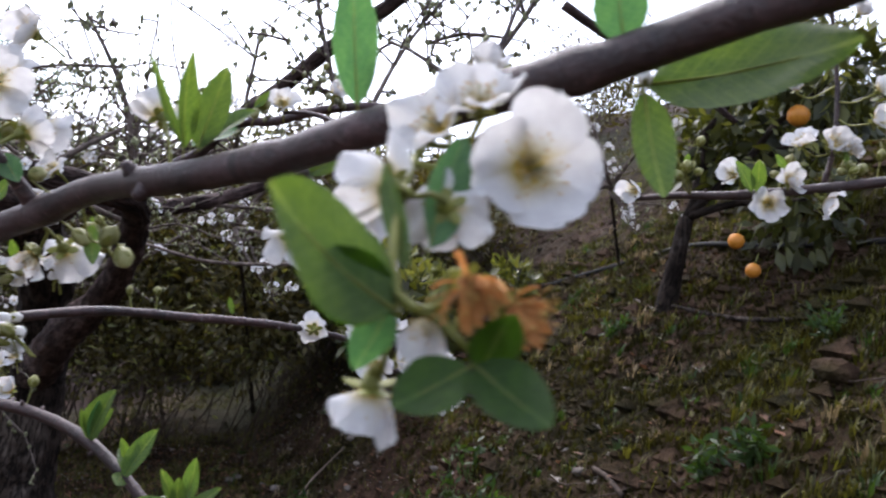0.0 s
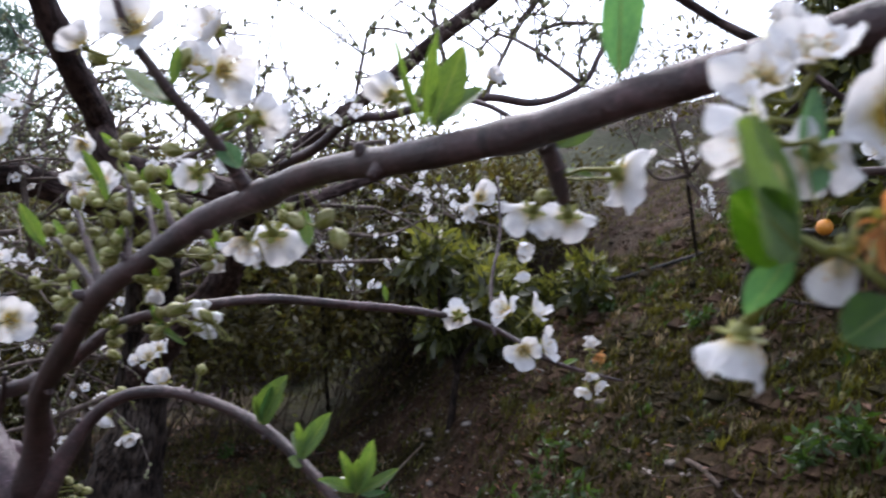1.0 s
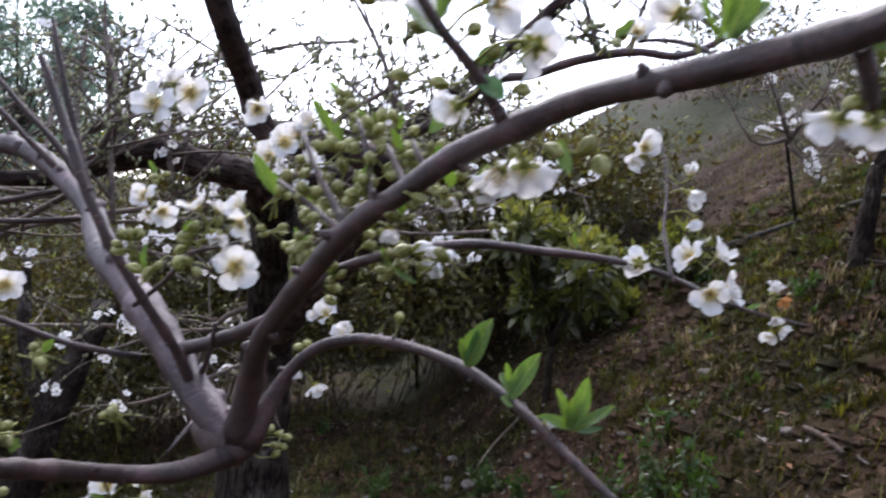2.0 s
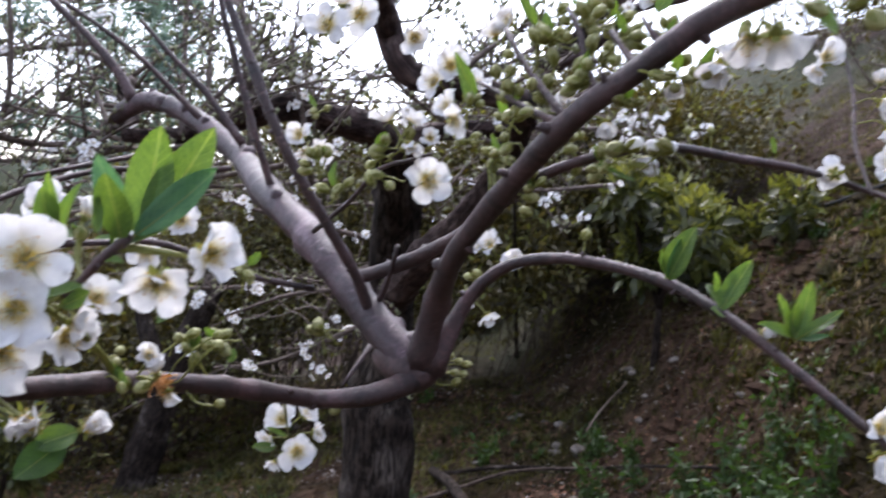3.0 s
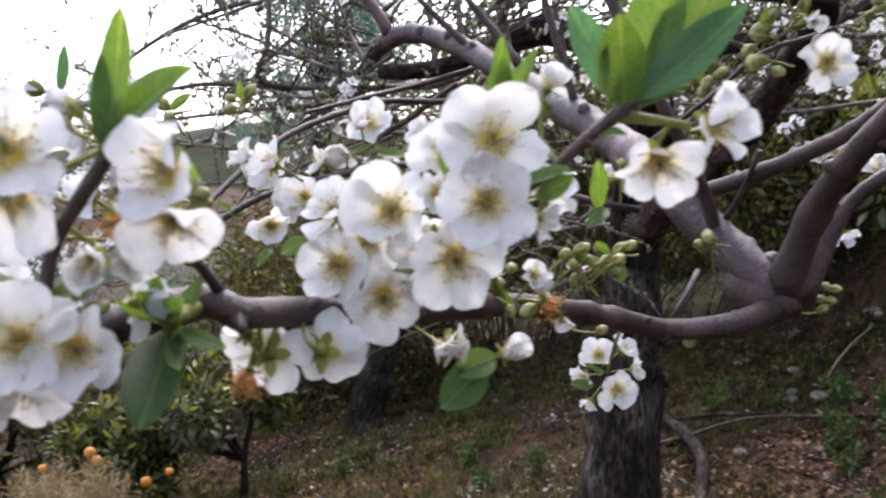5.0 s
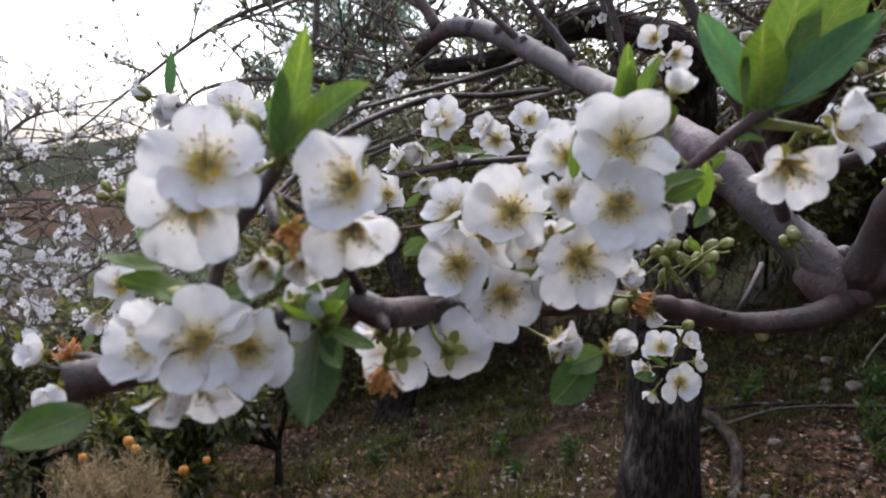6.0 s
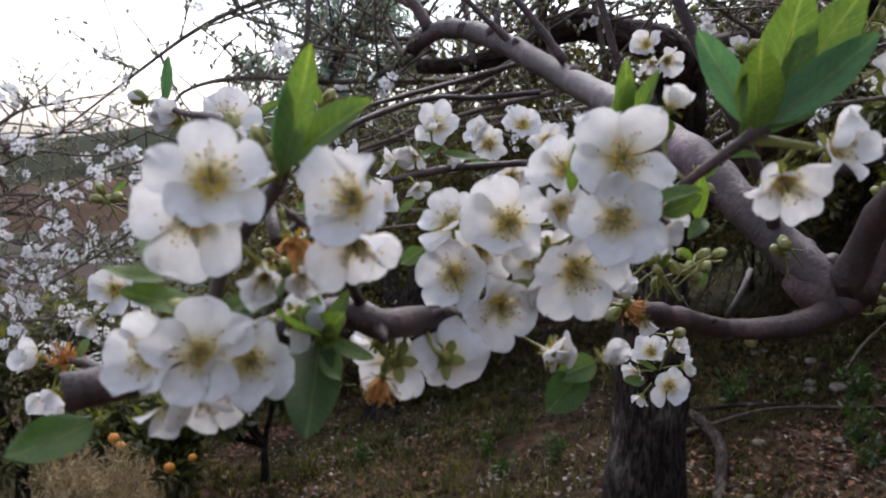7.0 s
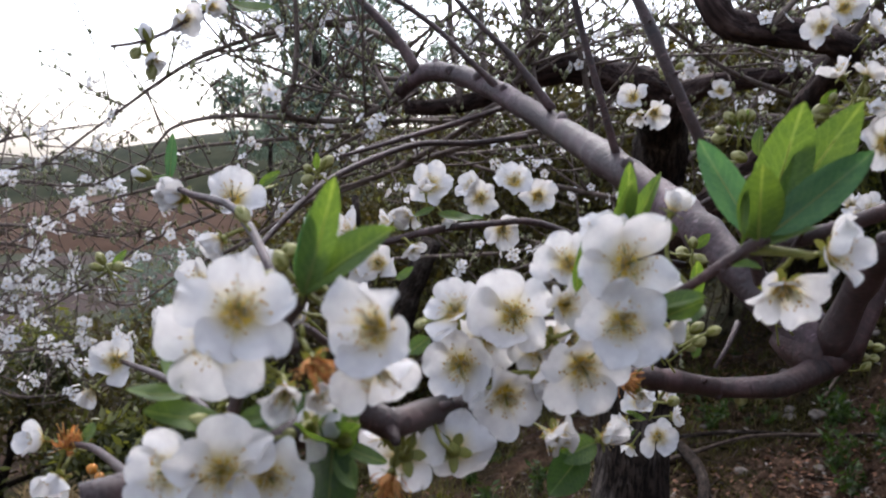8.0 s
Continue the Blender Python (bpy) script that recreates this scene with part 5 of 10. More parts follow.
bud(plum, (-0.3784, 0.6259, 1.3831), (-0.2582, -0.9392, 0.2262), 0.0056, False, 233)
bud(plum, (-0.3783, 0.6361, 1.3807), (-0.4373, -0.8876, -0.1447), 0.0074, False, 234)
bud(plum, (-0.3729, 0.6259, 1.3861), (-0.3635, -0.7675, 0.5280), 0.0072, False, 235)
bud(plum, (-0.1274, 0.6471, 1.5727), (-0.5767, -0.7818, -0.2370), 0.0076, False, 236)
bud(plum, (-0.1279, 0.6456, 1.5807), (-0.6570, -0.4064, 0.6350), 0.0064, False, 237)
bud(plum, (-0.1288, 0.6637, 1.5715), (0.9603, -0.0899, -0.2641), 0.0079, False, 238)
bud(plum, (-0.1290, 0.6510, 1.5802), (-0.2558, -0.1901, 0.9479), 0.0074, False, 239)
bud(plum, (-0.1396, 0.6617, 1.5751), (-0.6297, -0.7457, 0.2178), 0.0054, False, 240)
bud(plum, (-0.1278, 0.6515, 1.5863), (-0.1767, -0.5968, 0.7827), 0.0056, False, 241)
leaf(plum, (-0.1275, 0.6541, 1.5766), (-0.1333, 0.6488, 1.5850), (0.3894, -0.8578, 0.3354), 0.7091205912066579, 242)
leaf(plum, (-0.1275, 0.6541, 1.5766), (-0.1318, 0.6489, 1.5879), (0.3230, -0.8868, 0.3305), 0.8803638030919386, 243)
bud(plum, (-0.1640, 0.6504, 1.5142), (0.8236, 0.0072, 0.5671), 0.0083, True, 244)
bud(plum, (-0.1654, 0.6419, 1.5155), (-0.7480, -0.4221, 0.5121), 0.0069, False, 245)
bud(plum, (-0.1775, 0.6611, 1.5142), (-0.3493, -0.3773, 0.8577), 0.0060, False, 246)
bud(plum, (-0.1734, 0.6504, 1.5149), (-0.6713, -0.5003, 0.5468), 0.0086, True, 247)
bud(plum, (-0.1422, 0.6483, 1.5596), (0.5470, -0.5790, 0.6046), 0.0079, False, 248)
bud(plum, (-0.1560, 0.6620, 1.5601), (-0.1175, -0.3749, 0.9196), 0.0068, False, 249)
bud(plum, (-0.1467, 0.6443, 1.5559), (-0.9210, -0.3410, -0.1885), 0.0058, False, 250)
bud(plum, (-0.1503, 0.6521, 1.5625), (0.0332, -0.2551, 0.9664), 0.0059, False, 251)
leaf(plum, (-0.1508, 0.6520, 1.5560), (-0.1441, 0.6480, 1.5738), (0.1151, -0.9452, 0.3056), 0.7648621007455034, 252)
bud(plum, (-0.0857, 0.7635, 1.6898), (0.7155, -0.0991, 0.6916), 0.0079, False, 253)
bud(plum, (-0.0876, 0.7641, 1.6898), (0.2925, -0.1772, 0.9397), 0.0057, False, 254)
bud(plum, (-0.0869, 0.7559, 1.6798), (0.1399, -0.8367, -0.5294), 0.0071, False, 255)
bud(plum, (-0.0848, 0.7661, 1.6884), (0.8336, -0.2056, 0.5127), 0.0077, False, 256)
leaf(plum, (-0.0878, 0.7548, 1.6839), (-0.0747, 0.7519, 1.6952), (0.2757, -0.9042, 0.3261), 0.6477931958440758, 257)
bud(plum, (0.3271, 0.9784, 1.7448), (0.1844, -0.5790, 0.7942), 0.0097, False, 258)
bud(plum, (0.3283, 0.9760, 1.7249), (0.4142, -0.5591, -0.7182), 0.0074, False, 259)
bud(plum, (0.3334, 0.9742, 1.7352), (0.8675, -0.2082, 0.4517), 0.0088, False, 260)
bud(plum, (0.3138, 0.9681, 1.7292), (-0.7128, -0.6951, -0.0934), 0.0075, False, 261)
leaf(plum, (0.3226, 0.9683, 1.7350), (0.3117, 0.9623, 1.7462), (-0.3904, -0.9009, 0.1895), 0.8488393379627641, 262)
bud(plum, (0.3733, 0.9453, 1.7379), (0.7920, 0.0000, 0.6105), 0.0068, False, 263)
bud(plum, (0.3742, 0.9634, 1.7426), (0.6511, -0.3753, 0.6597), 0.0089, False, 264)
bud(plum, (0.3698, 0.9558, 1.7436), (-0.4503, -0.2114, 0.8675), 0.0088, False, 265)
bud(plum, (0.3645, 0.9508, 1.7363), (-0.8047, -0.5898, -0.0679), 0.0072, False, 266)
leaf(plum, (0.3702, 0.9542, 1.7396), (0.3617, 0.9482, 1.7556), (0.5149, -0.7870, 0.3398), 0.9329262974468853, 267)
bud(plum, (0.2329, 0.9798, 1.7261), (-0.7879, -0.5310, 0.3119), 0.0072, False, 268)
bud(plum, (0.2423, 0.9836, 1.7281), (0.5745, -0.2112, 0.7908), 0.0090, False, 269)
bud(plum, (0.2392, 0.9744, 1.7280), (0.1061, -0.2253, 0.9685), 0.0068, False, 270)
bud(plum, (0.2500, 0.9794, 1.7239), (0.8539, -0.2579, 0.4521), 0.0079, False, 271)
leaf(plum, (0.2393, 0.9780, 1.7244), (0.2389, 0.9732, 1.7387), (-0.3438, -0.9167, 0.2036), 0.8255708867368894, 272)
bud(plum, (-0.1935, 0.6439, 1.5896), (0.7278, -0.5627, 0.3919), 0.0066, False, 273)
bud(plum, (-0.2103, 0.6498, 1.5992), (-0.1297, -0.4552, 0.8809), 0.0068, False, 274)
bud(plum, (-0.2060, 0.6512, 1.5842), (0.2467, -0.8387, -0.4855), 0.0066, False, 275)
bud(plum, (-0.2041, 0.6348, 1.5964), (-0.4528, -0.5691, 0.6864), 0.0065, False, 276)
bud(plum, (-0.2069, 0.6541, 1.5828), (0.3487, -0.3811, -0.8562), 0.0076, False, 277)
leaf(plum, (-0.2025, 0.6430, 1.5893), (-0.2028, 0.6384, 1.6001), (0.2027, -0.9255, 0.3198), 0.803944858280351, 278)
bud(plum, (-0.1695, 0.6277, 1.5522), (-0.7516, -0.6589, 0.0310), 0.0070, False, 279)
bud(plum, (-0.1639, 0.6242, 1.5521), (-0.8902, -0.4465, -0.0908), 0.0057, False, 280)
bud(plum, (-0.1551, 0.6276, 1.5505), (0.8333, -0.5187, -0.1913), 0.0052, False, 281)
bud(plum, (-0.1610, 0.6256, 1.5452), (-0.3968, -0.8109, -0.4301), 0.0058, False, 282)
bud(plum, (-0.1581, 0.6390, 1.5636), (0.6490, -0.1878, 0.7373), 0.0073, False, 283)
leaf(plum, (-0.1617, 0.6322, 1.5558), (-0.1616, 0.6276, 1.5683), (-0.0032, -0.9578, 0.2874), 0.9451759745776103, 284)
bud(plum, (-0.4457, 0.3308, 1.4135), (0.3123, 0.1665, 0.9353), 0.0047, False, 285)
bud(plum, (-0.4411, 0.3297, 1.4120), (0.9209, 0.0313, 0.3885), 0.0049, False, 286)
bud(plum, (-0.4533, 0.3404, 1.4086), (0.9914, -0.0875, 0.0969), 0.0057, False, 287)
leaf(plum, (-0.4479, 0.3314, 1.4112), (-0.4455, 0.3295, 1.4221), (0.6809, -0.5893, 0.4349), 0.7552893321817211, 288)
bud(plum, (-0.6464, 0.5250, 1.4581), (-0.4288, -0.8101, 0.3998), 0.0056, False, 289)
bud(plum, (-0.6431, 0.5216, 1.4509), (0.0895, -0.9750, -0.2033), 0.0073, False, 290)
bud(plum, (-0.6342, 0.5301, 1.4629), (0.7364, 0.0554, 0.6743), 0.0074, False, 291)
bud(plum, (-0.6499, 0.5421, 1.4603), (0.5145, 0.1445, 0.8452), 0.0084, False, 292)
leaf(plum, (-0.6450, 0.5318, 1.4576), (-0.6440, 0.5290, 1.4692), (0.7544, -0.5015, 0.4236), 0.7454949564310874, 293)
bud(plum, (-0.6439, 0.4734, 1.4511), (-0.1240, -0.6590, 0.7419), 0.0060, False, 294)
bud(plum, (-0.6335, 0.4687, 1.4431), (0.1029, -0.9089, -0.4040), 0.0066, False, 295)
bud(plum, (-0.6357, 0.4630, 1.4501), (-0.3494, -0.6211, 0.7015), 0.0056, False, 296)
bud(plum, (-0.6248, 0.4613, 1.4432), (0.3060, -0.8793, -0.3649), 0.0052, False, 297)
leaf(plum, (-0.6309, 0.4677, 1.4470), (-0.6192, 0.4716, 1.4562), (0.6643, -0.6067, 0.4365), 0.8171917344906352, 298)
bud(plum, (-0.7042, 0.4205, 1.3959), (-0.2753, -0.9607, 0.0364), 0.0053, False, 299)
bud(plum, (-0.6956, 0.4077, 1.4025), (-0.4112, -0.3703, 0.8330), 0.0055, False, 300)
bud(plum, (-0.6855, 0.4121, 1.3984), (0.9650, -0.0104, 0.2622), 0.0065, False, 301)
bud(plum, (-0.7086, 0.4137, 1.3957), (-0.7876, -0.5556, 0.2664), 0.0056, False, 302)
leaf(plum, (-0.6982, 0.4176, 1.3975), (-0.6879, 0.4207, 1.4070), (0.4737, -0.7637, 0.4386), 0.8213166169700921, 303)
bud(plum, (-0.4146, 0.5959, 1.4256), (0.0391, -0.2011, 0.9788), 0.0057, False, 304)
bud(plum, (-0.4155, 0.6064, 1.4136), (0.4253, -0.2038, -0.8818), 0.0067, False, 305)
bud(plum, (-0.4102, 0.5974, 1.4165), (0.9611, -0.1510, -0.2313), 0.0059, False, 306)
bud(plum, (-0.4259, 0.6127, 1.4178), (-0.5359, -0.8324, 0.1411), 0.0076, False, 307)
leaf(plum, (-0.4163, 0.6060, 1.4215), (-0.4085, 0.6075, 1.4311), (0.6185, -0.6513, 0.4397), 0.8555732768813902, 308)
leaf(plum, (-0.2881, 0.6539, 1.5417), (-0.3015, 0.6398, 1.5667), (0.4580, -0.7724, 0.4400), 0.7, 309)
leaf(plum, (-0.2521, 0.6513, 1.5858), (-0.2616, 0.6382, 1.6046), (0.4936, -0.8411, 0.2211), 0.6, 310)
leaf(plum, (-0.1742, 0.6187, 1.5851), (-0.1646, 0.6207, 1.5996), (0.1390, -0.8513, 0.5059), 0.9, 311)
blossom(plum, (-0.4543, 0.7458, 1.6103), (0.0081, -0.9983, 0.0575), 0.0310, 0.3, 312)
blossom(plum, (-0.4436, 0.7789, 1.6270), (0.3930, -0.9134, -0.1065), 0.0310, 0.22, 313)
blossom(plum, (-0.4531, 0.7661, 1.6331), (-0.0246, -0.3896, 0.9206), 0.0300, 0.4, 314)
blossom(plum, (-0.4521, 0.9103, 1.6383), (0.4044, -0.8998, -0.1638), 0.0310, 0.5, 315)
blossom(plum, (-0.3321, 0.6909, 1.4880), (0.4655, -0.8850, -0.0104), 0.0301, 0.12, 316)
blossom(plum, (-0.3562, 0.6721, 1.5272), (-0.4964, -0.4013, 0.7698), 0.0226, 0.35, 317)
blossom(plum, (-0.3424, 0.6775, 1.5273), (0.4752, 0.0997, 0.8742), 0.0202, 0.4, 318)
blossom(plum, (-0.3379, 0.6680, 1.5097), (0.6840, -0.5726, -0.4519), 0.0170, 0.9, 319)
bud(plum, (-0.3664, 0.6770, 1.5068), (-0.8244, -0.5180, -0.2280), 0.0084, False, 320)
bud(plum, (-0.3455, 0.6819, 1.5103), (0.8818, -0.2326, 0.4103), 0.0084, False, 321)
bud(plum, (-0.3558, 0.6801, 1.4822), (0.8451, -0.1518, -0.5127), 0.0072, False, 322)
bud(plum, (-0.3663, 0.6774, 1.4889), (-0.8287, -0.5596, -0.0078), 0.0078, False, 323)
bud(plum, (-0.4230, 0.6839, 1.5022), (-0.5402, -0.4865, 0.6867), 0.0075, False, 324)
bud(plum, (-0.4112, 0.6868, 1.5037), (0.3869, -0.2550, 0.8862), 0.0075, False, 325)
bud(plum, (-0.3446, 0.6819, 1.5195), (0.2965, -0.2911, 0.9096), 0.0066, False, 326)
branch(plum, "twig", [(-0.4588, 0.7577, 1.4429, 0.0023), (-0.4094, 0.7244, 1.4704, 0.0017), (-0.3692, 0.6873, 1.4935, 0.0016), (-0.3470, 0.6855, 1.5005, 0.0014), (-0.3290, 0.6875, 1.5068, 0.0011)], BARK)
blossom(plum, (-0.3872, 0.8520, 1.5995), (0.4833, -0.8285, 0.2829), 0.0310, 0.3, 327)
blossom(plum, (-0.4028, 0.8548, 1.5853), (-0.2787, -0.9546, 0.1057), 0.0281, 0.35, 328)
blossom(plum, (-0.3654, 0.8609, 1.5839), (0.7089, -0.2650, 0.6536), 0.0277, 0.4, 329)
blossom(plum, (-0.2798, 0.5981, 1.5191), (0.1804, -0.8278, -0.5313), 0.0171, 0.4, 330, petals=4)
blossom(plum, (-0.2912, 0.6156, 1.5297), (-0.3545, -0.8774, 0.3232), 0.0170, 0.4, 331)
blossom(plum, (-0.5890, 0.9357, 1.5390), (0.0348, -0.9772, 0.2096), 0.0303, 0.3, 332)
blossom(plum, (-0.5696, 0.9428, 1.5249), (0.7324, -0.6323, -0.2525), 0.0291, 0.3, 333)
blossom(plum, (-0.5856, 0.9418, 1.5228), (0.0703, -0.6092, -0.7899), 0.0244, 0.5, 334)
blossom(plum, (-0.2274, 0.6584, 1.5407), (-0.5055, -0.7656, 0.3979), 0.0170, 0.9, 335)
blossom(plum, (-0.1660, 0.6422, 1.5492), (0.5794, -0.3691, -0.7267), 0.0170, 0.9, 336)
blossom(plum, (-0.2029, 0.6441, 1.5265), (0.4050, -0.2323, -0.8843), 0.0170, 1.0, 337)
bud(plum, (-0.1716, 0.5948, 1.5413), (-0.3537, -0.1374, 0.9252), 0.0054, False, 338)
bud(plum, (-0.2342, 0.6982, 1.5154), (0.9645, -0.0156, 0.2635), 0.0073, False, 339)
bud(plum, (-0.2861, 0.6884, 1.5098), (-0.5138, -0.8361, -0.1922), 0.0078, False, 340)
bud(plum, (-0.3676, 0.6775, 1.5038), (-0.7488, -0.6604, 0.0575), 0.0079, False, 341)
bud(plum, (-0.3697, 0.6761, 1.4865), (-0.1539, -0.1979, 0.9681), 0.0081, False, 342)
bud(plum, (-0.2727, 0.6823, 1.4948), (0.3126, -0.2395, 0.9192), 0.0069, False, 343)
bud(plum, (-0.2667, 0.7162, 1.4722), (-0.7697, -0.4924, 0.4062), 0.0070, False, 344)
bud(plum, (-0.2612, 0.7079, 1.4820), (0.9985, 0.0309, -0.0459), 0.0079, False, 345)
bud(plum, (-0.2295, 0.6996, 1.5026), (0.3190, -0.1901, 0.9285), 0.0077, False, 346)
bud(plum, (-0.2852, 0.6884, 1.5003), (-0.3943, -0.3957, 0.8294), 0.0066, False, 347)
blossom(plum, (-0.2324, 0.6729, 1.5397), (-0.3570, -0.6881, 0.6317), 0.0170, 1.0, 348)
blossom(plum, (-0.1811, 0.6705, 1.5070), (0.8054, -0.1232, -0.5798), 0.0170, 1.1, 349, petals=4)
bud(plum, (-0.1894, 0.6838, 1.5185), (0.9416, 0.1537, 0.2995), 0.0070, True, 350)
bud(plum, (-0.1775, 0.6718, 1.5031), (0.8916, 0.1128, -0.4386), 0.0084, True, 351)
blossom(plum, (-0.1393, 0.6405, 1.5603), (-0.2980, -0.6330, -0.7145), 0.0222, 0.6, 352)
blossom(plum, (-0.1254, 0.6245, 1.5628), (0.8959, -0.1830, -0.4049), 0.0182, 0.6, 353)
bud(plum, (-0.1994, 0.6658, 1.5140), (-0.6935, -0.5996, -0.3994), 0.0094, False, 354)
bud(plum, (-0.1874, 0.6686, 1.5174), (0.7900, -0.0368, 0.6120), 0.0099, True, 355)
bud(plum, (-0.1807, 0.6706, 1.5054), (0.9998, 0.0202, 0.0079), 0.0110, True, 356)
leaf(plum, (-0.2089, 0.6638, 1.5037), (-0.1841, 0.6597, 1.4926), (0.0855, -0.7236, 0.6849), 0.4, 357)
blossom(plum, (-0.0627, 0.9199, 1.5279), (-0.3512, 0.9288, 0.1185), 0.0262, 0.3, 358)
blossom(plum, (-0.0200, 0.9146, 1.5379), (-0.7158, -0.6578, 0.2345), 0.0297, 0.5, 359)
blossom(plum, (0.0040, 0.9152, 1.5409), (0.7080, -0.2137, 0.6731), 0.0285, 0.5, 360)
blossom(plum, (-0.0000, 0.9047, 1.5077), (0.1444, -0.9796, -0.1394), 0.0310, 0.3, 361)
blossom(plum, (0.0144, 0.9235, 1.5124), (0.9186, -0.1780, 0.3529), 0.0277, 0.4, 362)
blossom(plum, (-0.0255, 1.0043, 1.6017), (0.5316, -0.6244, -0.5722), 0.0288, 0.7, 363)
blossom(plum, (-0.0279, 1.0238, 1.6230), (0.0625, -0.2560, 0.9647), 0.0204, 0.9, 364)
blossom(plum, (-0.0200, 0.9960, 1.5768), (0.3221, -0.3022, -0.8972), 0.0197, 0.9, 365)
blossom(plum, (-0.0759, 1.0219, 1.6451), (0.4225, -0.8738, 0.2408), 0.0310, 0.5, 366)
blossom(plum, (-0.0803, 1.0211, 1.6347), (-0.4616, -0.4961, -0.7354), 0.0253, 0.5, 367)
blossom(plum, (0.0546, 0.9435, 1.5157), (-0.0246, -0.3896, 0.9206), 0.0201, 1.0, 368)
blossom(plum, (0.0598, 0.9449, 1.5093), (0.9309, -0.1869, -0.3137), 0.0170, 0.8, 369, old=True)
blossom(plum, (0.0580, 0.9448, 1.4949), (0.1900, -0.2927, -0.9371), 0.0170, 1.0, 370)
blossom(plum, (0.0551, 0.9496, 1.4790), (-0.1231, -0.6263, -0.7698), 0.0172, 0.6, 371)
blossom(plum, (0.0645, 0.9569, 1.4849), (0.7948, -0.1954, -0.5745), 0.0170, 0.6, 372)
leaf(plum, (0.0448, 0.9465, 1.5041), (0.0309, 0.9382, 1.4955), (0.0855, -0.7236, 0.6849), 0.6, 373)
leaf(plum, (-0.1093, 0.8416, 1.5332), (-0.1145, 0.8400, 1.5465), (0.6072, -0.7940, 0.0287), 0.6, 374)
bud(plum, (-0.1696, 0.7856, 1.5415), (-0.0608, -0.2613, 0.9633), 0.0053, False, 375)
bud(plum, (-0.1546, 0.7994, 1.5439), (-0.0608, -0.2613, 0.9633), 0.0060, False, 376)
blossom(plum, (-0.3260, 0.9063, 1.4279), (-0.0649, -0.7333, 0.6768), 0.0264, 0.7, 377)
blossom(plum, (-0.3662, 0.9447, 1.4403), (-0.2759, -0.6981, 0.6608), 0.0247, 0.5, 378)
blossom(plum, (-0.3753, 0.9410, 1.4367), (-0.4056, -0.8832, 0.2354), 0.0170, 0.7, 379)
blossom(plum, (-0.3631, 0.8797, 1.3916), (0.3049, -0.5947, -0.7439), 0.0177, 0.8, 380)
blossom(plum, (-0.3443, 0.8866, 1.3777), (0.6935, -0.2720, -0.6671), 0.0208, 0.6, 381)
bud(plum, (-0.2406, 0.8013, 1.4599), (0.1390, -0.1407, 0.9802), 0.0081, False, 382)
bud(plum, (-0.3592, 0.8927, 1.4142), (-0.4330, -0.6032, 0.6698), 0.0080, False, 383)
bud(plum, (-0.3663, 0.8898, 1.4109), (-0.6628, -0.7141, 0.2255), 0.0080, False, 384)
bud(plum, (-0.3459, 0.8255, 1.3418), (0.9957, -0.0860, -0.0339), 0.0066, False, 385)
bud(plum, (-0.3394, 0.8280, 1.3400), (0.9920, -0.0868, 0.0915), 0.0066, False, 386)
bud(plum, (-0.3482, 0.8243, 1.3319), (0.9915, -0.0868, 0.0966), 0.0066, False, 387)
bud(plum, (-0.3414, 0.8269, 1.3315), (0.9931, -0.0867, 0.0784), 0.0066, False, 388)
bud(plum, (-0.3462, 0.8248, 1.3247), (0.6756, -0.0649, 0.7344), 0.0066, False, 389)
bud(plum, (-0.3541, 0.8225, 1.3469), (0.9378, -0.0783, -0.3383), 0.0066, False, 390)
leaf(plum, (-0.1722, 0.7714, 1.4321), (-0.1565, 0.7596, 1.4716), (-0.1951, -0.9623, 0.1896), 0.9, 391)
leaf(plum, (-0.1730, 0.7711, 1.4329), (-0.1814, 0.7653, 1.4542), (0.7040, -0.6512, 0.2834), 0.5, 392)
leaf(plum, (-0.1712, 0.7718, 1.4347), (-0.1620, 0.7784, 1.4560), (0.5028, -0.7875, 0.3564), 0.6, 393)
leaf(plum, (-0.1334, 0.7560, 1.4156), (-0.1164, 0.7532, 1.4525), (-0.0225, -0.9058, 0.4231), 0.75, 394)
leaf(plum, (-0.1355, 0.7573, 1.4172), (-0.1347, 0.7445, 1.4104), (0.3664, -0.9299, 0.0330), 1.4, 395)
leaf(plum, (-0.1365, 0.7605, 1.4268), (-0.1405, 0.7541, 1.4423), (0.6404, -0.7658, 0.0583), 0.8, 396)
leaf(plum, (-0.1317, 0.7567, 1.4177), (-0.1449, 0.7628, 1.4337), (0.3187, -0.8824, 0.3462), 0.7, 397)
leaf(plum, (-0.0854, 0.7422, 1.4036), (-0.0895, 0.7361, 1.4295), (0.6078, -0.7495, 0.2625), 0.7, 398)
leaf(plum, (-0.0837, 0.7429, 1.4038), (-0.0569, 0.7434, 1.4237), (0.1690, -0.6057, 0.7775), 0.7, 399)
leaf(plum, (-0.0872, 0.7415, 1.4042), (-0.1068, 0.7234, 1.4136), (0.2187, -0.7065, 0.6731), 0.7, 400)
leaf(plum, (-0.0844, 0.7426, 1.4044), (-0.0768, 0.7469, 1.4415), (-0.1042, -0.9724, 0.2088), 0.6, 401)
leaf(plum, (-0.0854, 0.7422, 1.4036), (-0.1001, 0.7331, 1.4321), (0.5830, -0.7304, 0.3558), 0.6, 402)
leaf(plum, (-0.0829, 0.7431, 1.4031), (-0.0638, 0.7400, 1.4067), (0.1690, -0.6057, 0.7775), 0.6, 403, True)
leaf(plum, (-0.0844, 0.7426, 1.4037), (-0.0827, 0.7550, 1.4330), (0.3379, -0.9079, 0.2482), 0.6, 404, True)
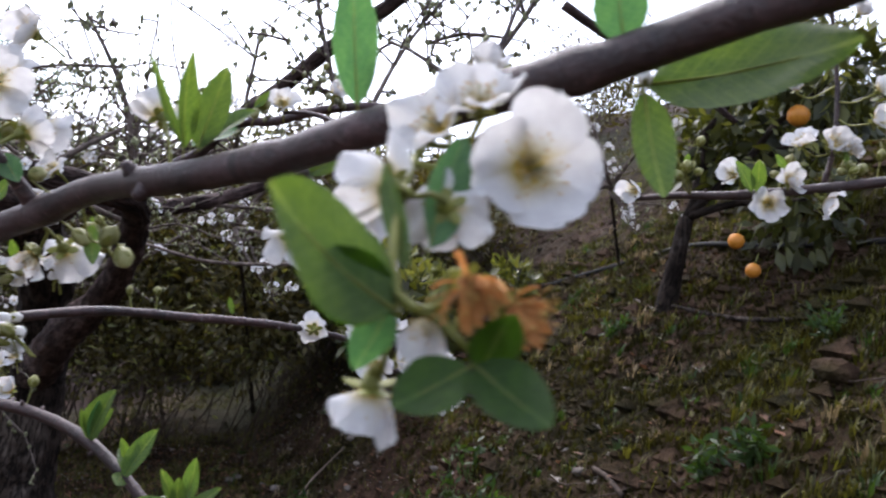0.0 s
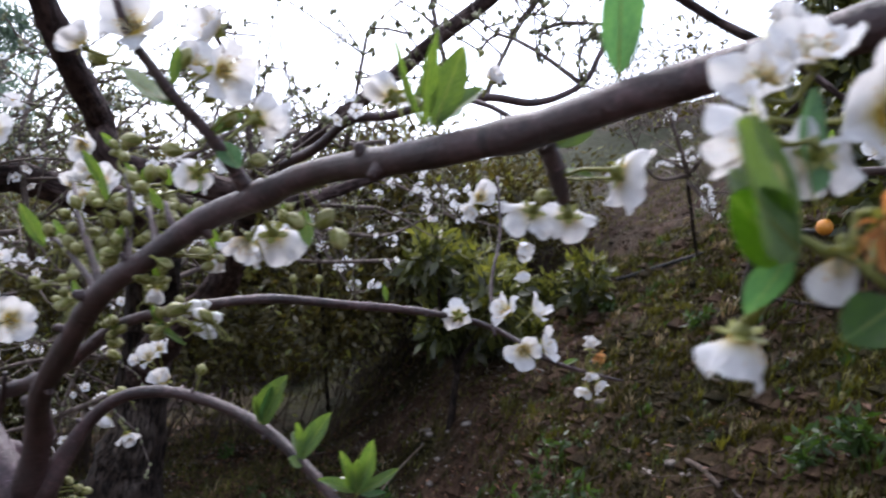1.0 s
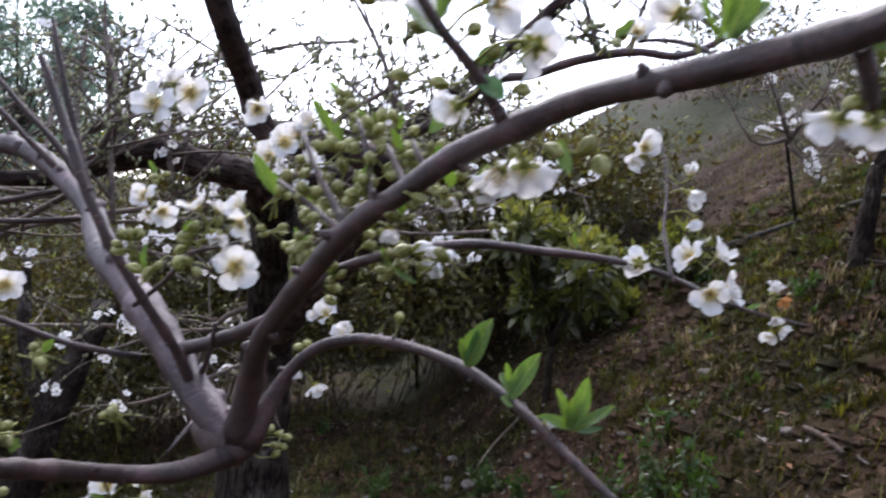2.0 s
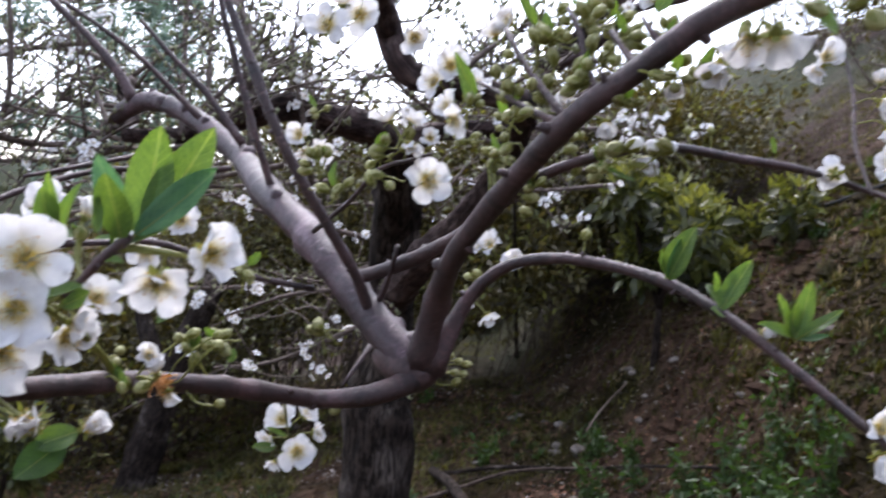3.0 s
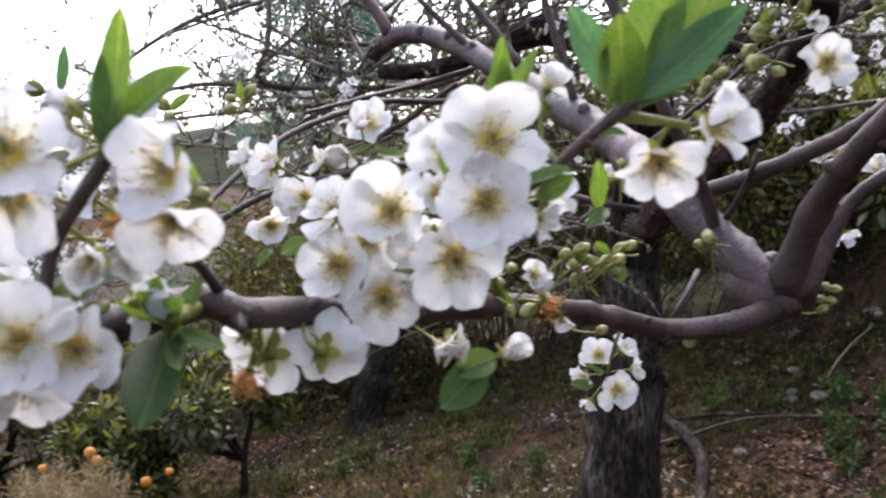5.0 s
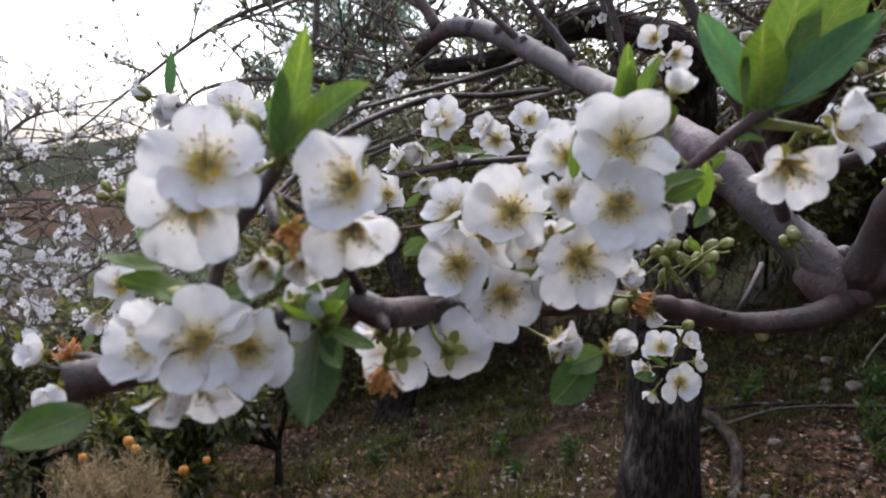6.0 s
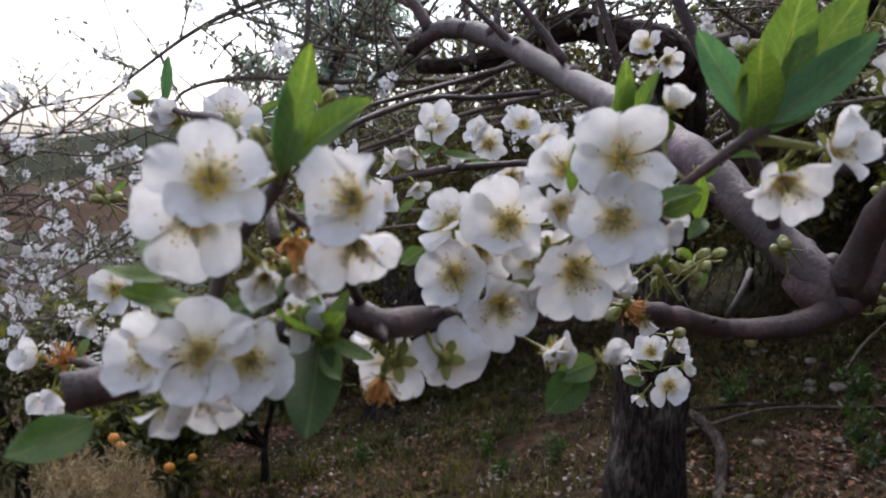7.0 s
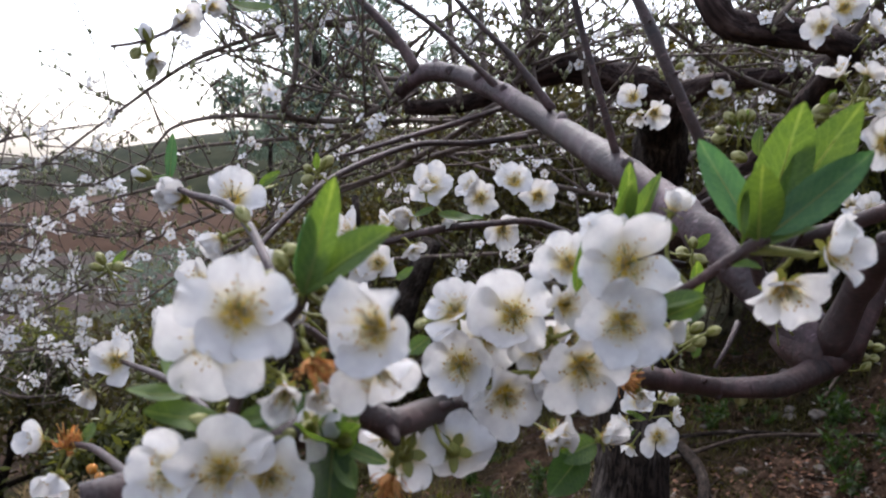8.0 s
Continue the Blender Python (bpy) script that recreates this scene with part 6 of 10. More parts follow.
leaf(plum, (-0.1334, 0.7560, 1.4156), (-0.1268, 0.7595, 1.4436), (-0.0225, -0.9058, 0.4231), 0.6, 405, True)
leaf(plum, (-0.1711, 0.7718, 1.4330), (-0.1673, 0.7658, 1.4636), (0.5422, -0.7901, 0.2859), 0.6, 406, True)
blossom(plum, (-0.1047, 0.7507, 1.4041), (0.8814, -0.2804, 0.3802), 0.0170, 1.0, 407)
blossom(plum, (-0.0314, 0.7295, 1.3555), (0.6298, -0.7221, 0.2862), 0.0280, 0.4, 408)
blossom(plum, (-0.0308, 0.7291, 1.3380), (0.5276, -0.5551, -0.6431), 0.0262, 0.4, 409)
blossom(plum, (-0.3742, 0.3909, 1.4317), (0.6142, -0.7141, 0.3360), 0.0310, 0.12, 410)
blossom(plum, (-0.3723, 0.3856, 1.4121), (0.5292, -0.8483, 0.0183), 0.0282, 0.15, 411)
blossom(plum, (-0.4254, 0.4054, 1.4052), (0.5216, -0.8448, 0.1194), 0.0307, 0.15, 412)
blossom(plum, (-0.4449, 0.3986, 1.3836), (0.4375, -0.8991, 0.0109), 0.0292, 0.18, 413)
blossom(plum, (-0.4265, 0.4036, 1.3734), (0.6039, -0.7588, -0.2439), 0.0287, 0.2, 414)
blossom(plum, (-0.3925, 0.3991, 1.3913), (0.6932, -0.7069, -0.1405), 0.0307, 0.25, 415)
blossom(plum, (-0.4516, 0.4030, 1.4036), (0.1084, -0.7729, 0.6252), 0.0250, 0.25, 416)
blossom(plum, (-0.4021, 0.4019, 1.4126), (0.7285, -0.6395, 0.2456), 0.0197, 0.6, 417)
blossom(plum, (-0.3648, 0.4083, 1.4066), (0.9260, 0.3427, -0.1582), 0.0170, 0.4, 418)
blossom(plum, (-0.4149, 0.4068, 1.3824), (0.8978, 0.0855, -0.4320), 0.0174, 0.5, 419)
blossom(plum, (-0.3867, 0.3985, 1.4420), (-0.2433, -0.3104, 0.9189), 0.0170, 0.4, 420)
blossom(plum, (-0.4156, 0.4205, 1.3955), (-0.5641, 0.8167, -0.1215), 0.0179, 0.3, 421)
blossom(plum, (-0.4430, 0.4136, 1.3933), (0.4808, -0.8711, -0.1001), 0.0277, 0.3, 422)
blossom(plum, (-0.4064, 0.4133, 1.4273), (0.1935, -0.8851, 0.4233), 0.0236, 0.35, 423)
blossom(plum, (-0.4231, 0.4207, 1.3901), (0.7134, -0.6609, 0.2331), 0.0250, 0.3, 424)
blossom(plum, (-0.4208, 0.4418, 1.3483), (0.4983, -0.8231, 0.2724), 0.0270, 1.15, 425)
blossom(plum, (-0.4099, 0.4681, 1.3428), (0.8888, -0.0500, 0.4556), 0.0207, 1.2, 426)
leaf(plum, (-0.4117, 0.4643, 1.3419), (-0.4209, 0.4449, 1.3369), (0.5865, -0.6860, 0.4306), 1.2, 427)
leaf(plum, (-0.4146, 0.4593, 1.3385), (-0.4217, 0.4361, 1.3221), (0.5865, -0.6860, 0.4306), 1.0, 428, 2)
leaf(plum, (-0.4590, 0.3964, 1.3930), (-0.4631, 0.3864, 1.3866), (0.5865, -0.6860, 0.4306), 1.4, 429)
leaf(plum, (-0.3686, 0.3947, 1.4148), (-0.3474, 0.3925, 1.4247), (0.2007, -0.5311, 0.8232), 0.75, 430)
leaf(plum, (-0.3622, 0.3990, 1.4141), (-0.3495, 0.4027, 1.4206), (0.5865, -0.6860, 0.4306), 0.9, 431)
leaf(plum, (-0.3926, 0.3911, 1.4201), (-0.3905, 0.3895, 1.4407), (0.7943, -0.5940, 0.1273), 0.7, 432)
blossom(plum, (-0.3744, 0.4298, 1.4138), (0.7457, -0.4742, 0.4680), 0.0194, 0.4, 433)
leaf(plum, (-0.3340, 0.4020, 1.4440), (-0.3575, 0.4100, 1.4740), (0.35, -0.93, 0.10), 0.66, 434, True)
leaf(plum, (-0.3320, 0.3960, 1.4430), (-0.3300, 0.3840, 1.4690), (0.30, -0.90, 0.30), 1.15, 438)
leaf(plum, (-0.3300, 0.4010, 1.4450), (-0.3040, 0.4170, 1.4720), (0.20, -0.96, 0.20), 0.62, 436, True)
leaf(plum, (-0.3310, 0.4030, 1.4450), (-0.3270, 0.4110, 1.4870), (0.45, -0.88, 0.15), 0.78, 437)
leaf(plum, (-0.3290, 0.4040, 1.4450), (-0.3130, 0.4230, 1.4880), (0.55, -0.80, 0.10), 0.66, 440)
leaf(plum, (-0.3350, 0.3992, 1.4412), (-0.3138, 0.4021, 1.4471), (0.2195, -0.3787, 0.8991), 0.7, 438)
leaf(plum, (-0.3402, 0.3972, 1.4343), (-0.3304, 0.3955, 1.4352), (0.3303, -0.5345, 0.7780), 0.9, 439)
leaf(plum, (-0.3378, 0.3973, 1.4411), (-0.3349, 0.3949, 1.4543), (0.7217, -0.6832, 0.1115), 0.35, 440)
blossom(plum, (-0.3150, 0.4290, 1.4390), (0.86, -0.42, 0.20), 0.0262, 0.5, 441)
blossom(plum, (-0.3260, 0.4110, 1.4270), (0.42, -0.78, -0.46), 0.0268, 0.45, 442)
leaf(plum, (-0.3853, 0.4138, 1.4412), (-0.3816, 0.4009, 1.4627), (0.7787, -0.6173, 0.1120), 0.75, 443)
leaf(plum, (-0.3845, 0.4144, 1.4412), (-0.3818, 0.4075, 1.4683), (0.3733, -0.9226, 0.0971), 0.6, 444)
leaf(plum, (-0.3820, 0.4160, 1.4413), (-0.3727, 0.4131, 1.4639), (0.0330, -0.9969, 0.0719), 0.55, 445)
blossom(plum, (-0.3666, 0.4131, 1.4506), (0.3694, 0.1876, 0.9101), 0.0170, 1.0, 446, petals=4)
leaf(plum, (-0.3693, 0.4128, 1.4440), (-0.3629, 0.4054, 1.4471), (0.5556, -0.8246, 0.1065), 1.6, 447)
bud(plum, (-0.3675, 0.4115, 1.4429), (0.0490, -0.1333, 0.9899), 0.0058, False, 448)
leaf(plum, (-0.3346, 0.3860, 1.4453), (-0.3361, 0.3871, 1.4598), (0.6429, -0.7557, 0.1247), 0.5, 449)
leaf(plum, (-0.3783, 0.4868, 1.4067), (-0.3770, 0.4783, 1.4278), (0.6391, -0.7613, 0.1096), 0.8, 450)
leaf(plum, (-0.3754, 0.4888, 1.4068), (-0.3774, 0.4745, 1.4002), (0.4243, -0.6628, 0.6170), 0.9, 451)
bud(plum, (-0.3812, 0.5310, 1.3880), (0.9024, -0.0627, 0.4264), 0.0052, False, 452)
bud(plum, (-0.4164, 0.5549, 1.3819), (0.7754, 0.3907, 0.4961), 0.0063, False, 453)
bud(plum, (-0.4128, 0.5803, 1.3713), (0.9393, 0.1426, 0.3121), 0.0070, False, 454)
bud(plum, (-0.4151, 0.5669, 1.3737), (0.7072, 0.1712, -0.6860), 0.0063, False, 455)
bud(plum, (-0.4259, 0.5704, 1.3632), (0.2400, 0.1758, 0.9547), 0.0068, False, 456)
bud(plum, (-0.3926, 0.5464, 1.3790), (0.8194, -0.1813, 0.5439), 0.0066, False, 457)
bud(plum, (-0.4062, 0.5726, 1.3711), (0.8739, -0.2721, -0.4028), 0.0071, False, 458)
bud(plum, (-0.4234, 0.5499, 1.3787), (0.6738, -0.4961, 0.5475), 0.0060, False, 459)
bud(plum, (-0.4590, 0.5216, 1.3454), (0.9187, 0.3195, 0.2323), 0.0063, False, 460)
bud(plum, (-0.4509, 0.5293, 1.3631), (0.9920, -0.0320, 0.1225), 0.0061, False, 461)
bud(plum, (-0.4358, 0.5165, 1.3731), (0.5618, -0.7898, 0.2461), 0.0059, False, 462)
bud(plum, (-0.4161, 0.5854, 1.3346), (0.8504, -0.0605, 0.5227), 0.0064, False, 463)
bud(plum, (-0.4159, 0.7392, 1.3036), (0.2478, -0.9073, 0.3396), 0.0093, False, 464)
bud(plum, (-0.4199, 0.7375, 1.3113), (0.7268, -0.6286, -0.2770), 0.0079, False, 465)
leaf(plum, (-0.4031, 0.5737, 1.3639), (-0.4015, 0.5760, 1.3728), (0.5556, -0.8246, 0.1065), 1.2, 466)
blossom(plum, (-0.4356, 0.5401, 1.3672), (0.5819, -0.6776, 0.4496), 0.0170, 0.5, 467)
blossom(plum, (-0.4312, 0.5419, 1.3581), (-0.0791, -0.3472, 0.9345), 0.0170, 1.0, 468)
blossom(plum, (-0.4208, 0.5416, 1.3478), (0.5361, -0.1479, -0.8311), 0.0172, 0.8, 469, petals=2)
blossom(plum, (-0.4295, 0.5424, 1.3524), (0.9364, -0.0986, -0.3368), 0.0170, 0.8, 470, old=True)
bud(plum, (-0.4364, 0.5373, 1.3492), (-0.3568, -0.8338, -0.4213), 0.0075, False, 471)
blossom(plum, (-0.4316, 0.4725, 1.3862), (0.9908, -0.0966, 0.0948), 0.0276, 0.4, 472)
blossom(plum, (-0.5127, 0.8522, 1.2277), (0.6029, -0.7978, 0.0068), 0.0310, 0.1, 473)
blossom(plum, (-0.5304, 0.8499, 1.2557), (0.1707, -0.8487, 0.5006), 0.0310, 0.25, 474)
blossom(plum, (-0.5143, 0.8615, 1.2614), (0.7393, 0.1481, 0.6569), 0.0251, 0.5, 475)
blossom(plum, (-0.5433, 0.8507, 1.2353), (-0.4279, -0.8983, -0.0998), 0.0234, 0.5, 476)
blossom(plum, (-0.5081, 0.8753, 1.2419), (0.9879, 0.1334, 0.0787), 0.0224, 0.5, 477)
blossom(plum, (-0.5391, 0.8565, 1.2114), (-0.2029, -0.6326, -0.7475), 0.0194, 0.7, 478)
leaf(plum, (-0.5324, 0.8454, 1.2306), (-0.5466, 0.8236, 1.2299), (0.4243, -0.6628, 0.6170), 0.8, 479)
leaf(plum, (-0.5250, 0.8517, 1.2409), (-0.5402, 0.8364, 1.2489), (0.4243, -0.6628, 0.6170), 0.6, 480)
branch(plum, "twig", [(-0.4713, 0.7508, 1.3062, 0.0016), (-0.4977, 0.8016, 1.2741, 0.0012), (-0.5210, 0.8485, 1.2422, 0.0011)], SEPAL)
blossom(plum, (-0.4450, 0.3625, 1.3557), (-0.6093, 0.7249, -0.3214), 0.0297, 0.25, 481)
blossom(plum, (-0.4329, 0.3769, 1.3562), (-0.3513, 0.9140, -0.2030), 0.0282, 0.2, 482)
blossom(plum, (-0.4485, 0.3551, 1.3634), (-0.8127, 0.0013, 0.5827), 0.0195, 0.5, 483, petals=3)
blossom(plum, (-0.4428, 0.3513, 1.3512), (0.0821, -0.4726, -0.8774), 0.0170, 0.8, 484, petals=2, old=True)
leaf(plum, (-0.4430, 0.3188, 1.3733), (-0.4319, 0.2881, 1.3792), (0.4491, -0.5043, 0.7376), 0.9, 485)
leaf(plum, (-0.4428, 0.3186, 1.3715), (-0.4269, 0.2976, 1.3453), (0.5313, -0.7831, 0.3233), 0.8, 486, 2)
leaf(plum, (-0.4430, 0.3188, 1.3733), (-0.4358, 0.3068, 1.3912), (0.6468, -0.7523, 0.1248), 0.5, 487)
leaf(plum, (-0.4415, 0.3198, 1.3733), (-0.4400, 0.3300, 1.3852), (0.2760, -0.9556, 0.1032), 0.7, 488)
leaf(plum, (-0.4405, 0.3201, 1.3707), (-0.4279, 0.3279, 1.3649), (0.3628, -0.5693, 0.7378), 0.9, 489)
leaf(plum, (-0.4421, 0.3191, 1.3715), (-0.4246, 0.3073, 1.3832), (0.5313, -0.7831, 0.3233), 0.9, 490)
leaf(plum, (-0.4419, 0.3190, 1.3697), (-0.4242, 0.3102, 1.3602), (0.5034, -0.7501, 0.4289), 0.6, 491)
leaf(plum, (-0.4438, 0.3183, 1.3741), (-0.4358, 0.2998, 1.3852), (0.6616, -0.6160, 0.4276), 0.8, 492)
branch(plum, "spur", [(-0.4448, 0.3302, 1.3759, 0.0025), (-0.4301, 0.3098, 1.3768, 0.0022), (-0.4421, 0.3191, 1.3715, 0.0019)], SEPAL)
blossom(plum, (-0.4257, 0.2598, 1.4236), (0.6815, -0.5500, 0.4828), 0.0285, 0.42, 493)
blossom(plum, (-0.4456, 0.2714, 1.4128), (0.4814, -0.8553, -0.1917), 0.0307, 0.12, 494)
blossom(plum, (-0.4003, 0.2842, 1.4200), (0.0332, -0.9818, 0.1870), 0.0265, 0.3, 495)
blossom(plum, (-0.4032, 0.2891, 1.4085), (0.5793, -0.6053, -0.5459), 0.0236, 0.35, 496)
blossom(plum, (-0.4445, 0.2726, 1.3744), (0.6234, -0.7311, 0.2772), 0.0267, 0.3, 497)
blossom(plum, (-0.4594, 0.2669, 1.3722), (0.1834, -0.9340, 0.3065), 0.0239, 0.35, 498)
blossom(plum, (-0.4385, 0.2848, 1.3712), (0.8390, -0.5430, -0.0345), 0.0242, 0.35, 499)
blossom(plum, (-0.4499, 0.2780, 1.3621), (0.3966, -0.5180, -0.7579), 0.0244, 0.4, 500)
blossom(plum, (-0.4582, 0.2727, 1.3566), (0.1864, -0.3905, -0.9015), 0.0170, 0.8, 501, petals=2)
blossom(plum, (-0.4411, 0.3053, 1.3810), (-0.0008, 0.9765, -0.2155), 0.0173, 0.3, 502)
blossom(plum, (-0.4370, 0.2895, 1.3954), (0.5670, -0.7995, -0.1984), 0.0170, 0.9, 503)
blossom(plum, (-0.4264, 0.2898, 1.4062), (0.8126, -0.2692, -0.5169), 0.0170, 0.9, 504, old=True)
blossom(plum, (-0.4286, 0.2956, 1.3974), (0.5847, -0.3948, -0.7087), 0.0170, 0.6, 505)
blossom(plum, (-0.6421, 0.6105, 1.4196), (0.8007, 0.0122, 0.5990), 0.0245, 0.6, 506)
leaf(plum, (-0.4287, 0.2873, 1.4249), (-0.4155, 0.2857, 1.4599), (0.4780, -0.8705, 0.1170), 0.62, 507)
leaf(plum, (-0.4289, 0.2875, 1.4264), (-0.4033, 0.2922, 1.4466), (0.0989, -0.9101, 0.4023), 0.75, 508)
leaf(plum, (-0.4295, 0.2870, 1.4264), (-0.4256, 0.2847, 1.4506), (0.8484, -0.5141, 0.1265), 0.55, 509, True)
leaf(plum, (-0.4546, 0.2818, 1.3849), (-0.4628, 0.2586, 1.3901), (0.4079, -0.6287, 0.6621), 0.9, 510)
leaf(plum, (-0.4512, 0.2896, 1.3801), (-0.4281, 0.2952, 1.3926), (0.3774, -0.4078, 0.8314), 0.8, 511, 2)
leaf(plum, (-0.4557, 0.2870, 1.3832), (-0.4399, 0.2924, 1.3873), (0.3628, -0.5693, 0.7378), 0.8, 512)
bud(plum, (-0.4560, 0.2749, 1.3857), (-0.4314, -0.7730, 0.4652), 0.0054, False, 513)
bud(plum, (-0.4515, 0.2803, 1.3848), (0.2524, -0.2300, 0.9399), 0.0045, False, 514)
bud(plum, (-0.4317, 0.2807, 1.4354), (-0.2534, -0.4359, 0.8636), 0.0042, False, 515)
bud(plum, (-0.4331, 0.2790, 1.4308), (-0.4456, -0.6562, 0.6090), 0.0032, False, 516)
bud(plum, (-0.4380, 0.2928, 1.3816), (0.8559, -0.0246, 0.5165), 0.0038, False, 517)
blossom(plum, (-0.6114, 0.3938, 1.4420), (0.0105, -0.9248, 0.3802), 0.0260, 1.1, 518)
blossom(plum, (-0.5844, 0.4040, 1.4420), (0.4668, -0.5529, 0.6902), 0.0283, 0.35, 519)
bud(plum, (-0.6391, 0.3920, 1.4527), (-0.6868, -0.6670, 0.2888), 0.0085, True, 520)
leaf(plum, (-0.6341, 0.3950, 1.4509), (-0.6192, 0.3972, 1.4501), (0.4177, -0.6747, 0.6085), 0.6, 521)
leaf(plum, (-0.6216, 0.3957, 1.4500), (-0.6275, 0.4020, 1.4731), (0.7825, -0.6139, 0.1042), 0.5, 522, True)
blossom(plum, (-0.5326, 0.3499, 1.4293), (-0.3842, -0.7732, -0.5045), 0.0170, 0.7, 523)
bud(plum, (-0.5147, 0.3450, 1.4410), (0.8357, -0.1042, -0.5392), 0.0057, False, 524)
blossom(plum, (-0.5924, 0.3915, 1.4015), (0.0279, -0.9136, 0.4056), 0.0222, 0.5, 525)
blossom(plum, (-0.5545, 0.3938, 1.4134), (0.4447, -0.2509, 0.8598), 0.0185, 0.7, 526)
blossom(plum, (-0.6278, 0.4017, 1.3787), (-0.4368, -0.8927, -0.1111), 0.0178, 0.8, 527)
blossom(plum, (-0.6274, 0.5601, 1.3940), (0.5344, -0.8200, 0.2052), 0.0268, 0.3, 528)
blossom(plum, (-0.6663, 0.3970, 1.3490), (0.5401, -0.6522, 0.5320), 0.0264, 0.35, 529)
blossom(plum, (-0.6753, 0.3892, 1.3331), (-0.2091, -0.6210, -0.7554), 0.0186, 0.9, 530, petals=2)
leaf(plum, (-0.4604, 0.2730, 1.3934), (-0.4635, 0.2533, 1.3968), (0.3585, -0.5941, 0.7201), 0.7, 531)
leaf(plum, (-0.4542, 0.2657, 1.3993), (-0.4660, 0.2712, 1.4096), (0.6315, -0.7689, 0.0998), 0.9, 532)
blossom(plum, (-0.6181, 0.3246, 1.3329), (-0.3017, -0.9128, 0.2752), 0.0203, 0.7, 533, petals=4)
blossom(plum, (-0.6039, 0.3279, 1.3326), (0.6729, -0.1098, 0.7316), 0.0188, 0.9, 534, old=True)
blossom(plum, (-0.6058, 0.3250, 1.3187), (0.3486, -0.6886, -0.6359), 0.0201, 0.5, 535, petals=4)
leaf(plum, (-0.5999, 0.3308, 1.3353), (-0.5824, 0.3313, 1.3439), (0.4177, -0.6747, 0.6085), 0.9, 536)
leaf(plum, (-0.4556, 0.2467, 1.3590), (-0.4554, 0.2218, 1.3549), (0.5865, -0.6860, 0.4306), 0.8, 537, 2)
branch(plum, "twig", [(-0.6125, 0.3301, 1.3315, 0.0012), (-0.5797, 0.3232, 1.3386, 0.0016), (-0.5175, 0.2945, 1.3502, 0.0019), (-0.4657, 0.2649, 1.3635, 0.0020)], BARK)
branch(plum, "twig", [(-0.6637, 0.3987, 1.3492, 0.0012), (-0.6081, 0.3760, 1.3564, 0.0016), (-0.5232, 0.3256, 1.3733, 0.0017), (-0.4619, 0.2830, 1.3841, 0.0020)], BARK)
blossom(plum, (-0.6354, 0.4147, 1.5349), (0.7082, -0.5493, -0.4435), 0.0208, 0.6, 538)
blossom(plum, (-0.6283, 0.4262, 1.5422), (0.9072, -0.3863, -0.1666), 0.0170, 0.8, 539)
bud(plum, (-0.6341, 0.3902, 1.5236), (-0.0825, -0.3582, 0.9300), 0.0073, True, 540)
bud(plum, (-0.6374, 0.3868, 1.5129), (-0.0294, -0.5561, -0.8306), 0.0060, False, 541)
bud(plum, (-0.6300, 0.3906, 1.5039), (0.2563, -0.3170, -0.9131), 0.0056, False, 542)
blossom(plum, (-0.6324, 0.3924, 1.5121), (0.7331, -0.1766, -0.6568), 0.0170, 0.9, 543)
leaf(plum, (-0.6329, 0.3906, 1.5202), (-0.6398, 0.3867, 1.5261), (0.4177, -0.6747, 0.6085), 0.6, 544)
leaf(plum, (-0.6307, 0.4433, 1.5475), (-0.6069, 0.4521, 1.5399), (0.3585, -0.5941, 0.7201), 0.7, 545)
blossom(plum, (-0.6266, 0.6378, 1.4485), (0.4893, -0.7329, 0.4728), 0.0310, 0.3, 546)
blossom(plum, (-0.6097, 0.7358, 1.4527), (0.3782, -0.7623, 0.5253), 0.0305, 0.3, 547)
blossom(plum, (-0.6064, 0.7730, 1.4409), (0.7351, -0.6777, 0.0192), 0.0310, 0.25, 548)
blossom(plum, (-0.6522, 0.7531, 1.4366), (0.4784, -0.8781, 0.0070), 0.0310, 0.3, 549)
blossom(plum, (-0.6334, 0.7620, 1.4098), (0.6498, -0.7351, -0.1933), 0.0310, 0.25, 550)
blossom(plum, (-0.6592, 0.7496, 1.4460), (-0.3605, -0.7187, 0.5945), 0.0244, 0.5, 551)
blossom(plum, (-0.6310, 0.6192, 1.4262), (-0.0491, -0.9554, -0.2913), 0.0188, 0.6, 552)
blossom(plum, (-0.6147, 0.6425, 1.4251), (0.7929, -0.0999, -0.6011), 0.0183, 0.6, 553)
leaf(plum, (-0.6145, 0.6310, 1.4290), (-0.5865, 0.6371, 1.4222), (0.3628, -0.5693, 0.7378), 0.6, 554)
leaf(plum, (-0.6166, 0.6302, 1.4330), (-0.6232, 0.6121, 1.4245), (0.4251, -0.6512, 0.6287), 0.6, 555)
leaf(plum, (-0.6425, 0.7083, 1.4199), (-0.6223, 0.7104, 1.4231), (0.3628, -0.5693, 0.7378), 0.6, 556)
blossom(plum, (-0.6390, 0.5487, 1.4142), (0.3467, -0.9376, -0.0254), 0.0293, 0.45, 557)
blossom(plum, (-0.6057, 0.5507, 1.3977), (0.3360, -0.8911, 0.3049), 0.0271, 0.3, 558)
blossom(plum, (-0.6329, 0.5958, 1.4187), (-0.5839, -0.7782, 0.2313), 0.0249, 0.4, 559)
blossom(plum, (-0.5712, 0.4875, 1.3853), (0.7448, -0.6673, -0.0087), 0.0264, 0.6, 560)
blossom(plum, (-0.6122, 0.5959, 1.4060), (0.6700, -0.2595, -0.6955), 0.0184, 0.6, 561)
blossom(plum, (-0.5817, 0.4551, 1.3771), (-0.0306, -0.8946, 0.4457), 0.0170, 0.9, 562)
blossom(plum, (-0.6190, 0.6206, 1.4451), (0.2877, -0.4751, 0.8316), 0.0170, 0.8, 563)
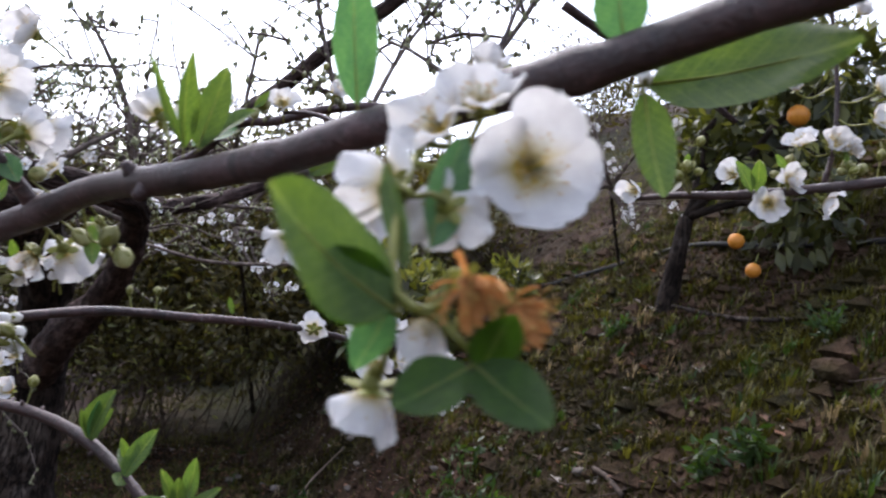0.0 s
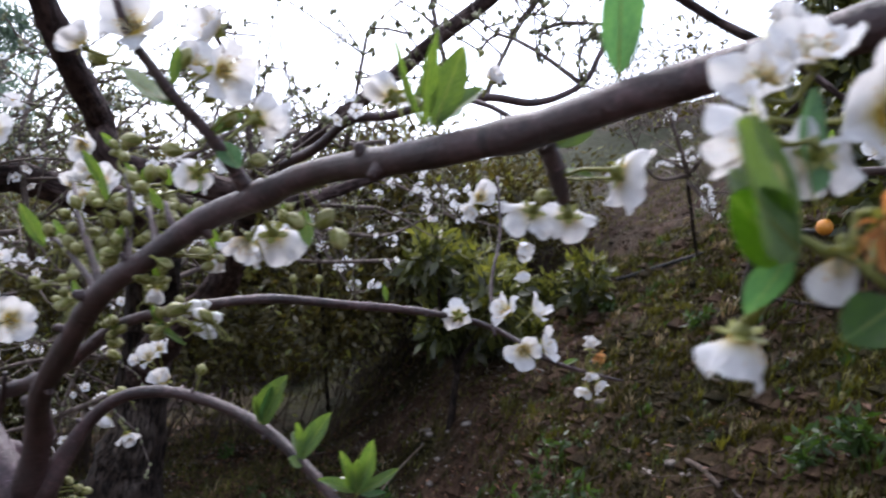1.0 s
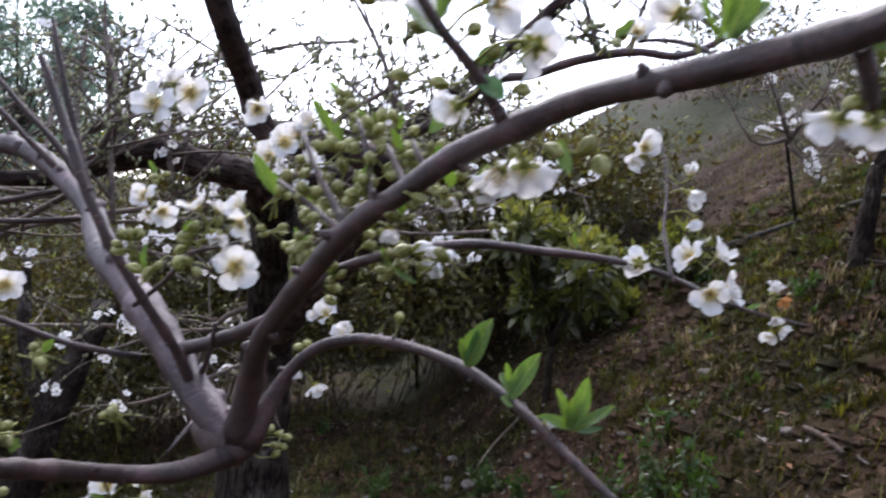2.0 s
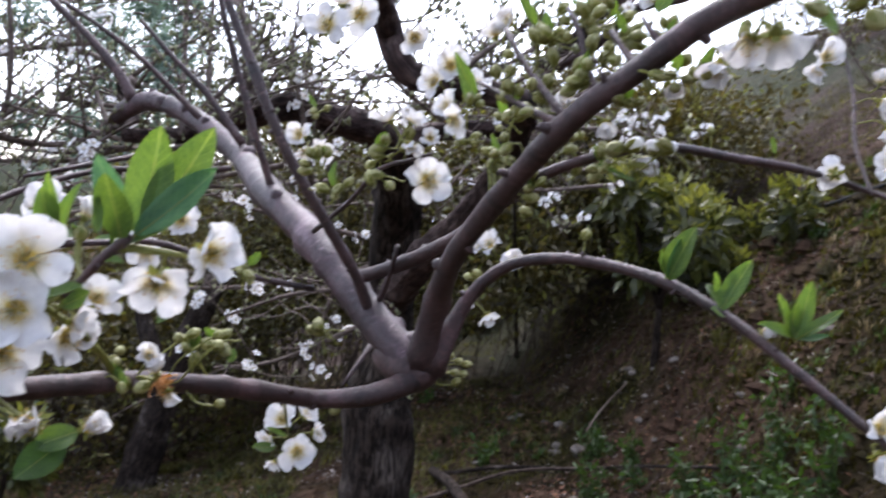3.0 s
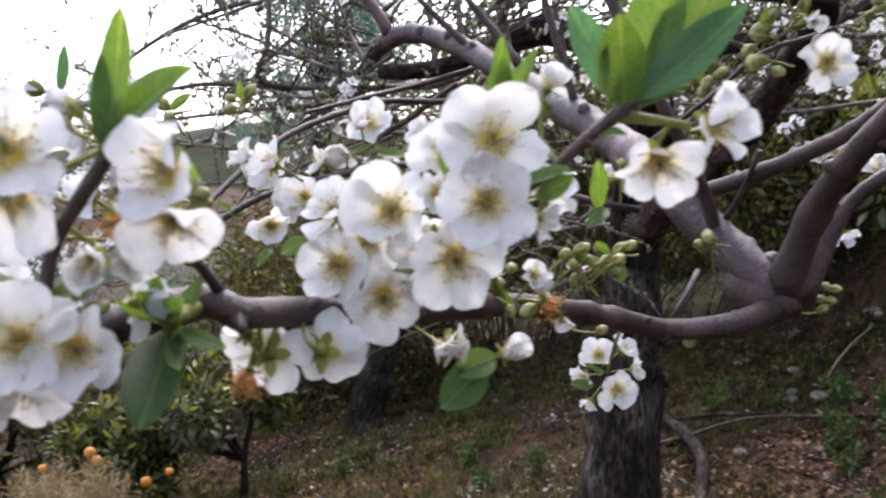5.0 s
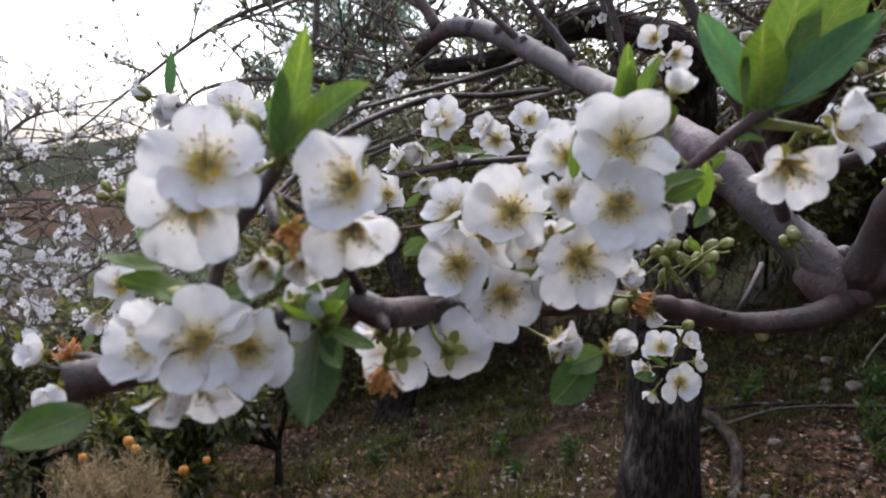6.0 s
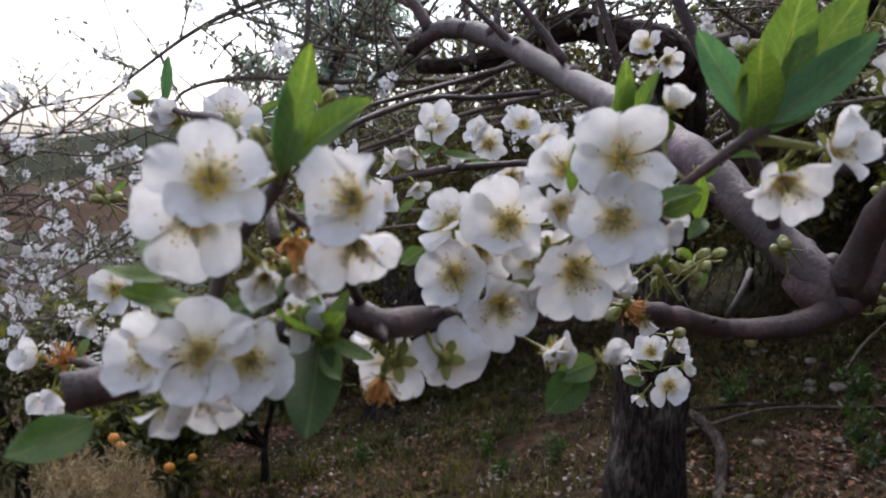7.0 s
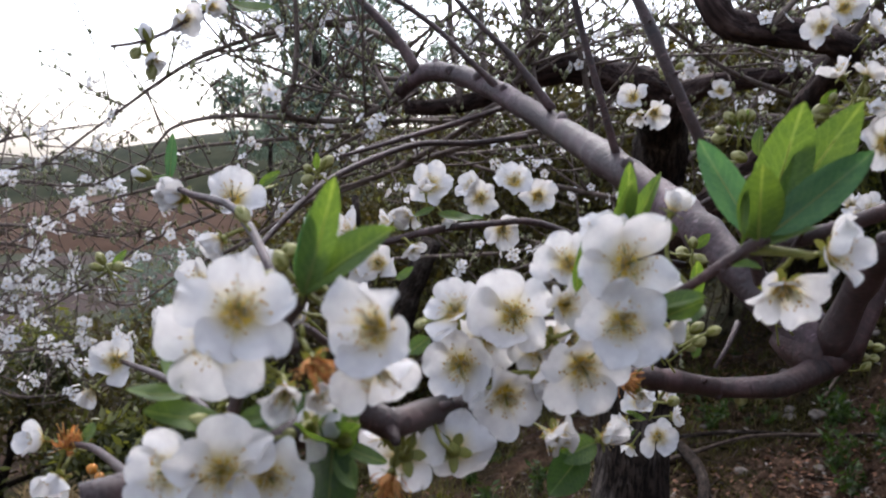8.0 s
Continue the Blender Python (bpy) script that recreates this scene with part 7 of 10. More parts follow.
blossom(plum, (-0.6100, 0.5269, 1.4179), (-0.3545, -0.8774, 0.3232), 0.0296, 0.4, 564)
blossom(plum, (-0.6414, 0.5347, 1.4212), (-0.2450, -0.7504, 0.6139), 0.0230, 0.5, 565)
bud(plum, (-0.5679, 0.4273, 1.3717), (-0.3787, -0.6428, 0.6659), 0.0055, False, 566)
bud(plum, (-0.5752, 0.4231, 1.3769), (-0.5458, -0.7959, 0.2621), 0.0051, False, 567)
bud(plum, (-0.4739, 0.3286, 1.4314), (0.7393, 0.1481, 0.6569), 0.0056, False, 568)
leaf(plum, (-0.5719, 0.5244, 1.3935), (-0.5630, 0.5314, 1.4004), (0.4243, -0.6628, 0.6170), 0.8, 569)
leaf(plum, (-0.6461, 0.5338, 1.3831), (-0.6526, 0.5185, 1.3922), (0.3643, -0.5813, 0.7276), 0.8, 570)
leaf(plum, (-0.5701, 0.4867, 1.3730), (-0.5683, 0.4747, 1.3648), (0.4991, -0.7605, 0.4153), 0.8, 571)
blossom(plum, (-0.6447, 1.4259, 1.5927), (0.2865, -0.9119, 0.2939), 0.0310, 0.2, 572)
blossom(plum, (-0.3929, 1.0089, 1.4415), (0.0362, -0.6141, 0.7884), 0.0241, 0.4, 573)
blossom(plum, (0.3114, 0.9635, 1.7021), (0.0703, -0.9243, -0.3751), 0.0310, 0.3, 574)
blossom(plum, (0.2829, 0.9837, 1.7265), (-0.7444, -0.6279, 0.2270), 0.0278, 0.6, 575)
blossom(plum, (0.3241, 0.9590, 1.7236), (0.5449, -0.7929, 0.2728), 0.0297, 0.4, 576)
blossom(plum, (0.3312, 0.9582, 1.7573), (-0.4280, -0.6086, 0.6681), 0.0297, 0.5, 577)
blossom(plum, (0.3549, 0.9562, 1.7602), (0.2718, -0.8394, 0.4708), 0.0310, 0.5, 578)
blossom(plum, (0.3809, 0.9334, 1.7788), (0.5873, -0.7478, 0.3096), 0.0310, 0.8, 579)
blossom(plum, (0.3676, 0.9530, 1.7564), (0.8679, -0.4113, 0.2785), 0.0273, 0.9, 580)
blossom(plum, (0.3553, 0.9538, 1.7099), (0.8515, -0.3571, -0.3840), 0.0310, 0.4, 581)
blossom(plum, (0.3590, 0.9458, 1.8735), (0.3800, -0.5589, 0.7371), 0.0234, 1.1, 582)
blossom(plum, (0.3825, 0.9422, 1.8081), (0.5876, -0.3539, 0.7276), 0.0241, 0.6, 583)
blossom(plum, (0.2007, 1.0243, 1.7070), (-0.6428, -0.7123, -0.2818), 0.0307, 0.5, 584, petals=4)
blossom(plum, (0.3215, 0.9645, 1.8058), (-0.3366, -0.4715, 0.8151), 0.0201, 0.9, 585)
leaf(plum, (0.2962, 0.9661, 1.7103), (0.2778, 0.9524, 1.7334), (0.3001, -0.9338, 0.1948), 0.9, 586)
leaf(plum, (0.3011, 0.9667, 1.7111), (0.2968, 0.9546, 1.7390), (-0.2129, -0.9714, 0.1054), 0.8, 587)
bud(plum, (0.2376, 0.9676, 1.7251), (-0.1395, -0.4611, 0.8763), 0.0087, False, 588)
bud(plum, (0.2313, 0.9673, 1.7163), (-0.7283, -0.4181, 0.5429), 0.0095, False, 589)
bud(plum, (0.2269, 0.9660, 1.7284), (-0.6288, -0.4445, 0.6380), 0.0078, False, 590)
bud(plum, (0.3790, 0.9851, 1.7512), (-0.6798, -0.4325, 0.5923), 0.0080, False, 591)
bud(plum, (0.3922, 0.9870, 1.7482), (0.4583, -0.3153, 0.8310), 0.0100, False, 592)
bud(plum, (0.4076, 0.9882, 1.7637), (-0.0871, -0.4551, 0.8862), 0.0079, False, 593)
bud(plum, (0.3023, 0.9757, 1.7358), (-0.4019, -0.4705, 0.7856), 0.0085, False, 594)
bud(plum, (0.2465, 0.9676, 1.7497), (0.1675, -0.4081, 0.8974), 0.0085, False, 595)
blossom(plum, (-0.0755, 0.7762, 1.6928), (0.1820, -0.9314, 0.3151), 0.0245, 0.4, 596)
blossom(plum, (-0.0388, 0.7803, 1.7072), (0.4144, -0.8282, 0.3773), 0.0180, 0.8, 597)
bud(plum, (-0.0489, 0.7781, 1.7250), (0.4613, -0.3141, 0.8298), 0.0050, False, 598)
branch(plum, "twig", [(-0.0105, 0.7657, 1.6728, 0.0023), (-0.0348, 0.7719, 1.6850, 0.0017), (-0.0586, 0.7786, 1.6895, 0.0016), (-0.0746, 0.7766, 1.6868, 0.0012)], BARK)
blossom(plum, (-0.1891, 0.6944, 1.6147), (-0.1909, -0.9382, 0.2886), 0.0218, 0.5, 599)
blossom(plum, (-0.1959, 0.6593, 1.6918), (-0.6124, -0.7515, 0.2454), 0.0309, 0.5, 600)
blossom(plum, (-0.1940, 0.6408, 1.6622), (0.5265, -0.8325, 0.1723), 0.0297, 0.5, 601)

# ---------- background plants: builders ----------


def leaf_cloud(soup, centres, radii, count, size, seed, mat=0, droop=0.2, slim=0.42, hollow=0.55):
    """Small folded leaves scattered round clumps; fewer in the middle of a clump."""
    r = np.random.default_rng(seed)
    for c, rad, n in zip(centres, radii, count):
        d = r.normal(size=(n, 3))
        d /= np.linalg.norm(d, axis=1)[:, None]
        p = np.array(c) + d * (np.array(rad) * (hollow + (1 - hollow) * r.random((n, 1)) ** 0.6)) * (0.75 + 0.5 * r.random((n, 1)))
        y = d * 0.7 + r.normal(size=(n, 3)) * 0.75 + np.array((0, 0, -droop))
        y /= np.linalg.norm(y, axis=1)[:, None]
        x = np.cross(y, r.normal(size=(n, 3)))
        x /= np.linalg.norm(x, axis=1)[:, None]
        z = np.cross(x, y)
        L = size * (0.6 + 0.8 * r.random((n, 1)))
        W = L * slim * 0.5
        k = len(soup.v)
        v = np.stack([p, p + y * L * 0.45 + x * W + z * W * 0.3, p + y * L, p + y * L * 0.45 - x * W + z * W * 0.3], 1).reshape(-1, 3)
        soup.v.extend(map(tuple, v))
        for i in range(n):
            b = k + 4 * i
            soup.f.append((b, b + 1, b + 2))
            soup.f.append((b, b + 2, b + 3))
        soup.m.extend([mat] * (2 * n))


def crooked(a, b, r0, r1, sag, seed, n=5):
    """A slightly wandering line of control points from a to b."""
    g = random.Random(seed)
    a, b = np.array(a, float), np.array(b, float)
    span = np.linalg.norm(b - a)
    out = []
    for i in range(n + 1):
        t = i / n
        p = a + (b - a) * t + np.array((g.uniform(-1, 1), g.uniform(-1, 1), g.uniform(-1, 1))) * span * 0.045 * math.sin(math.pi * t)
        p[2] += sag * span * math.sin(math.pi * t)
        out.append((*p, r0 + (r1 - r0) * t))
    return out


def little_flower(soup, p, n, rad, g, mat):
    """A far blossom: five petals of two faces and a golden heart."""
    m = facing(n, g.uniform(0, 6.28))
    p = Vector(p)
    for k in range(5):
        a = 2 * math.pi * k / 5
        v = []
        for u, d, h in ((0, 0.1, 0.0), (-0.42, 0.62, 0.12), (0, 1.0, 0.22), (0.42, 0.62, 0.12)):
            c, s = math.cos(a), math.sin(a)
            v.append(p + m @ Vector(((c * d - s * u) * rad, (s * d + c * u) * rad, h * rad)))
        soup.add(v, [(0, 1, 2), (0, 2, 3)], mat)
    v = [p + m @ Vector((math.cos(k * 2.1) * 0.22 * rad, math.sin(k * 2.1) * 0.22 * rad, 0.2 * rad)) for k in range(3)]
    soup.add(v, [(0, 1, 2)], mat + 1)


def spray(soup, pts, seed, side=14, reach=0.22, flowers=0, buds=60, flower=0.011, bud_size=0.0036, rise=0.5):
    """A long twig with side twigs, knobbly buds and small blossoms. Slots: 0 wood, 1 petal, 2 heart, 3 bud."""
    g = random.Random(seed)
    path = smooth_path(pts, 0.03)
    soup.tube(path, 5)
    spots = [path]
    for _ in range(side):
        i = g.randrange(len(path) // 8, len(path))
        p = path[i]
        d = np.array((g.uniform(-1, 1), g.uniform(-1, 1), g.uniform(-0.4, 1) * 2 * rise + 0.1))
        d /= np.linalg.norm(d)
        L = reach * g.uniform(0.3, 1.1)
        tw = smooth_path(crooked(p[:3], p[:3] + d * L, max(0.0015, p[3] * 0.5), 0.0011, g.uniform(-0.1, 0.1), g.random(), 3), 0.03)
        soup.tube(tw, 4)
        spots.append(tw)
    for _ in range(side * 2):                              # short spurs with a knot of buds
        tw = g.choice(spots)
        p = tw[g.randrange(len(tw))]
        d = np.array((g.uniform(-1, 1), g.uniform(-1, 1), g.uniform(-0.5, 1.0)))
        d *= reach * g.uniform(0.07, 0.20) / np.linalg.norm(d)
        spur = [(*p[:3], 0.0016), (*(p[:3] + d * 0.6 + (0, 0, 0.002)), 0.0014), (*(p[:3] + d), 0.0012)]
        soup.tube(spur, 4)
        for _ in range(g.randrange(3, 7)):
            q = p[:3] + d * g.uniform(0.55, 1.05) + np.array([g.uniform(-1, 1) for _ in range(3)]) * bud_size * 1.3
            e = bud_size * g.uniform(0.55, 1.15)
            o = [q + np.array(c) * e for c in ((1, 0, 0), (-1, 0, 0), (0, 1, 0), (0, -1, 0), (0, 0, 1.5), (0, 0, -1.5))]
            soup.add(o, [(0, 2, 4), (2, 1, 4), (1, 3, 4), (3, 0, 4), (2, 0, 5), (1, 2, 5), (3, 1, 5), (0, 3, 5)], 3)
    spot = None
    for k in range(flowers + buds):
        if k >= flowers or k % 5 == 0:                     # blossoms stand in small clumps
            tw = g.choice(spots)
            spot = tw[g.randrange(len(tw))]
        p = spot
        d = Vector((g.uniform(-1, 1), g.uniform(-1, 1), g.uniform(-0.6, 1))).normalized()
        q = Vector(p[:3]) + d * (p[3] + (g.uniform(0.010, 0.024) if k < flowers else bud_size * 0.45))
        if k < flowers:
            soup.tube([(*p[:3], 0.0006), (*q, 0.0006)], 3)
            little_flower(soup, q, d + Vector((0, -0.6, 0.1)), flower * g.uniform(0.8, 1.15), g, 1)
        else:
            e = bud_size * g.uniform(0.5, 1.15)
            o = [q + Vector(c) * e for c in ((1, 0, 0), (-1, 0, 0), (0, 1, 0), (0, -1, 0), (0, 0, 1.6), (0, 0, -1.6))]
            soup.add(o, [(0, 2, 4), (2, 1, 4), (1, 3, 4), (3, 0, 4), (2, 0, 5), (1, 2, 5), (3, 1, 5), (0, 3, 5)], 3)


def citrus(label, base, top, crown, rad, n, seed, tips=0.15, group="citrus trees", girth=1.0, leaf_size=0.078):
    """A small citrus tree: trunk, limbs, dark crown with paler shoots."""
    base = (base[0], base[1], ground_z(base[0], base[1]) - 0.04)
    t = thing("citrus_tree", label, "tree", base, group)
    g = random.Random(seed)
    s = Soup()
    s.tube(smooth_path([(*base, 0.05 * girth), (*(np.array(base) * 0.5 + np.array(top) * 0.5), 0.036 * girth), (*top, 0.03 * girth)], 0.05), 10, 0.12)
    part("trunk", s.mesh("trunk", OLD_BARK), t)
    centres, radii, count = [], [], []
    for k in range(9):
        d = Vector((g.uniform(-1, 1), g.uniform(-1, 1), g.uniform(-0.7, 1)))
        c = np.array(crown) + np.array(d) * rad * 0.72
        centres.append(c)
        radii.append(rad * g.uniform(0.22, 0.46))
        count.append(int(n / 9))
        if k < 6:
            b = Soup()
            b.tube(smooth_path(crooked(top, c, 0.02 * girth ** 0.5, 0.006, 0.05, seed + k), 0.05), 7, 0.1)
            part("limb", b.mesh("limb", OLD_BARK), t)
    crown_soup = Soup()
    leaf_cloud(crown_soup, centres, radii, count, leaf_size, seed, 0, 0.5, 0.46, 0.35)
    tops = [c + np.array((0, 0, r * 0.5)) for c, r in zip(centres, radii)]
    leaf_cloud(crown_soup, tops, [r * 0.9 for r in radii], [int(n / 9 * tips)] * 9, 0.06, seed + 1, 1, -0.3, 0.36)
    part("crown", crown_soup.mesh("crown", CITRUS_LEAF, CITRUS_TIP), t, kind="stuff")
    return t


def fruit(tree, p, d):
    """An orange that hangs in a citrus tree."""
    s = Soup()
    prof = [(-0.96, 0.1), (-0.9, 0.38), (-0.65, 0.74), (-0.25, 0.97), (0.2, 0.98), (0.6, 0.78), (0.86, 0.44), (0.93, 0.12), (0.9, 0.02)]
    s.tube([(0, 0, z * d / 2, q * d / 2) for z, q in prof], 16)
    o = part("orange", s.mesh("orange", ORANGE), tree, Matrix.Translation(p), "ripe orange fruit")
    e = Soup()
    e.tube([(0, 0, d * 0.42, 0.004), (0.004, 0, d * 0.6, 0.002), (0.01, 0, d * 1.1, 0.002)], 5)
    part("fruit_stalk", e.mesh("fruit_stalk", SEPAL), o, Matrix.Identity(4))


def shrub(label, base, rad, n, seed, mat, twigs=26, size=0.05, low=0.5, high=1.6):
    z = ground_z(base[0], base[1])
    t = thing("shrub", label, "shrub", (base[0], base[1], z - 0.03), "shrubs on the bank")
    g = random.Random(seed)
    w = Soup()
    ends = []
    for k in range(twigs):
        d = np.array((g.uniform(-1, 1) * rad, g.uniform(-1, 1) * rad * 0.8, g.uniform(low, high) * rad))
        e = np.array((base[0], base[1], z)) + d
        ends.append(e)
        if low > 0.5 and k % 3:                            # inside a thicket few stems show
            continue
        w.tube(smooth_path(crooked((base[0] + d[0] * 0.35, base[1] + d[1] * 0.35, z - 0.02), e, 0.0048, 0.0012, g.uniform(-0.15, 0.3), seed + k, 5), 0.08), 4)
    part("stem_tangle", w.mesh("stem_tangle", DRY_STEM), t, kind="stuff")
    c = Soup()
    leaf_cloud(c, ends, [rad * 0.34] * len(ends), [n // len(ends)] * len(ends), size, seed, 0, 0.1, 0.4, 0.1)
    leaf_cloud(c, ends, [rad * 0.36] * len(ends), [max(2, n // len(ends) // 6)] * len(ends), size * 0.9, seed + 3, 1, -0.2, 0.36, 0.3)
    part("foliage", c.mesh("foliage", mat, CITRUS_TIP), t, kind="stuff")
    return t


def far_tree(label, base, crown, rad, n, seed):
    base = (base[0], base[1], ground_z(base[0], base[1]) - 0.1)
    t = thing("tree", label, "tree", base, "tall trees behind the orchard")
    g = random.Random(seed)
    s = Soup()
    s.tube(smooth_path([(*base, rad * 0.1), (*(np.array(base) * 0.5 + np.array(crown) * 0.5), rad * 0.075), (*crown, rad * 0.04)], 0.3), 9, 0.1)
    part("trunk", s.mesh("trunk", OLD_BARK), t)
    cs, rs = [], []
    w = Soup()
    for k in range(22):
        d = np.array((g.uniform(-1, 1), g.uniform(-1, 1), g.uniform(-0.8, 1)))
        d /= max(1, np.linalg.norm(d))
        c = np.array(crown) + d * rad
        cs.append(c)
        rs.append(rad * g.uniform(0.16, 0.34))
        w.tube(smooth_path(crooked(np.array(crown) - (0, 0, rad * 0.6), c, rad * 0.011, rad * 0.003, 0.1, seed + k, 4), 0.2), 5)
    part("limb_spray", w.mesh("limb_spray", OLD_BARK), t, kind="stuff")
    c = Soup()
    leaf_cloud(c, cs, rs, [n // 22] * 22, rad * 0.085, seed, 0, 0.5, 0.3, 0.2)
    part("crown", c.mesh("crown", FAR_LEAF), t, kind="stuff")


# ---------- ground cover ----------


def scatter(r, n, box):
    """Places in a box, thinning out towards its uneven rim."""
    x = box[0] + (box[1] - box[0]) * r.random(n)
    y = box[2] + (box[3] - box[2]) * r.random(n)
    u, v = 2 * (x - box[0]) / (box[1] - box[0]) - 1, 2 * (y - box[2]) / (box[3] - box[2]) - 1
    wave = 0.10 * np.sin(3.1 * x + 1.7 * y) + 0.08 * np.sin(5.3 * y - 2.2 * x)
    keep = r.random(n) < np.clip((1.0 - np.abs(u) ** 3 - np.abs(v) ** 3 + wave) / 0.45, 0, 1)
    return x[keep], y[keep]


def tuft_field(name, label, category, mat, n, box, height, width, seed, patch=1.2, level=0.0, lean=0.6):
    """Blades of grass in patches, each a bent strip of two quads."""
    r = np.random.default_rng(seed)
    s = Soup()
    x, y = scatter(r, n, box)
    for a, b in zip(x, y):
        if noise.noise(Vector((a * patch, b * patch, seed))) < level:
            continue
        z = ground_z(a, b) - 0.01
        h = height * r.uniform(0.4, 1.2)
        d = r.normal(size=2)
        d /= np.linalg.norm(d) + 1e-6
        q = np.array((-d[1], d[0], 0)) * width * r.uniform(0.6, 1.3)
        o = np.array((a, b, z))
        m1 = o + np.array((d[0] * h * lean * 0.3, d[1] * h * lean * 0.3, h * 0.6))
        m2 = o + np.array((d[0] * h * lean, d[1] * h * lean, h * r.uniform(0.7, 1.0)))
        s.add([o - q, o + q, m1 + q * 0.7, m1 - q * 0.7, m2], [(0, 1, 2, 3), (3, 2, 4)])
    return tagged(new(name, s.mesh(name, mat)), label, category, kind="stuff")


def clump_field(name, label, n, box, size, seed, patch=1.0, level=0.0, mats=(GRASS, MOSS, STRAW, WEED_LEAF), share=(0.36, 0.48, 0.06, 0.10)):
    """Rounded clumps of short bent blades with bare soil between them; each clump has one colour."""
    r = np.random.default_rng(seed)
    s = Soup()
    x, y = scatter(r, n, box)
    for a, b in zip(x, y):
        if noise.noise(Vector((a * patch, b * patch, seed))) < level:
            continue
        kind = int(r.choice(len(mats), p=share))
        h = size * r.uniform(0.45, 1.3)
        for _ in range(r.integers(12, 26)):
            t, out = r.uniform(0, 6.283), r.uniform(0.1, 1.0)
            d = np.array((math.cos(t), math.sin(t), 0.0))
            u, v = a + d[0] * h * 0.5 * out, b + d[1] * h * 0.5 * out
            o = np.array((u, v, ground_z(u, v) - 0.008))
            q = np.array((-d[1], d[0], 0)) * size * r.uniform(0.03, 0.075)
            m1 = o + d * h * 0.25 * out + (0, 0, h * r.uniform(0.4, 0.65))
            m2 = m1 + d * h * r.uniform(0.1, 0.5) + (0, 0, h * r.uniform(-0.1, 0.4))
            s.add([o - q, o + q, m1 + q * 0.8, m1 - q * 0.8, m2], [(0, 1, 2, 3), (3, 2, 4)], kind)
    return tagged(new(name, s.mesh(name, *mats)), label, "grass", kind="stuff")


def litter_field(name, label, mat, n, box, size, seed, patch=0.9, level=-0.1):
    """Curled dead leaves that lie on the soil."""
    r = np.random.default_rng(seed)
    s = Soup()
    x, y = scatter(r, n, box)
    for a, b in zip(x, y):
        if noise.noise(Vector((a * patch, b * patch, seed))) < level:
            continue
        z = ground_z(a, b) + 0.006
        L = size * r.uniform(0.5, 1.3)
        t = r.uniform(0, 6.283)
        d, q = np.array((math.cos(t), math.sin(t), r.uniform(-0.1, 0.35))), np.array((-math.sin(t), math.cos(t), r.uniform(-0.2, 0.3)))
        o = np.array((a, b, z))
        w = L * r.uniform(0.2, 0.36)
        c = L * r.uniform(0.02, 0.22)
        s.add([o, o + d * L * 0.45 + q * w + (0, 0, c), o + d * L + (0, 0, c * 0.6), o + d * L * 0.5 - q * w + (0, 0, c), o + d * L * 0.48], [(0, 4, 1), (1, 4, 2), (2, 4, 3), (3, 4, 0)])
    return tagged(new(name, s.mesh(name, mat)), label, "leaf litter", kind="stuff")


def clod_field(name, label, n, box, seed, big=0.022):
    """Crumbs of soil: small uneven eight-sided lumps."""
    r = np.random.default_rng(seed)
    s = Soup()
    x, y = scatter(r, n, box)
    base = np.array(((1, 0, 0), (-1, 0, 0), (0, 1, 0), (0, -1, 0), (0, 0, 0.7), (0, 0, -0.7)))
    faces = [(0, 2, 4), (2, 1, 4), (1, 3, 4), (3, 0, 4), (2, 0, 5), (1, 2, 5), (3, 1, 5), (0, 3, 5)]
    for a, b in zip(x, y):
        e = 0.006 + big * r.random() ** 3
        s.add(np.array((a, b, ground_z(a, b) + e * 0.2)) + base * e * (0.7 + 0.6 * r.random((6, 1))), faces)
    return tagged(new(name, s.mesh(name, GROUND, smooth=False)), label, "soil", kind="stuff")


def twig_litter(name, label, n, box, seed):
    r = np.random.default_rng(seed)
    s = Soup()
    x, y = scatter(r, n, box)
    for a, b in zip(x, y):
        t, L = r.uniform(0, 6.283), r.uniform(0.05, 0.28)
        q = [(a + math.cos(t) * L * k + 0.03 * L * r.normal(), b + math.sin(t) * L * k + 0.03 * L * r.normal()) for k in (0, 0.35, 0.7, 1)]
        s.tube([(u, v, ground_z(u, v) + 0.008 + 0.012 * r.random(), 0.0012 + 0.0012 * r.random()) for u, v in q], 4)
    return tagged(new(name, s.mesh(name, DRY_STEM)), label, "twig litter", kind="stuff")


def straw_clump(place, rad, height, n, seed):
    """A clump of dead grass: bent stems with feathery seed heads."""
    z = ground_z(*place)
    t = thing("dry_grass", "tall clump of pale dry grass with feathery seed heads", "grass", (*place, z - 0.02))
    g = random.Random(seed)
    stems, heads = Soup(), Soup()
    for k in range(n):
        a, d = g.uniform(0, 6.283), rad * math.sqrt(g.random())
        o = np.array((place[0] + math.cos(a) * d * 0.6, place[1] + math.sin(a) * d * 0.6, z - 0.02))
        h = height * g.uniform(0.55, 1.1)
        lean = np.array((math.cos(a) * d * 0.9 + g.uniform(-0.06, 0.06), math.sin(a) * d * 0.9 + g.uniform(-0.06, 0.06), h))
        tip = o + lean
        path = [(*o, 0.0016), (*(o + lean * 0.5 + (0, 0, 0.03)), 0.0013), (*tip, 0.0009)]
        stems.tube(path, 3)
        leaf_cloud(heads, [tip - lean * u for u in (0.0, 0.06, 0.13, 0.2)], [0.012] * 4, [7] * 4, 0.034, seed * 31 + k, 0, -0.9, 0.13, 0.1)
    part("stem_tangle", stems.mesh("stem_tangle", STRAW), t, kind="stuff")
    part("seed_heads", heads.mesh("seed_heads", STRAW), t, kind="stuff")
    return t


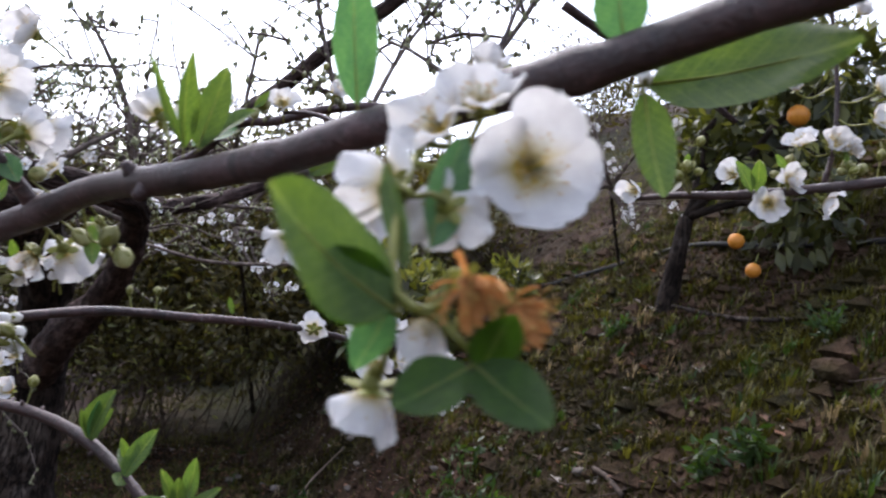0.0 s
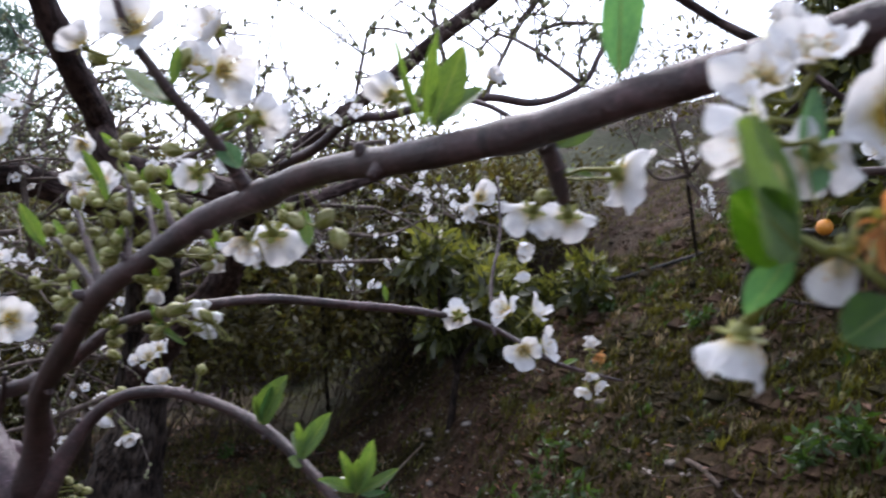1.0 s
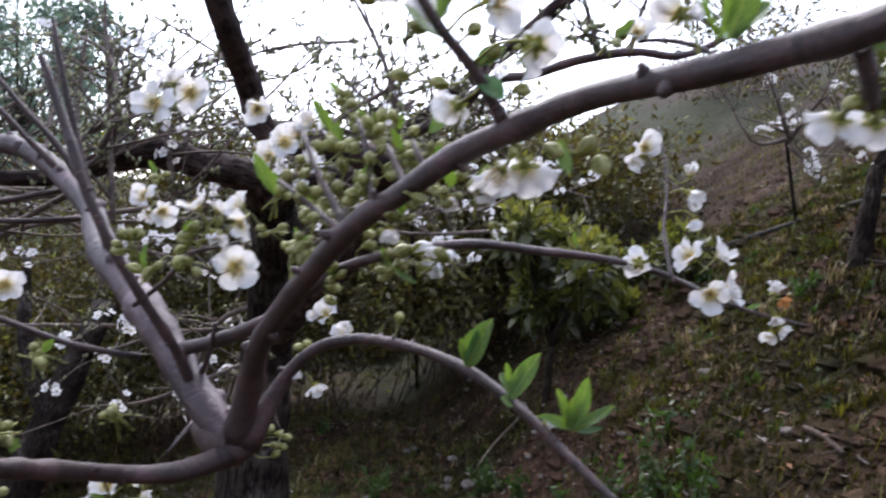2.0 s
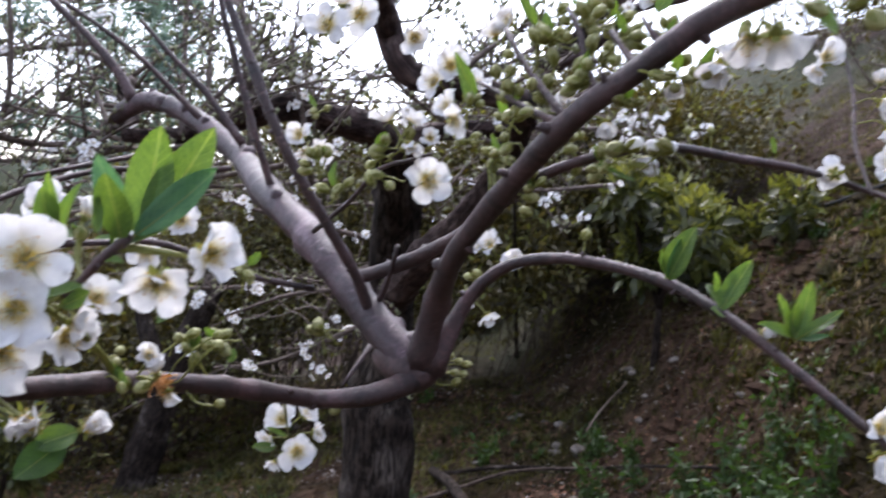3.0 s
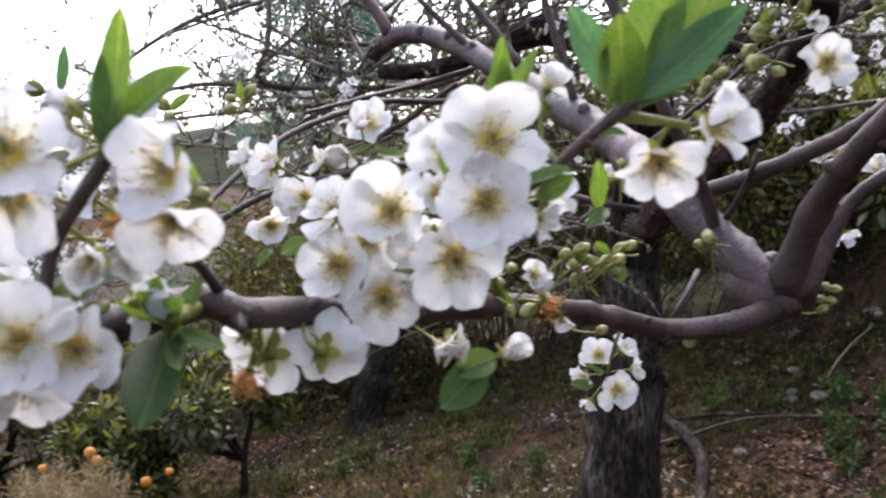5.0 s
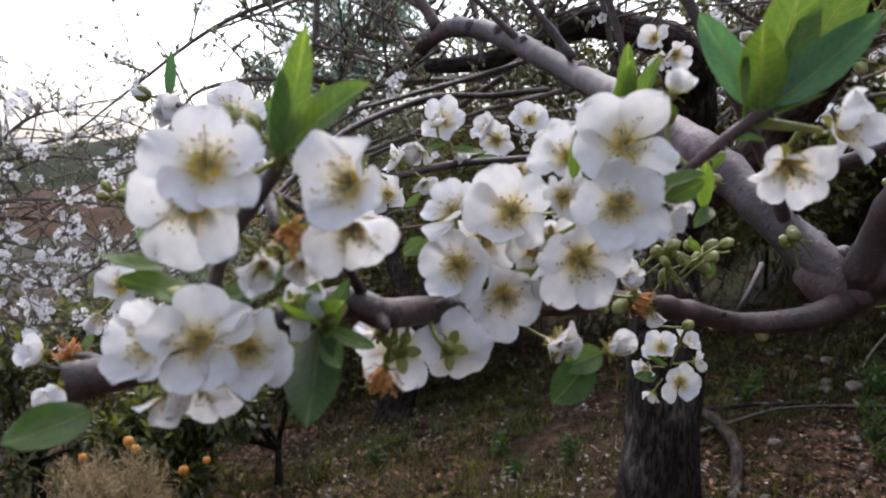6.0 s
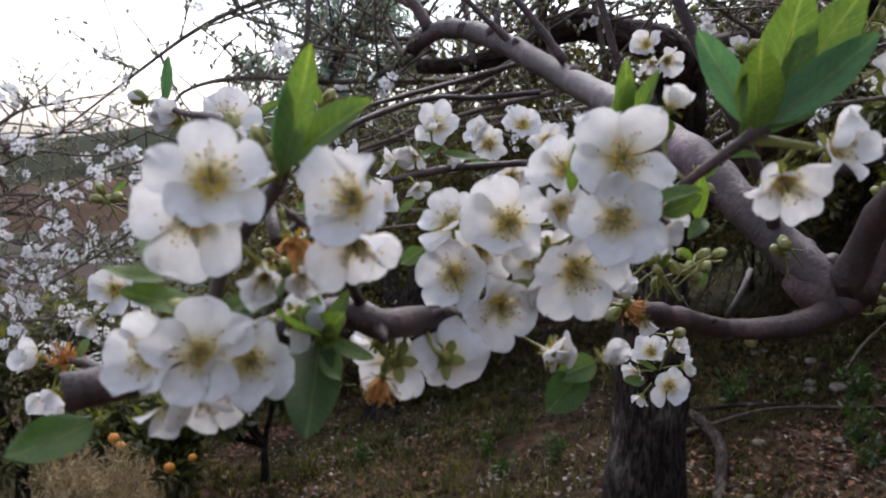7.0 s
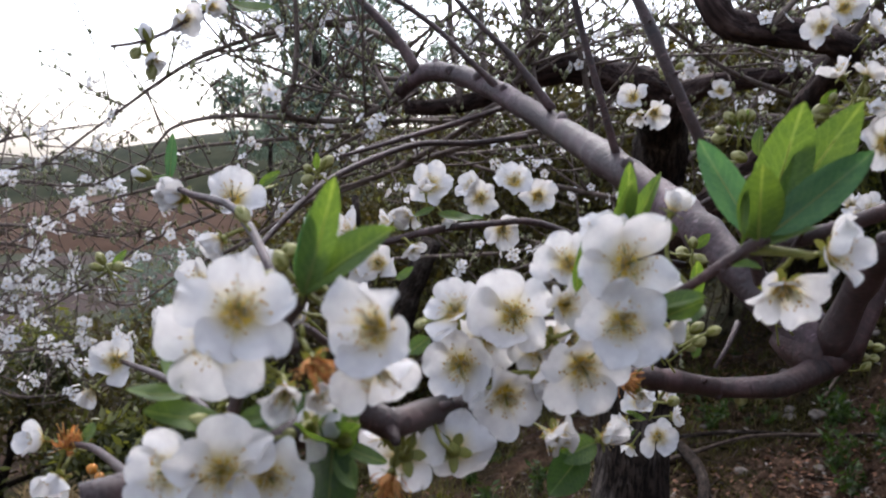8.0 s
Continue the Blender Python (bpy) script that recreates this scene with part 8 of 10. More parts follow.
def weed(place, height, n, seed, mat=None):
    """A leafy green weed on the ground."""
    z = ground_z(place[0], place[1]) - 0.01
    t = thing("weed", "green leafy weed growing from the soil", "weed", (place[0], place[1], z), "weeds under the plum tree")
    g = random.Random(seed)
    s = Soup()
    for k in range(n):
        e = np.array((place[0] + g.uniform(-1, 1) * height * 0.5, place[1] + g.uniform(-1, 1) * height * 0.5, z + height * g.uniform(0.6, 1.1)))
        path = smooth_path(crooked((place[0], place[1], z), e, 0.003, 0.0012, 0.05, seed + k, 3), 0.04)
        s.tube(path, 4)
        leaf_cloud(s, [p[:3] for p in path[1:]], [0.015] * (len(path) - 1), [5] * (len(path) - 1), 0.034, seed * 7 + k, 0, 0.0, 0.35, 0.2)
    part("leaf_mass", s.mesh("leaf_mass", mat or WEED_LEAF), t)


def stick(name, pts, mat, label, category, lump=0.12, seg=8):
    s = Soup()
    s.tube(smooth_path([(x, y, ground_z(x, y) + h, r) for x, y, h, r in pts], 0.03), seg, lump, seed=pts[0][0])
    return tagged(new(name, s.mesh(name, mat)), label, category)


def stone(place, size, seed, mat=None, label="rough grey field stone half sunk in soil"):
    g = random.Random(seed)
    bm = bmesh.new()
    bmesh.ops.create_icosphere(bm, subdivisions=2, radius=1.0)
    for v in bm.verts:
        n = noise.noise(v.co * 1.3 + Vector((seed, 0, 0)))
        v.co *= 1 + 0.35 * n
        v.co.z *= 0.55
        v.co *= size * 0.5
    me = bpy.data.meshes.new("stone")
    bm.to_mesh(me)
    bm.free()
    me.materials.append(mat or STONE)
    ob = new("stone", me)
    ob.location = (place[0], place[1], ground_z(place[0], place[1]) + size * 0.1)
    ob.rotation_euler = (0, 0, g.uniform(0, 6))
    return tagged(ob, label, "stone", "stones on the bank")


# ---------- fine twigs of the plum tree against the sky ----------
twigs = Soup()
spray(twigs, [(-1.859, 1.102, 1.441, 0.0020), (-1.720, 1.144, 1.534, 0.0030), (-1.578, 1.188, 1.626, 0.0040), (-1.448, 1.219, 1.674, 0.0048), (-1.305, 1.256, 1.700, 0.0052), (-1.198, 1.265, 1.686, 0.0056), (-1.055, 1.208, 1.631, 0.0070)], 11, side=18, reach=0.26, buds=200, flowers=18)
part("twig_spray", twigs.mesh("twig_spray", TWIG_BARK, FAR_PETAL, HEART, TWIG_BUD), plum, kind="stuff")
twigs = Soup()
spray(twigs, [(-1.538, 1.072, 1.436, 0.0020), (-1.503, 1.103, 1.507, 0.0030), (-1.384, 1.124, 1.533, 0.0040), (-1.267, 1.165, 1.532, 0.0046), (-1.163, 1.186, 1.532, 0.0050), (-1.047, 1.207, 1.579, 0.0060)], 12, side=9, reach=0.28, buds=100, flowers=6)
part("twig_spray", twigs.mesh("twig_spray", TWIG_BARK, FAR_PETAL, HEART, TWIG_BUD), plum, kind="stuff")
twigs = Soup()
spray(twigs, [(-1.201, 1.088, 1.739, 0.0030), (-1.204, 1.101, 1.657, 0.0045), (-1.215, 1.109, 1.581, 0.0050), (-1.241, 1.111, 1.537, 0.0060), (-1.222, 1.170, 1.528, 0.0060)], 13, side=9, reach=0.28, buds=100, flowers=6)
part("twig_spray", twigs.mesh("twig_spray", TWIG_BARK, FAR_PETAL, HEART, TWIG_BUD), plum, kind="stuff")
twigs = Soup()
spray(twigs, [(-1.198, 1.195, 1.603, 0.0030), (-1.123, 1.220, 1.599, 0.0040), (-1.058, 1.214, 1.597, 0.0050)], 14, side=8, reach=0.2, buds=40)
part("twig_spray", twigs.mesh("twig_spray", TWIG_BARK, FAR_PETAL, HEART, TWIG_BUD), plum, kind="stuff")
twigs = Soup()
spray(twigs, [(-1.494, 1.146, 1.624, 0.0020), (-1.415, 1.204, 1.662, 0.0030), (-1.321, 1.247, 1.696, 0.0040)], 15, side=9, reach=0.28, buds=100, flowers=6)
part("twig_spray", twigs.mesh("twig_spray", TWIG_BARK, FAR_PETAL, HEART, TWIG_BUD), plum, kind="stuff")
twigs = Soup()
spray(twigs, [(-1.584, 1.241, 1.660, 0.0020), (-1.456, 1.281, 1.695, 0.0030), (-1.309, 1.261, 1.704, 0.0040), (-1.157, 1.221, 1.700, 0.0050)], 16, side=9, reach=0.28, buds=100, flowers=6)
part("twig_spray", twigs.mesh("twig_spray", TWIG_BARK, FAR_PETAL, HEART, TWIG_BUD), plum, kind="stuff")
twigs = Soup()
spray(twigs, [(-1.694, 1.286, 1.446, 0.0020), (-1.365, 1.217, 1.429, 0.0020), (-1.233, 1.226, 1.485, 0.0030), (-1.129, 1.244, 1.529, 0.0040), (-1.015, 1.275, 1.541, 0.0050)], 17, side=9, reach=0.28, buds=100, flowers=6)
part("twig_spray", twigs.mesh("twig_spray", TWIG_BARK, FAR_PETAL, HEART, TWIG_BUD), plum, kind="stuff")
twigs = Soup()
spray(twigs, [(-1.459, 1.292, 1.554, 0.0020), (-1.283, 1.260, 1.520, 0.0030), (-1.130, 1.244, 1.534, 0.0040), (-0.990, 1.242, 1.534, 0.0050), (-0.924, 1.253, 1.563, 0.0060)], 18, side=9, reach=0.28, buds=100, flowers=6)
part("twig_spray", twigs.mesh("twig_spray", TWIG_BARK, FAR_PETAL, HEART, TWIG_BUD), plum, kind="stuff")
twigs = Soup()
spray(twigs, [(-0.853, 1.334, 1.620, 0.0060), (-0.871, 1.353, 1.705, 0.0050), (-0.898, 1.403, 1.810, 0.0030)], 30, side=7, reach=0.22, buds=70, flowers=3)
part("twig_spray", twigs.mesh("twig_spray", TWIG_BARK, FAR_PETAL, HEART, TWIG_BUD), plum, kind="stuff")
twigs = Soup()
spray(twigs, [(-0.947, 1.254, 1.572, 0.0060), (-0.990, 1.296, 1.668, 0.0050), (-1.029, 1.343, 1.819, 0.0030)], 31, side=7, reach=0.22, buds=70, flowers=3)
part("twig_spray", twigs.mesh("twig_spray", TWIG_BARK, FAR_PETAL, HEART, TWIG_BUD), plum, kind="stuff")
twigs = Soup()
spray(twigs, [(-0.986, 1.235, 1.560, 0.0060), (-1.094, 1.361, 1.710, 0.0050), (-1.099, 1.365, 1.808, 0.0030)], 32, side=7, reach=0.22, buds=70, flowers=3)
part("twig_spray", twigs.mesh("twig_spray", TWIG_BARK, FAR_PETAL, HEART, TWIG_BUD), plum, kind="stuff")
twigs = Soup()
spray(twigs, [(-0.906, 1.285, 1.595, 0.0060), (-0.911, 1.333, 1.684, 0.0040), (-0.893, 1.402, 1.753, 0.0030)], 33, side=7, reach=0.22, buds=70, flowers=3)
part("twig_spray", twigs.mesh("twig_spray", TWIG_BARK, FAR_PETAL, HEART, TWIG_BUD), plum, kind="stuff")
twigs = Soup()
spray(twigs, [(-0.822, 1.392, 1.620, 0.0050), (-0.904, 1.448, 1.705, 0.0040), (-0.913, 1.508, 1.828, 0.0030)], 34, side=7, reach=0.22, buds=70, flowers=3)
part("twig_spray", twigs.mesh("twig_spray", TWIG_BARK, FAR_PETAL, HEART, TWIG_BUD), plum, kind="stuff")
twigs = Soup()
spray(twigs, [(-0.906, 1.286, 1.604, 0.0060), (-0.876, 1.239, 1.683, 0.0055), (-0.898, 1.236, 1.784, 0.0040)], 35, side=7, reach=0.22, buds=70, flowers=3)
part("twig_spray", twigs.mesh("twig_spray", TWIG_BARK, FAR_PETAL, HEART, TWIG_BUD), plum, kind="stuff")
twigs = Soup()
spray(twigs, [(-1.048, 1.151, 1.557, 0.0050), (-1.103, 1.183, 1.595, 0.0040), (-1.172, 1.213, 1.681, 0.0030), (-1.204, 1.203, 1.761, 0.0020)], 36, side=7, reach=0.22, buds=70, flowers=3)
part("twig_spray", twigs.mesh("twig_spray", TWIG_BARK, FAR_PETAL, HEART, TWIG_BUD), plum, kind="stuff")
twigs = Soup()
spray(twigs, [(-0.520, 1.180, 1.642, 0.0050), (-0.501, 1.248, 1.695, 0.0040), (-0.457, 1.327, 1.758, 0.0030)], 37, side=7, reach=0.22, buds=70, flowers=3)
part("twig_spray", twigs.mesh("twig_spray", TWIG_BARK, FAR_PETAL, HEART, TWIG_BUD), plum, kind="stuff")
twigs = Soup()
spray(twigs, [(-0.460, 1.318, 1.639, 0.0050), (-0.422, 1.339, 1.698, 0.0040), (-0.355, 1.374, 1.751, 0.0030)], 38, side=7, reach=0.22, buds=70, flowers=3)
part("twig_spray", twigs.mesh("twig_spray", TWIG_BARK, FAR_PETAL, HEART, TWIG_BUD), plum, kind="stuff")
twigs = Soup()
spray(twigs, [(-0.571, 1.138, 1.670, 0.0040), (-0.645, 1.222, 1.727, 0.0030), (-0.747, 1.298, 1.780, 0.0025), (-0.912, 1.360, 1.850, 0.0020)], 39, side=7, reach=0.22, buds=70, flowers=3)
part("twig_spray", twigs.mesh("twig_spray", TWIG_BARK, FAR_PETAL, HEART, TWIG_BUD), plum, kind="stuff")
twigs = Soup()
spray(twigs, [(-0.967, 1.245, 1.786, 0.0020), (-0.877, 1.216, 1.750, 0.0030), (-0.825, 1.179, 1.672, 0.0040), (-0.841, 1.177, 1.606, 0.0050)], 40, side=7, reach=0.22, buds=70, flowers=3)
part("twig_spray", twigs.mesh("twig_spray", TWIG_BARK, FAR_PETAL, HEART, TWIG_BUD), plum, kind="stuff")
twigs = Soup()
spray(twigs, [(-0.814, 1.186, 1.506, 0.0050), (-0.866, 1.221, 1.652, 0.0040), (-0.924, 1.255, 1.817, 0.0030), (-0.929, 1.252, 1.895, 0.0020)], 41, side=7, reach=0.22, buds=70, flowers=3)
part("twig_spray", twigs.mesh("twig_spray", TWIG_BARK, FAR_PETAL, HEART, TWIG_BUD), plum, kind="stuff")
twigs = Soup()
spray(twigs, [(-0.814, 1.443, 1.804, 0.0020), (-0.709, 1.458, 1.838, 0.0025), (-0.600, 1.475, 1.854, 0.0030)], 42, side=7, reach=0.22, buds=70, flowers=3)
part("twig_spray", twigs.mesh("twig_spray", TWIG_BARK, FAR_PETAL, HEART, TWIG_BUD), plum, kind="stuff")
twigs = Soup()
spray(twigs, [(-0.406, 1.211, 1.653, 0.0040), (-0.427, 1.204, 1.738, 0.0035), (-0.458, 1.196, 1.799, 0.0030), (-0.495, 1.188, 1.851, 0.0020)], 43, side=7, reach=0.22, buds=70, flowers=3)
part("twig_spray", twigs.mesh("twig_spray", TWIG_BARK, FAR_PETAL, HEART, TWIG_BUD), plum, kind="stuff")
twigs = Soup()
spray(twigs, [(-0.327, 1.322, 1.722, 0.0040), (-0.323, 1.320, 1.794, 0.0030), (-0.318, 1.316, 1.891, 0.0025)], 44, side=7, reach=0.22, buds=70, flowers=3)
part("twig_spray", twigs.mesh("twig_spray", TWIG_BARK, FAR_PETAL, HEART, TWIG_BUD), plum, kind="stuff")
twigs = Soup()
spray(twigs, [(-0.155, 1.195, 1.785, 0.0040), (-0.176, 1.189, 1.837, 0.0030), (-0.195, 1.183, 1.890, 0.0030), (-0.205, 1.180, 1.931, 0.0020)], 45, side=7, reach=0.22, buds=70, flowers=3)
part("twig_spray", twigs.mesh("twig_spray", TWIG_BARK, FAR_PETAL, HEART, TWIG_BUD), plum, kind="stuff")
twigs = Soup()
spray(twigs, [(-0.007, 1.286, 1.836, 0.0040), (-0.074, 1.301, 1.880, 0.0030), (-0.137, 1.338, 1.910, 0.0025), (-0.157, 1.335, 1.883, 0.0020)], 46, side=7, reach=0.22, buds=70, flowers=3)
part("twig_spray", twigs.mesh("twig_spray", TWIG_BARK, FAR_PETAL, HEART, TWIG_BUD), plum, kind="stuff")
twigs = Soup()
spray(twigs, [(-0.104, 1.445, 1.947, 0.0030), (-0.056, 1.454, 1.971, 0.0030), (0.011, 1.468, 1.977, 0.0025)], 47, side=7, reach=0.22, buds=70, flowers=3)
part("twig_spray", twigs.mesh("twig_spray", TWIG_BARK, FAR_PETAL, HEART, TWIG_BUD), plum, kind="stuff")
twigs = Soup()
spray(twigs, [(-0.120, 1.224, 1.794, 0.0040), (-0.117, 1.293, 1.867, 0.0030), (-0.101, 1.344, 1.939, 0.0025), (-0.069, 1.349, 1.992, 0.0020)], 48, side=7, reach=0.22, buds=70, flowers=3)
part("twig_spray", twigs.mesh("twig_spray", TWIG_BARK, FAR_PETAL, HEART, TWIG_BUD), plum, kind="stuff")
twigs = Soup()
spray(twigs, [(0.011, 1.362, 1.917, 0.0030), (0.041, 1.363, 1.978, 0.0040), (0.058, 1.363, 2.021, 0.0040)], 49, side=7, reach=0.22, buds=70, flowers=3)
part("twig_spray", twigs.mesh("twig_spray", TWIG_BARK, FAR_PETAL, HEART, TWIG_BUD), plum, kind="stuff")
twigs = Soup()
spray(twigs, [(-0.879, 1.190, 1.576, 0.0040), (-0.850, 1.215, 1.617, 0.0030), (-0.815, 1.245, 1.666, 0.0030)], 50, side=7, reach=0.22, buds=70, flowers=3)
part("twig_spray", twigs.mesh("twig_spray", TWIG_BARK, FAR_PETAL, HEART, TWIG_BUD), plum, kind="stuff")
twigs = Soup()
spray(twigs, [(-0.824, 1.299, 1.660, 0.0050), (-0.803, 1.302, 1.578, 0.0050), (-0.811, 1.347, 1.500, 0.0050)], 51, side=7, reach=0.22, buds=70, flowers=3)
part("twig_spray", twigs.mesh("twig_spray", TWIG_BARK, FAR_PETAL, HEART, TWIG_BUD), plum, kind="stuff")
twigs = Soup()
spray(twigs, [(-0.818, 1.083, 1.593, 0.0040), (-0.785, 1.110, 1.638, 0.0030), (-0.750, 1.135, 1.654, 0.0020)], 52, side=7, reach=0.22, buds=70, flowers=3)
part("twig_spray", twigs.mesh("twig_spray", TWIG_BARK, FAR_PETAL, HEART, TWIG_BUD), plum, kind="stuff")
twigs = Soup()
spray(twigs, [(-1.471, 1.498, 1.424, 0.0030), (-1.379, 1.655, 1.474, 0.0040), (-1.255, 1.824, 1.504, 0.0050), (-1.089, 1.903, 1.531, 0.0060)], 60, side=10, reach=0.3, buds=90, flowers=18)
part("twig_spray", twigs.mesh("twig_spray", TWIG_BARK, FAR_PETAL, HEART, TWIG_BUD), plum, kind="stuff")
twigs = Soup()
spray(twigs, [(-1.495, 1.603, 1.502, 0.0030), (-1.358, 1.666, 1.501, 0.0040), (-1.222, 1.781, 1.452, 0.0050), (-0.983, 1.888, 1.407, 0.0070)], 61, side=10, reach=0.3, buds=90, flowers=18)
part("twig_spray", twigs.mesh("twig_spray", TWIG_BARK, FAR_PETAL, HEART, TWIG_BUD), plum, kind="stuff")
twigs = Soup()
spray(twigs, [(-1.217, 1.711, 1.211, 0.0030), (-1.111, 1.819, 1.267, 0.0050), (-0.970, 1.941, 1.290, 0.0080)], 62, side=10, reach=0.3, buds=90, flowers=18)
part("twig_spray", twigs.mesh("twig_spray", TWIG_BARK, FAR_PETAL, HEART, TWIG_BUD), plum, kind="stuff")
twigs = Soup()
spray(twigs, [(-1.287, 1.780, 1.078, 0.0030), (-1.169, 1.836, 1.101, 0.0040), (-1.054, 1.893, 1.163, 0.0060), (-0.952, 1.945, 1.225, 0.0070)], 63, side=10, reach=0.3, buds=90, flowers=18)
part("twig_spray", twigs.mesh("twig_spray", TWIG_BARK, FAR_PETAL, HEART, TWIG_BUD), plum, kind="stuff")
twigs = Soup()
spray(twigs, [(-0.807, 2.037, 1.594, 0.0030), (-0.848, 2.013, 1.525, 0.0050), (-0.907, 1.927, 1.465, 0.0080)], 64, side=10, reach=0.3, buds=90, flowers=18)
part("twig_spray", twigs.mesh("twig_spray", TWIG_BARK, FAR_PETAL, HEART, TWIG_BUD), plum, kind="stuff")
twigs = Soup()
spray(twigs, [(-1.056, 1.885, 1.057, 0.0020), (-1.078, 1.882, 1.161, 0.0040), (-1.043, 1.908, 1.297, 0.0060), (-0.932, 1.908, 1.360, 0.0080)], 65, side=10, reach=0.3, buds=90, flowers=18)
part("twig_spray", twigs.mesh("twig_spray", TWIG_BARK, FAR_PETAL, HEART, TWIG_BUD), plum, kind="stuff")
twigs = Soup()
spray(twigs, [(-1.761, 1.394, 1.348, 0.0030), (-1.508, 1.450, 1.372, 0.0040), (-1.228, 1.538, 1.486, 0.0050), (-0.957, 1.488, 1.537, 0.0060)], 66, side=10, reach=0.3, buds=90, flowers=18)
part("twig_spray", twigs.mesh("twig_spray", TWIG_BARK, FAR_PETAL, HEART, TWIG_BUD), plum, kind="stuff")
twigs = Soup()
spray(twigs, [(-1.585, 1.530, 1.443, 0.0030), (-1.385, 1.555, 1.508, 0.0040), (-1.180, 1.582, 1.555, 0.0050)], 67, side=10, reach=0.3, buds=90, flowers=18)
part("twig_spray", twigs.mesh("twig_spray", TWIG_BARK, FAR_PETAL, HEART, TWIG_BUD), plum, kind="stuff")
twigs = Soup()
spray(twigs, [(-1.631, 1.586, 1.208, 0.0030), (-1.461, 1.708, 1.242, 0.0040), (-1.217, 1.759, 1.273, 0.0050)], 68, side=10, reach=0.3, buds=90, flowers=18)
part("twig_spray", twigs.mesh("twig_spray", TWIG_BARK, FAR_PETAL, HEART, TWIG_BUD), plum, kind="stuff")
twigs = Soup()
spray(twigs, [(-1.536, 1.172, 1.249, 0.0030), (-1.436, 1.246, 1.317, 0.0040), (-1.346, 1.314, 1.395, 0.0040), (-1.198, 1.358, 1.454, 0.0050), (-0.999, 1.319, 1.543, 0.0060)], 69, side=10, reach=0.3, buds=90, flowers=18)
part("twig_spray", twigs.mesh("twig_spray", TWIG_BARK, FAR_PETAL, HEART, TWIG_BUD), plum, kind="stuff")
twigs = Soup()
spray(twigs, [(-0.965, 1.625, 1.507, 0.0030), (-0.869, 1.613, 1.622, 0.0030), (-0.715, 1.623, 1.703, 0.0030), (-0.647, 1.654, 1.816, 0.0020)], 80, side=12, reach=0.28, buds=120, flowers=14)
part("twig_spray", twigs.mesh("twig_spray", TWIG_BARK, FAR_PETAL, HEART, TWIG_BUD), plum, kind="stuff")
twigs = Soup()
spray(twigs, [(-2.103, 1.160, 1.254, 0.0020), (-1.939, 1.217, 1.339, 0.0030), (-1.760, 1.282, 1.396, 0.0040), (-1.550, 1.306, 1.451, 0.0050)], 81, side=12, reach=0.28, buds=120, flowers=14)
part("twig_spray", twigs.mesh("twig_spray", TWIG_BARK, FAR_PETAL, HEART, TWIG_BUD), plum, kind="stuff")
twigs = Soup()
spray(twigs, [(-2.047, 1.178, 1.094, 0.0020), (-1.905, 1.222, 1.182, 0.0030), (-1.769, 1.262, 1.277, 0.0030), (-1.579, 1.276, 1.349, 0.0040)], 82, side=12, reach=0.28, buds=120, flowers=14)
part("twig_spray", twigs.mesh("twig_spray", TWIG_BARK, FAR_PETAL, HEART, TWIG_BUD), plum, kind="stuff")
twigs = Soup()
spray(twigs, [(-1.879, 1.203, 1.390, 0.0020), (-1.664, 1.233, 1.468, 0.0030), (-1.443, 1.262, 1.496, 0.0040), (-1.239, 1.278, 1.510, 0.0050)], 83, side=12, reach=0.28, buds=120, flowers=14)
part("twig_spray", twigs.mesh("twig_spray", TWIG_BARK, FAR_PETAL, HEART, TWIG_BUD), plum, kind="stuff")
twigs = Soup()
spray(twigs, [(-1.528, 1.225, 1.660, 0.0020), (-1.401, 1.244, 1.628, 0.0030), (-1.261, 1.271, 1.578, 0.0040), (-1.115, 1.243, 1.547, 0.0050)], 84, side=12, reach=0.28, buds=120, flowers=14)
part("twig_spray", twigs.mesh("twig_spray", TWIG_BARK, FAR_PETAL, HEART, TWIG_BUD), plum, kind="stuff")
twigs = Soup()
spray(twigs, [(-0.724, 1.397, 1.694, 0.0030), (-0.661, 1.492, 1.636, 0.0040), (-0.580, 1.602, 1.601, 0.0050)], 85, side=12, reach=0.28, buds=120, flowers=14)
part("twig_spray", twigs.mesh("twig_spray", TWIG_BARK, FAR_PETAL, HEART, TWIG_BUD), plum, kind="stuff")
twigs = Soup()
spray(twigs, [(-0.764, 1.597, 1.573, 0.0030), (-0.669, 1.676, 1.717, 0.0040), (-0.578, 1.747, 1.810, 0.0050)], 86, side=12, reach=0.28, buds=120, flowers=14)
part("twig_spray", twigs.mesh("twig_spray", TWIG_BARK, FAR_PETAL, HEART, TWIG_BUD), plum, kind="stuff")
twigs = Soup()
spray(twigs, [(-0.859, 1.550, 1.707, 0.0030), (-0.745, 1.628, 1.732, 0.0040), (-0.595, 1.725, 1.720, 0.0050)], 87, side=12, reach=0.28, buds=120, flowers=14)
part("twig_spray", twigs.mesh("twig_spray", TWIG_BARK, FAR_PETAL, HEART, TWIG_BUD), plum, kind="stuff")
twigs = Soup()
spray(twigs, [(-1.026, 1.913, 1.634, 0.0030), (-0.861, 2.025, 1.667, 0.0040), (-0.654, 2.044, 1.689, 0.0050), (-0.497, 2.150, 1.709, 0.0060)], 88, side=12, reach=0.28, buds=120, flowers=14)
part("twig_spray", twigs.mesh("twig_spray", TWIG_BARK, FAR_PETAL, HEART, TWIG_BUD), plum, kind="stuff")
twigs = Soup()
spray(twigs, [(-1.160, 2.175, 1.544, 0.0030), (-0.994, 2.289, 1.582, 0.0040), (-0.751, 2.326, 1.559, 0.0050), (-0.510, 2.368, 1.592, 0.0060)], 89, side=12, reach=0.28, buds=120, flowers=14)
